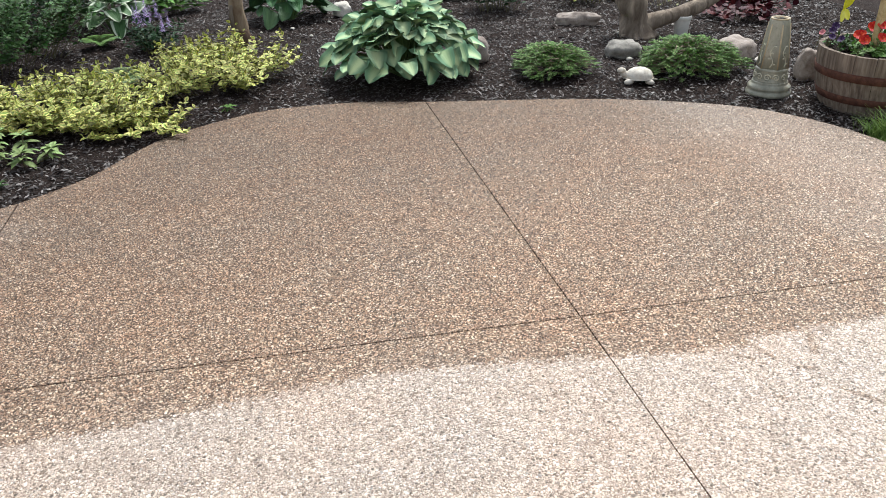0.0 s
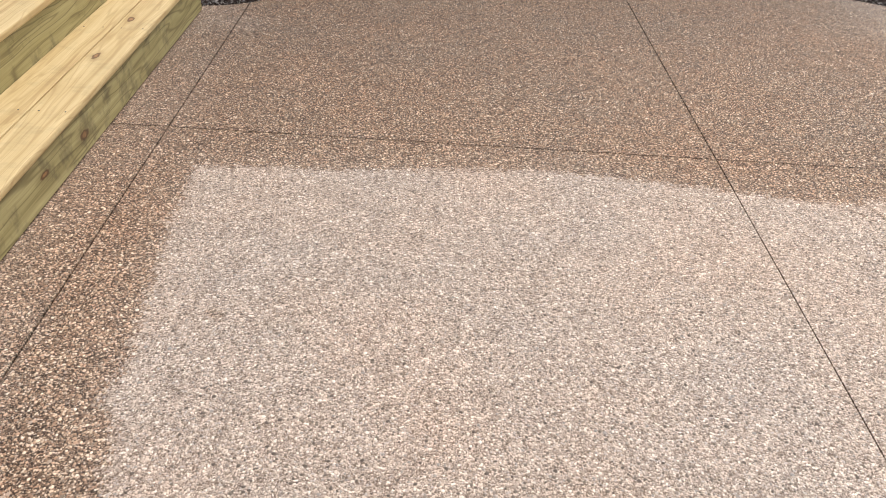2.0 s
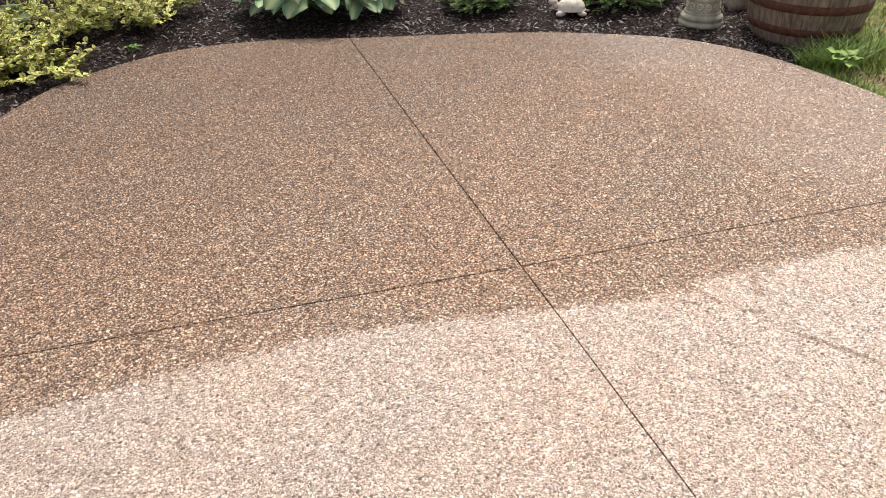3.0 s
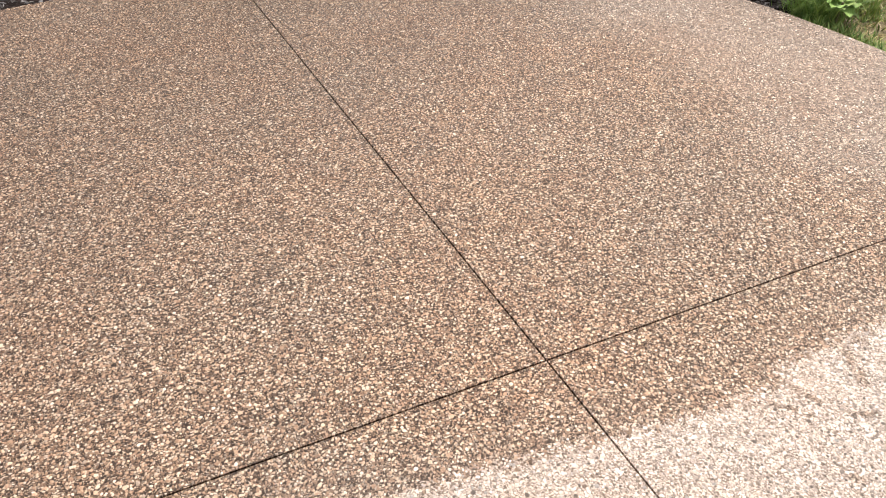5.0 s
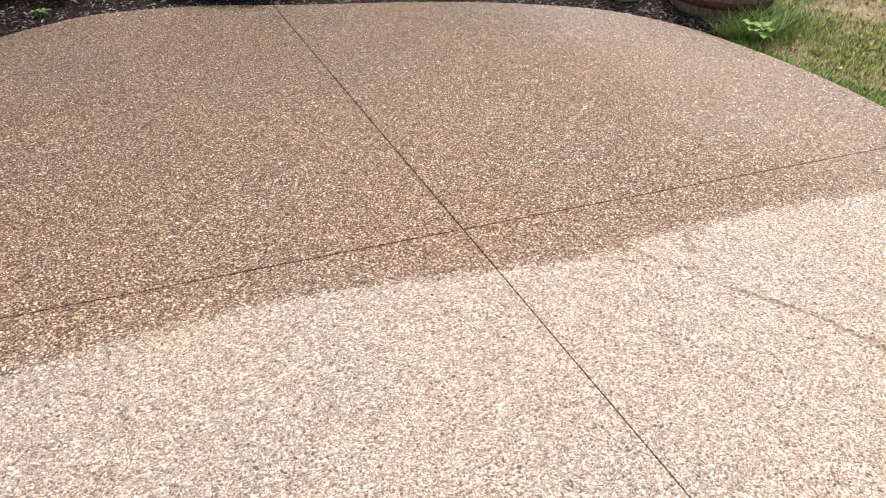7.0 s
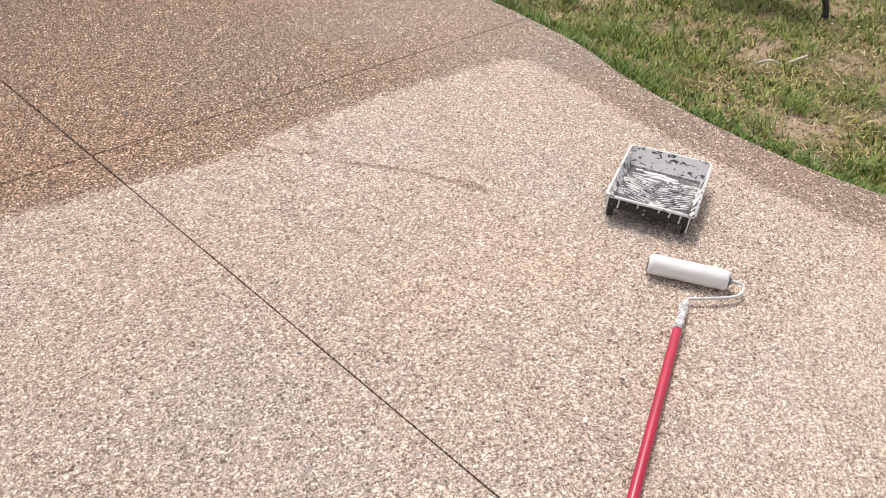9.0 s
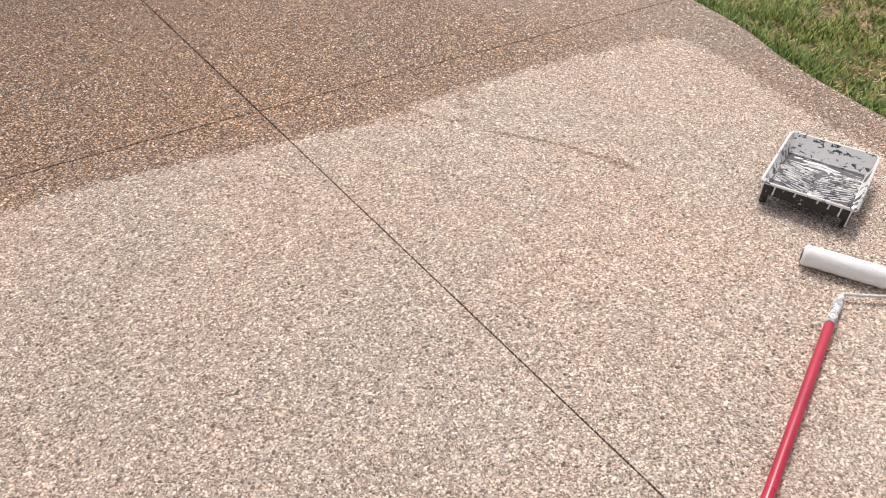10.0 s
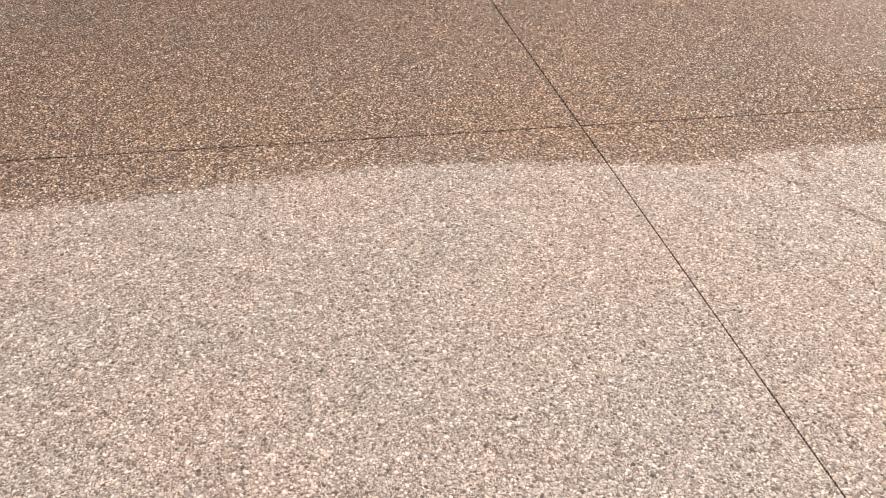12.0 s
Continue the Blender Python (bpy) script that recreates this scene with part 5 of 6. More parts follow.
rosette_plant("seedling", -1.06, 4.08, [(0, 0, 0.03), (0.04, 0.02, 0.03)], GREEN, "small green seedling in the mulch", 6, (0.025, 0.045))
rosette_plant("seedling", -0.04, 5.0, [(0, 0, 0.03), (0.03, 0.02, 0.025)], BRIGHT, "small green seedling beside the patio edge", 5, (0.025, 0.045))
bush("green_shrub", -1.75, 6.5, 420, 0.62, 0.62, GREEN, "dense small-leaved green shrub", flat=0.35, size=(0.03, 0.05), pairs=9)
bush("green_shrub", -2.3, 5.5, 260, 0.5, 0.5, GREEN, "dense small-leaved green shrub behind the steps", flat=0.35, size=(0.03, 0.05), pairs=8)
bush("dark_shrub", -1.6, 8.0, 300, 0.65, 0.7, DEEP, "dark green shrub at the rear of the bed", flat=0.35, size=(0.04, 0.06), pairs=8)
bush("green_perennial", -0.66, 8.25, 46, 0.24, 0.30, BRIGHT, "bright green broad-leaved perennial", leaf=LEAF_LONG, size=(0.09, 0.14), pairs=4)
bush("dry_shrub", 3.75, 6.85, 70, 0.35, 0.34, leaf_material("leaf_olive", (0.15, 0.16, 0.05), (0.22, 0.21, 0.08)), "sparse olive shrub with bare tan twigs", pairs=2, stem=TWIG, flat=0.2, size=(0.02, 0.035))
bush("dark_red_perennial", 4.15, 6.35, 90, 0.32, 0.20, WINE, "dark wine-red leafy perennial", leaf=leaf_shape(3, lambda v: 0.45 * math.sin(math.pi * v ** 0.8) ** 0.7, 0.2, 0.2), size=(0.05, 0.09), pairs=2)
bush("fine_perennial", 2.3, 7.3, 90, 0.22, 0.38, DEEP, "upright dark fine-leaved perennial", leaf=LEAF_LONG, size=(0.05, 0.08), pairs=5, flat=0.1, lean=0.25)
bush("yellow_green_shrub", 3.25, 7.55, 120, 0.35, 0.32, GOLD, "yellow-green shrub at the rear of the bed", flat=0.4)


# hostas: each leaf a piece of its own
def hosta(x, y, n, radius, height, mat, label, size, name="hosta", width=1.0):
    root = empty(name, pose(x, y, mulch_z(x, y)), label, "hosta", "hostas")
    meshes = []
    for k, (fold, curl, wave) in enumerate(((0.20, 0.22, 0.10), (0.12, 0.32, 0.16), (0.28, 0.16, 0.06))):
        V, F, UV = leaf_shape(10, lambda v: heart(v) * width, fold, curl, 3, wave)
        ob = link_mesh("leaf", V, F, mat, root, UV=UV, smooth=True)
        meshes.append(ob.data)
        bpy.data.objects.remove(ob)
    SV, SF, k = [], [], 0
    for i in range(n):
        q = (i + 0.5) / n
        a = i * 2.39996 + rng.normal(0, 0.18)
        # inner leaves stand, outer ones arch to the ground
        r = radius * (0.12 + 0.74 * q ** 0.60) * rng.uniform(0.84, 1.08)
        z = height * (1.0 - 0.72 * q ** 1.5) * rng.uniform(0.88, 1.04)
        s = rng.uniform(*size) * (0.8 + 0.3 * q)
        pitch = 0.42 - 0.85 * q + rng.normal(0, 0.27)
        yaw = a + rng.normal(0, 0.38)
        d = Vector((math.cos(yaw) * math.cos(pitch), math.sin(yaw) * math.cos(pitch), math.sin(pitch)))
        p = Vector((math.cos(a) * (r - 0.5 * s * math.cos(pitch)), math.sin(a) * (r - 0.5 * s * math.cos(pitch)), max(z, 0.05) - 0.35 * s * math.sin(pitch)))
        side = d.cross(Vector((0, 0, 1))).normalized()
        up = side.cross(d).normalized()
        roll = Matrix.Rotation(rng.normal(0, 0.42), 3, d)
        side, up = roll @ side, roll @ up
        m = Matrix(((side.x, d.x, up.x, p.x), (side.y, d.y, up.y, p.y), (side.z, d.z, up.z, p.z), (0, 0, 0, 1))) @ Matrix.Scale(s, 4)
        leaf = new("leaf", meshes[i % 3])
        leaf.parent, leaf.matrix_basis = root, m
        v, f = tube_arrays([(0.03 * math.cos(a), 0.03 * math.sin(a), 0), tuple(p * 0.6 + Vector((0, 0, p.z * 0.25))), tuple(p)], [0.005, 0.004, 0.003], 5)
        SV += [tuple(w) for w in v]
        SF += [tuple(j + k for j in w) for w in f]
        k += len(v)
    tagged(link_mesh("stalk_mass", np.array(SV), SF, STALK, root), kind="stuff")
    return root


STALK = simple("hosta_stalk", (0.16, 0.25, 0.09), 0.5)
HOSTA = leaf_material("hosta_leaf", (0.13, 0.24, 0.13), (0.38, 0.48, 0.25), (0.05, 0.80), 0.45, 0.52, True, 0.10)
HOSTA_DARK = leaf_material("hosta_dark_leaf", (0.045, 0.11, 0.045), (0.07, 0.15, 0.055), (0.3, 0.8), 0.3, 0.42, True, 0.3)
HOSTA_EDGE = leaf_material("hosta_white_edged_leaf", (0.55, 0.60, 0.45), (0.07, 0.14, 0.05), (0.62, 0.78), 0.2, 0.45, True, 0.25)
hosta(1.10, 5.42, 240, 0.585, 0.44, HOSTA, "large blue-green hosta with pale-centred heart-shaped leaves", (0.115, 0.150), width=1.12)
hosta(0.46, 7.5, 64, 0.42, 0.34, HOSTA_DARK, "dark green hosta at the rear of the bed", (0.13, 0.18))
hosta(-0.95, 7.4, 26, 0.32, 0.30, HOSTA_EDGE, "small hosta with white-edged leaves", (0.13, 0.18))


# dwarf spruces
def spruce(x, y, radius, height, n, label):
    root = empty("dwarf_spruce", pose(x, y, mulch_z(x, y)), label, "dwarf spruce", "dwarf spruces")
    needle = leaf_shape(1, lambda v: 0.15 * (1 - 0.6 * v), 0.5, 0.0)
    P, D, U, S, SV, SF, k = [], [], [], [], [], [], 0
    for i in range(n):
        a = rng.uniform(0, 2 * math.pi)
        q = rng.random() ** 0.55
        reach = radius * (1 + 0.12 * math.sin(3 * a + x) + 0.09 * math.sin(7 * a + y))
        r = q * reach
        z = height * math.sqrt(max(0.0, 1 - (q * 0.97) ** 2.6)) * rng.uniform(0.72, 1.04)
        if rng.random() < 0.3:
            z *= rng.uniform(0.35, 0.8)
        tip = np.array((r * math.cos(a), r * math.sin(a), max(z, 0.025)))
        d = unit(np.array((math.cos(a) * (0.5 + q) + rng.normal(0, 0.3), math.sin(a) * (0.5 + q) + rng.normal(0, 0.3), 0.35 - 0.35 * q + rng.normal(0, 0.15))))
        l = rng.uniform(0.045, 0.07)
        base = tip - d * l
        v, f = tube_arrays([base - d * 0.05, base, tip], [0.003, 0.0025, 0.0012], 4)
        SV += [tuple(w) for w in v]
        SF += [tuple(j + k for j in w) for w in f]
        k += len(v)
        side = unit(np.cross(d, (0, 0, 1)))
        up = np.cross(side, d)
        for j in range(34):
            t = j / 34
            b = rng.uniform(0, 2 * math.pi)
            w = side * math.cos(b) + up * (math.sin(b) * 0.3 + 0.1)
            P.append(base + d * l * t)
            D.append(w * (1 - 0.35 * t) + d * (0.30 + 0.7 * t))
            U.append(up + rng.normal(0, 0.2, 3))
            S.append(rng.uniform(0.015, 0.020) * (1.1 - 0.35 * t))
    V, F, UV = spread(needle, P, D, U, S)
    tagged(link_mesh("needle_cover", V, F, NEEDLE, root, UV=UV), kind="stuff")
    tagged(link_mesh("twiggery", np.array(SV), SF, TWIG, root), kind="stuff")


NEEDLE = blade_material("spruce_needle", [(0.0, (0.06, 0.15, 0.04)), (0.45, (0.15, 0.30, 0.075)), (0.8, (0.28, 0.45, 0.13)), (1.0, (0.42, 0.57, 0.20))])
spruce(2.02, 5.16, 0.275, 0.180, 620, "low cushion of dwarf spruce with fresh green tips")
spruce(2.87, 4.94, 0.335, 0.210, 860, "wider cushion of dwarf spruce beside the clay pedestal")


# salvia and ferns
def salvia(x, y):
    root = bush("purple_salvia", x, y, 60, 0.17, 0.20, DEEP, "salvia with upright purple flower spikes", "flower", leaf=LEAF_LONG, size=(0.04, 0.06), pairs=5, flat=0.2)
    bloom = blade_material("purple_bloom", [(0.0, (0.26, 0.15, 0.46)), (0.5, (0.42, 0.28, 0.62)), (1.0, (0.58, 0.46, 0.72))])
    petal = leaf_shape(2, lambda v: 0.3 * math.sin(math.pi * (0.1 + 0.8 * v)), 0.2, 0.2)
    for i in range(13):
        a, r = rng.uniform(0, 6.28), 0.15 * math.sqrt(rng.random())
        bx, by, h = r * math.cos(a), r * math.sin(a), rng.uniform(0.24, 0.36)
        P = [(bx + rng.normal(0, 0.006), by + rng.normal(0, 0.006), h - 0.11 + 0.13 * j / 60) for j in range(60)]
        D = [(math.cos(j * 2.4), math.sin(j * 2.4), 0.4) for j in range(60)]
        V, F, UV = spread(petal, P, D, [(0, 0, 1)] * 60, [rng.uniform(0.012, 0.02) * (1.15 - j / 90) for j in range(60)])
        link_mesh("flower_spike", V, F, bloom, root, UV=UV, label="purple flower spike")


salvia(-0.57, 6.62)


def fern(x, y, n, length, mat, label):
    root = empty("fern", pose(x, y, mulch_z(x, y)), label, "fern", "ferns")
    leaflet = leaf_shape(2, lambda v: 0.16 * (1 - v) ** 0.7, 0.1, 0.1)
    for i in range(n):
        a = 2 * math.pi * i / n + rng.normal(0, 0.2)
        P, D, U, S, pts = [], [], [], [], []
        for j in range(18):
            t = (j + 1) / 18
            p = np.array((math.cos(a) * length * t * 0.8, math.sin(a) * length * t * 0.8, length * (0.9 * t - 0.62 * t * t)))
            pts.append(p)
            w = length * 0.34 * math.sin(math.pi * (0.12 + 0.86 * t)) ** 0.8
            for s in (-1, 1):
                P.append(p)
                D.append((math.cos(a + s * 1.25), math.sin(a + s * 1.25), 0.05))
                U.append((0, 0, 1))
                S.append(w)
        V, F, UV = spread(leaflet, P, D, U, S)
        link_mesh("frond", V, F, mat, root, UV=UV)
    return root


fern(-0.72, 5.62, 9, 0.30, FRESH, "small bright green fern between the euonymus")
fern(-1.27, 4.32, 6, 0.18, BRIGHT, "small bright green fern beside the steps")
fern(-1.0, 6.9, 6, 0.20, BRIGHT, "light green ferny plant under the hosta")

# vine over the round bed
def vine():
    root = empty("variegated_vine", pose(0, 0, 0), "variegated cream and green euonymus trailing over the round bed", "vine")
    runs = [[(-1.32, 0.80, 0.02), (-1.245, 0.90, 0.08), (-1.222, 0.985, 0.11), (-1.275, 1.085, 0.11)],
            [(-1.32, 0.72, 0.02), (-1.26, 0.80, 0.08), (-1.235, 0.835, 0.10), (-1.225, 0.86, 0.11)],
            [(-1.30, 0.66, 0.02), (-1.22, 0.73, 0.09), (-1.19, 0.76, 0.11), (-1.17, 0.775, 0.11)],
            [(-1.26, 0.60, 0.0), (-1.13, 0.62, 0.10), (-1.06, 0.625, 0.14), (-1.01, 0.61, 0.15)],
            [(-1.22, 0.56, 0.0), (-1.09, 0.585, 0.12), (-1.0, 0.60, 0.15), (-0.915, 0.59, 0.145)],
            [(-1.2, 0.52, 0.0), (-1.09, 0.555, 0.11), (-1.03, 0.555, 0.13), (-0.975, 0.55, 0.13)],
            [(-1.18, 0.47, 0.0), (-1.06, 0.50, 0.10), (-0.995, 0.49, 0.12), (-0.95, 0.485, 0.12)],
            [(-1.15, 0.42, 0.0), (-1.03, 0.45, 0.08), (-0.97, 0.455, 0.10), (-0.92, 0.455, 0.10)],
            [(-1.02, 0.42, 0.0), (-0.93, 0.45, 0.05), (-0.87, 0.475, 0.07), (-0.815, 0.495, 0.08)]]
    leaf = leaf_shape(4, round_leaf, 0.3, 0.2)
    P, D, U, S, on = [], [], [], [], []
    for run in runs:
        pts = curve_points(run, 5)
        stem = part("stem", tube(pts, [0.0028 - 0.0012 * i / len(pts) for i in range(len(pts))], 6), STEM, root, smooth=True)
        for i in range(4, len(pts), 2):
            d = unit(pts[i] - pts[i - 1])
            side = unit(np.cross(d, (0, 0, 1)))
            for s in (-1, 1):
                for again_pair in range(2 if run[-1][1] < 0.7 else 1):
                    P.append(pts[i] + rng.normal(0, 0.006, 3))
                    D.append(side * s + d * rng.uniform(0.1, 0.8) + np.array((0, 0, rng.uniform(-0.2, 0.4))))
                    U.append((rng.normal(0, 0.3), rng.normal(0, 0.3), 1))
                    S.append(rng.uniform(0.022, 0.038))
        P.append(pts[-1])
        D.append(unit(pts[-1] - pts[-2]))
        U.append((0, 0, 1))
        S.append(0.035)
        on += [stem] * (len(P) - len(on))
    for i in range(0, len(P)):
        V, F, UV = spread(leaf, P[i:i + 1], D[i:i + 1], U[i:i + 1], S[i:i + 1])
        link_mesh("leaf", V, F, GOLD_NEAR, on[i], UV=UV, smooth=True)


vine()


# ---- woody things ----
def bark_material(name, dark, mid, pale, stretch=(18, 18, 3)):
    m, nt, p = material(name, 0.85, 0, 0.25)
    co = coords(nt)
    n1 = noise_tex(nt, vmul(nt, co, stretch), 1.0, 5, 0.65, 0.5)
    n2 = noise_tex(nt, co, 6, 3)
    col = ramp(nt, n1, [(0.3, dark), (0.5, mid), (0.7, pale)])
    put(nt, p.inputs["Base Color"], mixc(nt, span(nt, n2, 0.45, 0.7, 0, 0.5), col, dark))
    put(nt, p.inputs["Normal"], bump(nt, n1, 0.8, 0.012))
    return m


BARK = bark_material("driftwood_bark", (0.09, 0.065, 0.048), (0.21, 0.165, 0.125), (0.36, 0.29, 0.22))
PEEL = bark_material("peeling_bark", (0.13, 0.075, 0.045), (0.27, 0.20, 0.13), (0.42, 0.34, 0.24), (12, 12, 5))


def knotty(points, radii, n=14, amp=0.12, seed=0.0):
    """A limb with a lumpy, fluted surface."""
    pts = curve_points(points, 6)
    rad = np.interp(np.linspace(0, 1, len(pts)), np.linspace(0, 1, len(radii)), radii)
    bm = tube(pts, list(rad), n)
    for v in bm.verts:
        v.co += Vector((noise.noise(v.co * 9 + Vector((seed, 0, 0))), noise.noise(v.co * 9 + Vector((0, seed, 5))), 0.5 * noise.noise(v.co * 7))) * amp * max(rad) 
    return bm


branch = empty("driftwood_stump", pose(3.02, 6.02, mulch_z(3.02, 6.02) - 0.02), "weathered brown driftwood stump with a long side limb", "driftwood")
part("stump", knotty([(0.03, 0, 0), (0.0, 0.01, 0.12), (-0.05, 0.02, 0.28), (-0.11, 0.03, 0.45), (-0.14, 0.02, 0.65)], [0.15, 0.105, 0.105, 0.095, 0.09], 18, 0.3, 2), BARK, branch, smooth=True)
part("limb", knotty([(0.02, -0.02, 0.10), (0.22, -0.04, 0.15), (0.46, -0.02, 0.20), (0.66, 0.02, 0.27), (0.92, 0.05, 0.42)], [0.066, 0.056, 0.056, 0.048, 0.038], 14, 0.2, 4), BARK, branch, smooth=True)
for k, a in enumerate((200, 250, 300, 20, 120)):
    c, s = math.cos(radians(a)), math.sin(radians(a))
    part("root", knotty([(0.05 * c, 0.05 * s, 0.07), (0.12 * c, 0.12 * s, 0.03), (0.19 * c, 0.19 * s, -0.01)], [0.035, 0.022, 0.01], 8, 0.3, k), BARK, branch, smooth=True)

tree = empty("young_tree", pose(0.065, 6.69, mulch_z(0.065, 6.69) - 0.01), "young tree trunk with peeling tan bark", "tree")
part("trunk", knotty([(0.01, 0, 0), (0.0, 0, 0.1), (-0.015, 0.01, 0.4), (-0.02, 0.0, 0.9), (0.02, 0, 1.6), (0.0, 0.05, 2.3)], [0.075, 0.056, 0.052, 0.05, 0.045, 0.03], 16, 0.18, 7), PEEL, tree, smooth=True)
part("bare_foot", knotty([(0.012, 0, -0.01), (0.004, 0, 0.05), (0.0, 0, 0.12)], [0.082, 0.068, 0.060], 16, 0.2, 9), bark_material("peeled_foot", (0.05, 0.03, 0.02), (0.11, 0.068, 0.045), (0.18, 0.12, 0.08)), tree, "dark peeled foot of the trunk", smooth=True)
part("bark_flap", knotty([(-0.05, -0.03, 0.12), (-0.058, -0.035, 0.2), (-0.05, -0.03, 0.3)], [0.012, 0.02, 0.012], 8, 0.3, 3), BARK, tree, smooth=True)
tP, tD, tU, tS = [], [], [], []
for k in range(6):
    a = k * 1.05 + 0.3
    part("limb", knotty([(0.01, 0.02, 1.6 + 0.1 * k), (0.3 * math.cos(a), 0.3 * math.sin(a), 1.95 + 0.1 * k), (0.75 * math.cos(a), 0.75 * math.sin(a), 2.25 + 0.12 * k)], [0.02, 0.013, 0.005], 7, 0.2, k), PEEL, tree, smooth=True)
    for j in range(260):
        t = rng.uniform(0.25, 1.1)
        tP.append((0.75 * t * math.cos(a) + rng.normal(0, 0.14), 0.75 * t * math.sin(a) + rng.normal(0, 0.14), 1.75 + 0.1 * k + 0.5 * t + rng.normal(0, 0.12)))
        tD.append((rng.normal(), rng.normal(), rng.normal(-0.3, 0.4)))
        tU.append((rng.normal(0, 0.4), rng.normal(0, 0.4), 1))
        tS.append(rng.uniform(0.05, 0.08))
tv, tf, tuv = spread(LEAF_S, tP, tD, tU, tS)
link_mesh("crown", tv, tf, GREEN, tree, UV=tuv, smooth=True)


# ---- garden ornaments ----
def turtle():
    bm = bmesh.new()

    def blob(c, s, sub=3, rz=0.0):
        b = bmesh.new()
        bmesh.ops.create_icosphere(b, subdivisions=sub, radius=1)
        for v in b.verts:
            v.co = Matrix.Rotation(rz, 3, 'Z') @ Vector((v.co.x * s[0], v.co.y * s[1], v.co.z * s[2])) + Vector(c)
        return b

    shell = blob((0, 0, 0.035), (0.076, 0.062, 0.052), 4)
    for v in shell.verts:
        if v.co.z < 0.028:
            v.co.z = 0.028 - (0.028 - v.co.z) * 0.25
        else:
            v.co.z += 0.003 * math.cos(v.co.x * 110) * math.cos(v.co.y * 110)
    lip = blob((0, 0, 0.028), (0.084, 0.066, 0.008))
    bits = [shell, lip, blob((-0.098, 0, 0.066), (0.025, 0.018, 0.018)), blob((-0.08, 0, 0.046), (0.024, 0.015, 0.018)),
            blob((-0.056, -0.044, 0.016), (0.034, 0.016, 0.016), 3, 0.6), blob((-0.056, 0.044, 0.016), (0.034, 0.016, 0.016), 3, -0.6),
            blob((0.055, -0.04, 0.014), (0.028, 0.016, 0.014), 3, -0.6), blob((0.055, 0.04, 0.014), (0.028, 0.016, 0.014), 3, 0.6), blob((0.088, 0, 0.02), (0.014, 0.007, 0.006))]
    ob = part("turtle_statue", join(*bits), stone_material("statue_cream", (0.50, 0.42, 0.32), (0.68, 0.62, 0.53), (0.76, 0.73, 0.66), 22), smooth=True,
              m=pose(2.475, 4.82, mulch_z(2.475, 4.82) + 0.004, 0, 0, -20) @ Matrix.Scale(1.12, 4))
    return tagged(ob, "small cream garden statue on the mulch", "statue")


turtle()


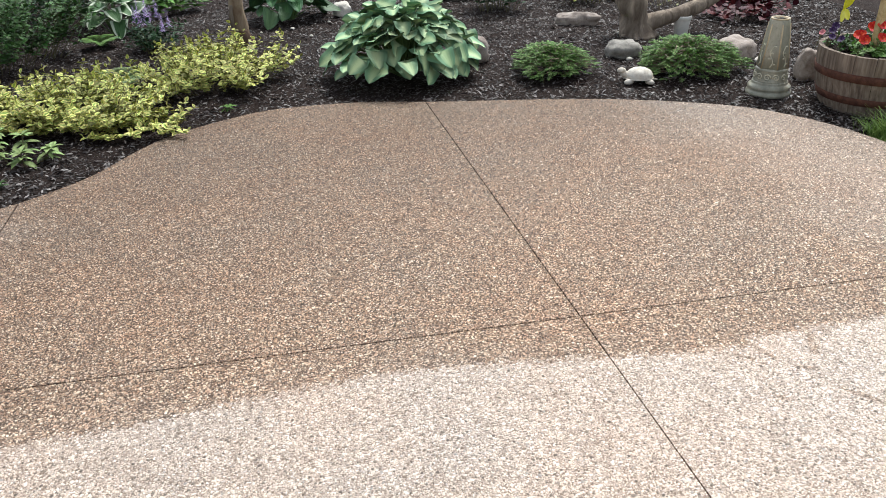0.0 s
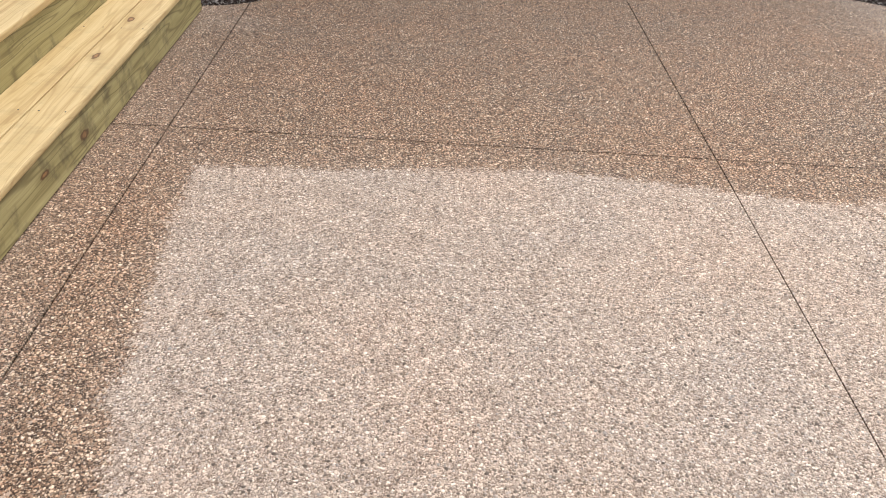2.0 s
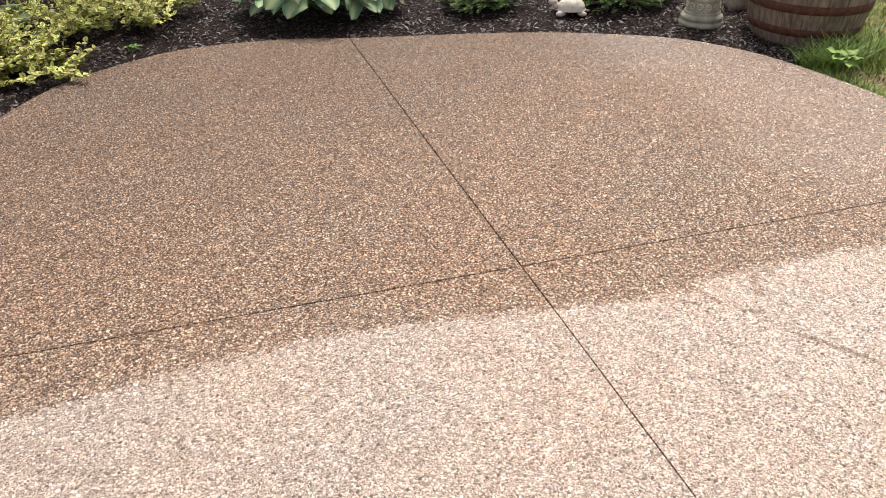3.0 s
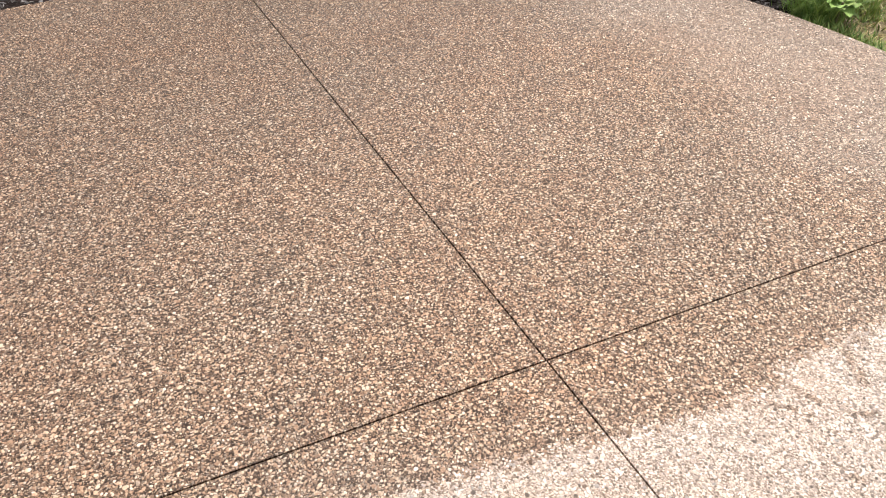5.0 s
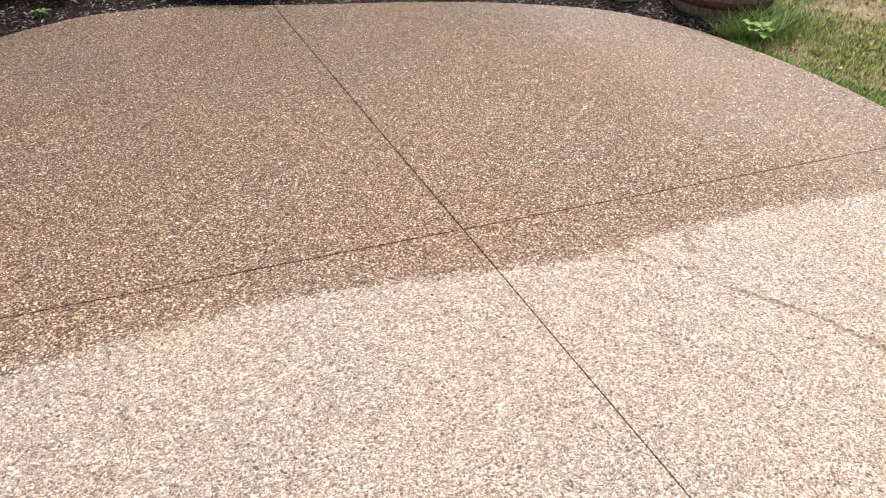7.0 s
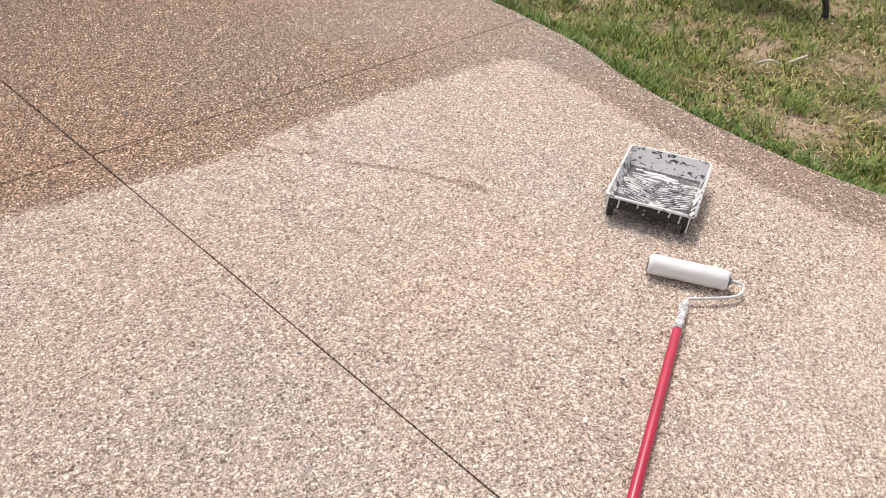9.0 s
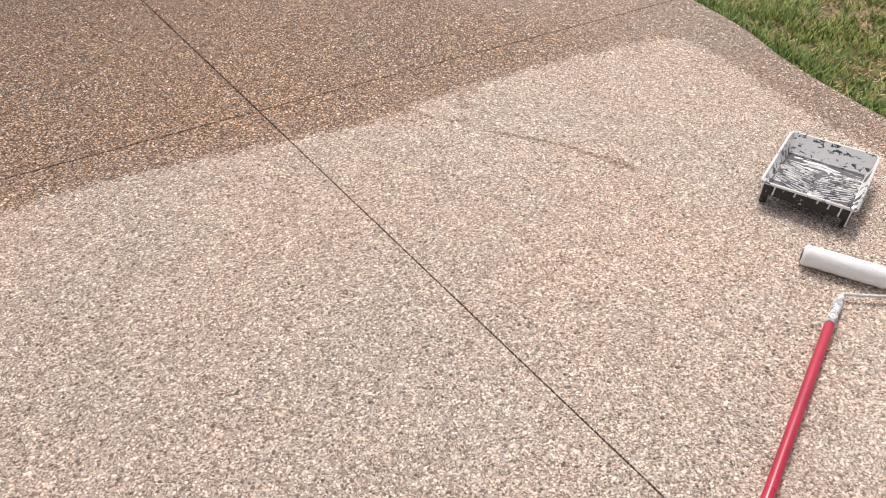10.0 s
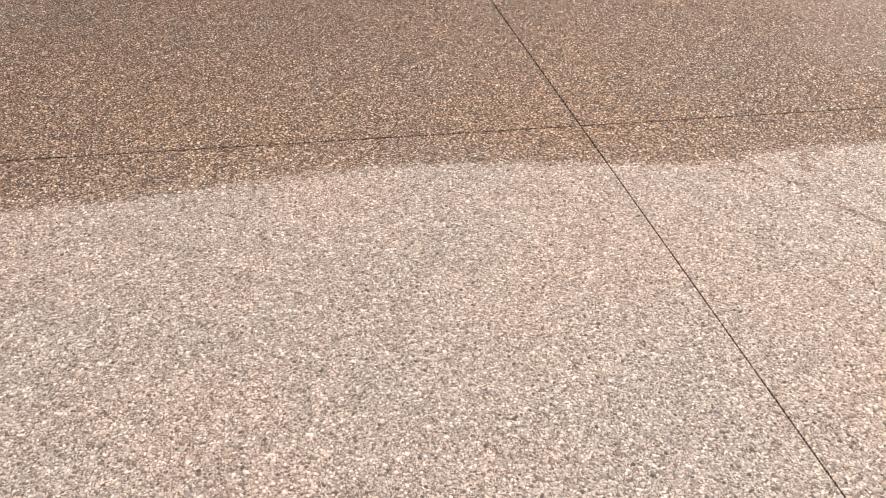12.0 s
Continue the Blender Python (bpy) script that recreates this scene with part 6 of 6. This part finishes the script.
def pedestal():
    root = empty("clay_pedestal", pose(3.095, 4.395, mulch_z(3.095, 4.395) - 0.006, 0, 0, 14), "tapered grey-green glazed clay pedestal with scroll relief", "pedestal")
    m, nt, p = material("grey_green_glaze", 0.32)
    co = coords(nt)
    n1 = noise_tex(nt, vmul(nt, co, (14, 14, 5)), 1.0, 4)
    n2 = noise_tex(nt, co, 60, 3)
    col = ramp(nt, n1, [(0.3, (0.20, 0.195, 0.15)), (0.5, (0.34, 0.325, 0.25)), (0.72, (0.50, 0.46, 0.35))])
    put(nt, p.inputs["Base Color"], mixc(nt, span(nt, n2, 0.5, 0.7, 0, 0.45), col, (0.19, 0.20, 0.15)))
    put(nt, p.inputs["Normal"], bump(nt, n2, 0.12, 0.002))
    tan = simple("tan_glaze", (0.50, 0.39, 0.24), 0.35, 0, 0.2, 40)
    part("foot", lathe([(0.118, 0.0), (0.126, 0.006), (0.128, 0.016), (0.122, 0.028), (0.114, 0.032), (0.118, 0.040), (0.121, 0.048), (0.117, 0.058), (0.106, 0.066), (0.100, 0.072), (0.101, 0.078), (0.098, 0.084)], 48), m, root, smooth=True)
    part("relief_band", lathe([(0.097, 0.083), (0.094, 0.088), (0.088, 0.140), (0.090, 0.146), (0.092, 0.152), (0.088, 0.158), (0.085, 0.161)], 48), m, root, smooth=True)

    def facets(a, z):
        k = (a % (math.pi / 3)) - math.pi / 6
        return (1 / math.cos(k)) * 0.965 if abs(k) < 0.45 else (1 / math.cos(0.45)) * 0.965

    part("column", lathe([(0.084, 0.160), (0.070, 0.27), (0.056, 0.39), (0.053, 0.425), (0.050, 0.432), (0.042, 0.434), (0.040, 0.428), (0.040, 0.34)], 60, facets), m, root, smooth=True)
    part("mouth", lathe([(0.049, 0.430), (0.054, 0.434), (0.050, 0.440), (0.043, 0.439), (0.041, 0.430)], 40), tan, root, "tan bare-clay mouth", smooth=True)
    for k in range(6):
        a = k * math.pi / 3
        part("ridge", tube([(0.0835 * math.cos(a) * 1.04, 0.0835 * math.sin(a) * 1.04, 0.163), (0.055 * math.cos(a) * 1.03, 0.055 * math.sin(a) * 1.03, 0.41)], 0.0048, 6), tan, root, "worn tan ridge", smooth=True)
    pale_glaze = simple("relief_glaze", (0.56, 0.52, 0.39), 0.35, 0, 0.25, 70)
    for k in range(12):
        a0 = k * math.pi / 6
        s = 1 if k % 2 else -1
        pts = []
        for t in np.linspace(0, 1, 20):
            q = t * 9
            rr = 0.020 * (1 - 0.85 * t)
            h = 0.114 + rr * math.sin(q)
            a = a0 + s * rr * math.cos(q) / 0.092
            r = 0.0955 - (h - 0.088) * 0.115
            pts.append((r * math.cos(a), r * math.sin(a), h))
        part("scroll", tube(pts, [0.0042 - 0.0018 * i / 20 for i in range(20)], 6), pale_glaze, root, smooth=True)
    for k in range(6):
        a0 = (k + 0.5) * math.pi / 3
        pts = []
        for t in np.linspace(0, 1, 14):
            h = 0.172 + 0.12 * t
            a = a0 + 0.16 * math.sin(t * 7)
            r = 0.0835 - (h - 0.16) * 0.127
            pts.append((r * 0.99 * math.cos(a), r * 0.99 * math.sin(a), h))
        part("vine_relief", tube(pts, [0.0034] * 14, 6), pale_glaze, root, smooth=True)
        for t in (0.15, 0.4, 0.65, 0.95):
            h = 0.172 + 0.12 * t
            a = a0 + 0.16 * math.sin(t * 7) + (0.17 if int(t * 20) % 2 else -0.17)
            r = 0.0835 - (h - 0.16) * 0.127
            part("leaf_relief", rock_mesh((0.008, 0.018, 0.012), t, 0.05, 1.0, 2), pale_glaze, root, smooth=True, m=pose(r * 0.985 * math.cos(a), r * 0.985 * math.sin(a), h, 0, 0, math.degrees(a)))
    return root


pedestal()


def barrel_planter():
    root = empty("barrel_planter", pose(3.52, 4.06, -0.02, 0, 0, 8), "weathered half-barrel planter with rusty hoops", "planter")
    m, nt, p = material("weathered_oak", 0.85, 0, 0.25)
    co = shifted(nt)
    n1 = noise_tex(nt, vmul(nt, co, (60, 60, 4)), 1.0, 4, 0.6)
    n2 = noise_tex(nt, co, 7, 3)
    col = ramp(nt, n1, [(0.3, (0.085, 0.062, 0.047)), (0.5, (0.20, 0.155, 0.12)), (0.7, (0.32, 0.26, 0.205))])
    col = mixc(nt, calc(nt, 'MULTIPLY', chance(nt), 0.4), col, (0.12, 0.095, 0.075))
    put(nt, p.inputs["Base Color"], mixc(nt, span(nt, n2, 0.5, 0.75, 0, 0.6), col, (0.075, 0.06, 0.05)))
    put(nt, p.inputs["Normal"], bump(nt, n1, 0.5, 0.003))
    n, H = 19, 0.335

    def rad(z):
        return 0.268 + 0.058 * math.sin(min(1.0, z / H) * 1.75) / math.sin(1.57) - 0.002

    rows = 7
    V, F = [], []
    half = math.pi / n - 0.004
    for i in range(rows):
        z = H * i / (rows - 1)
        for r in (rad(z), rad(z) - 0.024):
            for a in (-half, 0, half):
                V.append((r * math.cos(a), r * math.sin(a), z))
    for i in range(rows - 1):
        b, c = i * 6, (i + 1) * 6
        F += [(b, b + 1, c + 1, c), (b + 1, b + 2, c + 2, c + 1), (b + 4, b + 3, c + 3, c + 4), (b + 5, b + 4, c + 4, c + 5), (b + 3, b, c, c + 3), (b + 2, b + 5, c + 5, c + 2)]
    t = (rows - 1) * 6
    F += [(t, t + 1, t + 4, t + 3), (t + 1, t + 2, t + 5, t + 4), (1, 0, 3, 4), (2, 1, 4, 5)]
    first = link_mesh("stave", np.array(V), F, m, root)
    for k in range(1, n):
        again(first, root, pose(0, 0, rng.uniform(-0.003, 0.004), 0, 0, 360 * k / n))
    rust = stone_material("rusty_hoop", (0.055, 0.022, 0.015), (0.10, 0.042, 0.028), (0.16, 0.07, 0.045), 30)
    for z0, z1 in ((0.070, 0.112), (0.195, 0.240)):
        prof = [(rad(z0) + 0.001, z0), (rad(z0) + 0.0045, z0 + 0.001), (rad((z0 + z1) / 2) + 0.005, (z0 + z1) / 2), (rad(z1) + 0.0045, z1 - 0.001), (rad(z1) + 0.001, z1)]
        bm = lathe(prof, 72)
        bmesh.ops.delete(bm, geom=[f for f in bm.faces if len(f.verts) > 4], context='FACES')
        hoop = part("hoop", bm, rust, root, "rusty brown iron hoop", smooth=True)
        for a in (205, 212):
            part("rivet", lathe([(0.006, 0), (0.005, 0.003), (0.002, 0.0045)], 10), rust, hoop,
                 m=pose((rad(z0) + 0.007) * math.cos(radians(a)), (rad(z0) + 0.007) * math.sin(radians(a)), (z0 + z1) / 2, 0, 90, a))
    part("soil", lathe([(0.29, H - 0.045), (0.15, H - 0.03), (0.02, H - 0.025)], 40), MULCH, root, "dark potting soil", smooth=True)
    return root


barrel_planter()
BX, BY, BZ = 3.52, 4.06, 0.285


def at_barrel(x, y):
    return BZ


def petal_flower(name, spots, mat, petals, size, label, cup=0.35, cat="flower", grp="barrel flowers"):
    shape = leaf_shape(3, lambda v: 0.55 * math.sin(math.pi * (0.08 + 0.80 * v)) ** 0.8, 0.15, -0.1, 1, 0.2)
    for x, y, z, tx, ty in spots:
        root = empty(name, pose(x, y, z), label, cat, grp)
        ax = Vector((tx, ty, 1)).normalized()
        e1 = ax.orthogonal().normalized()
        e2 = ax.cross(e1)
        P, D, U, S = [], [], [], []
        for k in range(petals):
            a = 2 * math.pi * k / petals
            d = e1 * math.cos(a) + e2 * math.sin(a) + ax * cup
            P.append((0, 0, 0))
            D.append(tuple(d))
            U.append(tuple(ax))
            S.append(size * rng.uniform(0.85, 1.1))
        V, F, UV = spread(shape, P, D, U, S)
        link_mesh("petals", V, F, mat, root, UV=UV, smooth=True)
        part("stem", tube([(0, 0, 0), (-0.01, 0.01, -0.05), (-0.015, 0.015, BZ - z - 0.01)], [0.003, 0.002, 0.002], 5), STEM, root)


RED_P = leaf_material("red_petal", (0.52, 0.012, 0.02), (0.42, 0.006, 0.012), (0.3, 0.9), 0.2)
PURPLE_P = leaf_material("purple_petal", (0.05, 0.018, 0.09), (0.02, 0.008, 0.04), (0.3, 0.9), 0.3)
PINK_P = leaf_material("pink_petal", (0.62, 0.28, 0.30), (0.50, 0.16, 0.2), (0.3, 0.9), 0.2)
YELLOW_P = leaf_material("yellow_petal", (0.75, 0.52, 0.03), (0.7, 0.4, 0.02), (0.3, 0.9), 0.2)
petal_flower("petunia", [(3.456, 4.094, 0.41, -0.5, -0.9), (3.315, 3.975, 0.375, -0.6, -1.0), (3.385, 3.935, 0.39, -0.2, -1.0), (3.32, 4.02, 0.395, -0.7, -0.6), (3.46, 4.03, 0.43, -0.3, -0.7), (3.49, 3.93, 0.40, 0, -0.8)], RED_P, 6, 0.033, "bright red petunia flower")
petal_flower("pansy", [(3.275, 4.18, 0.39, -0.6, -0.9), (3.25, 4.14, 0.365, -0.5, -0.6), (3.27, 4.09, 0.36, -0.8, -0.3), (3.33, 4.23, 0.40, -0.4, -1.0)], PURPLE_P, 5, 0.023, "dark purple pansy flower")
petal_flower("pansy", [(3.29, 4.275, 0.36, -0.9, -0.6)], PINK_P, 5, 0.020, "pale pink pansy flower")
petal_flower("marigold", [(3.62, 3.98, 0.40, 0, -0.6)], YELLOW_P, 9, 0.022, "small yellow marigold flower in the barrel")
bush("petunia_leaves", 3.435, 4.00, 60, 0.14, 0.085, BRIGHT, "leafy green bedding plants filling the barrel", "flower", size=(0.025, 0.042), pairs=3, floor=at_barrel)
bush("petunia_leaves", 3.64, 4.06, 70, 0.15, 0.09, GREEN, "leafy green bedding plants filling the barrel", "flower", size=(0.025, 0.045), pairs=3, floor=at_barrel)
bush("petunia_leaves", 3.36, 4.17, 40, 0.10, 0.075, GREEN, "leafy green bedding plants filling the barrel", "flower", size=(0.022, 0.036), pairs=3, floor=at_barrel)

# butterfly stake
YELLOW_METAL = simple("yellow_enamel", (0.72, 0.66, 0.02), 0.3, 0, 0.12, 30, 0.04)
fly = empty("butterfly_stake", pose(3.41, 4.29, 0.285, 0, 0, 25), "yellow enamel butterfly ornament on a thin stake", "garden ornament")
part("stake", tube([(0, 0, 0), (0.002, 0, 0.12), (0, 0, 0.21)], 0.0022, 6), STEM, fly)
part("body", lathe([(0.001, 0), (0.004, 0.01), (0.0045, 0.04), (0.002, 0.055)], 10), YELLOW_METAL, fly, smooth=True, m=pose(0, 0, 0.17))
for s in (-1, 1):
    for z, w, tilt in ((0.20, 0.10, 35), (0.19, 0.075, 130)):
        wing = leaf_shape(5, lambda v: 0.36 * math.sin(math.pi * (0.06 + 0.88 * v)) ** 0.7, 0.1, 0.05, 2)
        c, d = math.cos(radians(tilt)), math.sin(radians(tilt))
        V, F, UV = spread(wing, [(0, 0, z)], [(s * d * 0.75, -0.25, c)], [(0, -1, 0.2)], [w])
        o = link_mesh("wing", V, F, YELLOW_METAL, fly, UV=UV, smooth=True)
stake = part("wooden_stake", box(0.034, 0.034, 0.62, 0.003, (0, 0, 0.31)), PINE, m=pose(3.455, 4.055, 0.27, 0, 1, 10))
tagged(stake, "square pale wooden stake standing in the barrel", "stake")

# pots
CREAM = simple("cream_ceramic", (0.72, 0.69, 0.63), 0.35, 0, 0.08, 30, 0.04)


def pot(name, x, y, z, r, h, mat, label, m=None):
    root = empty(name, m or pose(x, y, z), label, "flower pot")
    part("body", lathe([(r * 0.70, 0), (r * 0.74, h * 0.03), (r * 0.92, h * 0.75), (r * 0.94, h * 0.78), (r, h * 0.8), (r * 1.01, h * 0.97), (r * 0.98, h), (r * 0.88, h * 0.98), (r * 0.86, h * 0.8)], 40), mat, root, smooth=True)
    part("soil", lathe([(r * 0.86, h * 0.82), (r * 0.02, h * 0.86)], 30), MULCH, root, "dark soil")
    return root


pot("flower_pot", 3.385, 5.98, mulch_z(3.385, 5.98) - 0.01, 0.068, 0.15, CREAM, "small cream flower pot standing on the mulch")
pot("flower_pot", -1.55, 3.605, 0.359, 0.082, 0.108, CREAM, "white ceramic flower pot with dark soil on the deck step")
bush("potted_plant", -1.55, 3.605, 16, 0.06, 0.14, GREEN, "green leafy plant growing in the white pot", "potted plant", leaf=LEAF_LONG, size=(0.06, 0.09), pairs=2, floor=lambda x, y: 0.448)
TERRA = simple("terracotta", (0.46, 0.25, 0.16), 0.8, 0, 0.2, 30)
saucer = part("pot_saucer", lathe([(0.05, 0), (0.065, 0.004), (0.075, 0.02), (0.071, 0.02), (0.06, 0.008), (0.01, 0.007)], 36), TERRA, smooth=True, m=pose(-1.72, 3.54, 0.3595))
tagged(saucer, "terracotta saucer lying on the deck step", "saucer")

# ---- lawn things ----
def weed(x, y):
    root = empty("broadleaf_weed", pose(x, y, GROUND_Z), "pale green broad-leaved weed at the patio edge", "weed")
    V, F, UV = leaf_shape(8, lambda v: heart(v) * 1.15, 0.2, 0.25, 2, 0.25)
    ob = link_mesh("leaf", V, F, leaf_material("weed_leaf", (0.20, 0.32, 0.07), (0.26, 0.38, 0.10), (0.3, 0.9), 0.2, 0.5, True, 0.3), root, UV=UV, smooth=True)
    me = ob.data
    bpy.data.objects.remove(ob)
    for k in range(11):
        a = k * 2.4
        q = k / 11
        d = Vector((math.cos(a), math.sin(a), 0.7 - 0.9 * q)).normalized()
        side = d.cross(Vector((0, 0, 1))).normalized()
        up = side.cross(d)
        p = Vector((0.02 * math.cos(a), 0.02 * math.sin(a), 0.07 + 0.03 * (1 - q)))
        leaf = new("leaf", me)
        leaf.parent = root
        leaf.matrix_basis = Matrix(((side.x, d.x, up.x, p.x), (side.y, d.y, up.y, p.y), (side.z, d.z, up.z, p.z), (0, 0, 0, 1))) @ Matrix.Scale(rng.uniform(0.045, 0.08), 4)
    part("stem", tube([(0, 0, 0), (0, 0, 0.1)], 0.005, 6), STEM, root)


weed(3.30, 3.50)


def tuft(x, y, n, h, spreadr):
    shape = leaf_shape(4, lambda v: 0.022 * (1 - v * 0.92), 0.3, 0.45)
    P = [(x + rng.normal(0, spreadr), y + rng.normal(0, spreadr), GROUND_Z) for _ in range(n)]
    A = rng.uniform(0, 6.28, n)
    T = rng.uniform(0.15, 0.8, n)
    V, F, UV = spread(shape, P, np.stack([np.cos(A) * T, np.sin(A) * T, np.ones(n)], 1), np.stack([-np.cos(A), -np.sin(A), 0.4 * np.ones(n)], 1), rng.uniform(h * 0.6, h * 1.2, n))
    return link_mesh("grass_tuft", V, F, TUFT, UV=UV)


TUFT = blade_material("tuft_green", [(0.0, (0.10, 0.20, 0.03)), (0.5, (0.20, 0.33, 0.06)), (1.0, (0.34, 0.44, 0.12))])
for tx, ty, n, h, s in ((3.33, 3.60, 260, 0.16, 0.055), (3.23, 3.66, 120, 0.11, 0.03), (3.48, 3.66, 200, 0.17, 0.07), (3.75, 3.75, 220, 0.15, 0.10), (3.42, 2.0, 130, 0.09, 0.05), (3.05, 1.13, 90, 0.07, 0.03),
                        (3.30, 1.12, 110, 0.08, 0.04), (3.55, 2.42, 70, 0.08, 0.03), (3.02, 0.75, 90, 0.08, 0.04), (3.15, 1.62, 120, 0.08, 0.05), (3.55, 0.95, 90, 0.08, 0.05), (3.9, 4.3, 240, 0.16, 0.15)):
    tagged(tuft(tx, ty, n, h, s), "longer tuft of fresh green grass", "grass", kind="stuff")

clover = leaf_shape(2, lambda v: 0.5 * math.sin(math.pi * (0.1 + 0.8 * v)), 0.1, 0.1)
P, D, U, S = [], [], [], []
for k in range(36):
    x, y = rng.uniform(3.3, 5.3), rng.uniform(0.9, 4.4)
    for j in range(7):
        a = j * 0.9
        P.append((x, y, GROUND_Z + 0.04))
        D.append((math.cos(a), math.sin(a), 0.8))
        U.append((0, 0, 1))
        S.append(rng.uniform(0.006, 0.010))
V, F, UV = spread(clover, P, D, U, S)
tagged(link_mesh("clover_blooms", V, F, simple("clover_white", (0.74, 0.74, 0.66), 0.7), UV=UV), "small white clover blooms in the lawn", "clover", kind="stuff")

BONE = simple("bleached_wood", (0.68, 0.62, 0.50), 0.7)
for pts in ([(3.51, 1.395, 0.0), (3.56, 1.355, 0.012), (3.585, 1.315, 0.004)], [(3.63, 1.30, 0.0), (3.67, 1.28, 0.014), (3.73, 1.27, 0.018)]):
    tagged(part("twig", knotty(pts, [0.004, 0.0065, 0.0035], 8, 0.5), BONE, smooth=True), "bleached pale twig lying in the lawn", "twig", "lawn twigs")
dead, deadF, deadUV = leaf_shape(5, lambda v: 0.26 * math.sin(math.pi * (0.05 + 0.9 * v)) ** 0.7, 0.4, 0.15, 2, 0.3)
tagged(link_mesh("dry_leaf", dead * 0.085 + np.array((3.54, 2.34, 0.012)), deadF, simple("dry_leaf_tan", (0.66, 0.50, 0.22), 0.7), UV=deadUV, smooth=True), "dry pale yellow leaf lying in the lawn", "leaf")


def patio_chair():
    c = Vector((4.435, 1.955, 0))
    root = empty("patio_chair", pose(c.x, c.y, GROUND_Z), "dark brown metal patio chair with splayed legs on the lawn", "chair")
    brown = simple("brown_metal", (0.045, 0.035, 0.03), 0.45, 0.2, 0.25, 40)
    feet = [(-0.315, 0.235), (-0.015, -0.485), (0.305, -0.225), (0.095, 0.415)]
    for fx, fy in feet:
        pts = curve_points([(fx, fy, 0.0), (fx * 0.98, fy * 0.98, 0.06), (fx * 0.82, fy * 0.82, 0.20), (fx * 0.60, fy * 0.60, 0.44)], 5)
        part("leg", tube(pts, 0.015, 10), brown, root, smooth=True)
        part("foot_cap", lathe([(0.018, 0), (0.018, 0.022), (0.015, 0.026)], 14), simple("black_rubber", (0.02, 0.02, 0.02), 0.7), root, m=pose(fx, fy, 0))
    ring = [(fx * 0.60, fy * 0.60, 0.44) for fx, fy in feet]
    for a, b in zip(ring, ring[1:] + ring[:1]):
        part("seat_rail", tube([a, b], 0.014, 10), brown, root, smooth=True)
    bm = bmesh.new()
    f = bm.faces.new([bm.verts.new((x * 0.97, y * 0.97, 0.448)) for x, y, z in ring])
    bmesh.ops.solidify(bm, geom=[f], thickness=0.006)
    part("seat", bm, simple("brown_sling", (0.07, 0.055, 0.045), 0.8), root, "woven brown sling seat")
    a, b = Vector(ring[2]), Vector(ring[3])
    for p in (a, b):
        part("back_post", tube([tuple(p), (p.x * 1.25, p.y * 1.25, 0.62), (p.x * 1.5, p.y * 1.5, 0.88)], 0.014, 10), brown, root, smooth=True)
    part("back_rail", tube([(a.x * 1.5, a.y * 1.5, 0.88), (b.x * 1.5, b.y * 1.5, 0.88)], 0.014, 10), brown, root, smooth=True)
    bm = bmesh.new()
    f = bm.faces.new([bm.verts.new(q) for q in ((a.x * 1.06, a.y * 1.06, 0.46), (b.x * 1.06, b.y * 1.06, 0.46), (b.x * 1.48, b.y * 1.48, 0.86), (a.x * 1.48, a.y * 1.48, 0.86))])
    bmesh.ops.solidify(bm, geom=[f], thickness=0.006)
    part("backrest", bm, simple("brown_sling_back", (0.07, 0.055, 0.045), 0.8), root, "woven brown sling backrest")


patio_chair()
pole = part("garden_pole", tube([(0, 0, 0), (0.01, 0, 0.6), (0.0, 0, 1.3)], 0.016, 10), simple("black_iron", (0.02, 0.02, 0.02), 0.5, 0.3), smooth=True, m=pose(4.27, 4.07, GROUND_Z))
tagged(pole, "thin black iron garden pole standing in the lawn", "pole")
pole = part("garden_pole", tube([(0, 0, 0), (0.0, 0, 0.5), (0.01, 0, 1.0)], 0.011, 10), simple("galvanised", (0.5, 0.5, 0.5), 0.4, 0.7), smooth=True, m=pose(5.16, 3.28, GROUND_Z))
tagged(pole, "thin grey galvanised pole standing in the lawn", "pole")
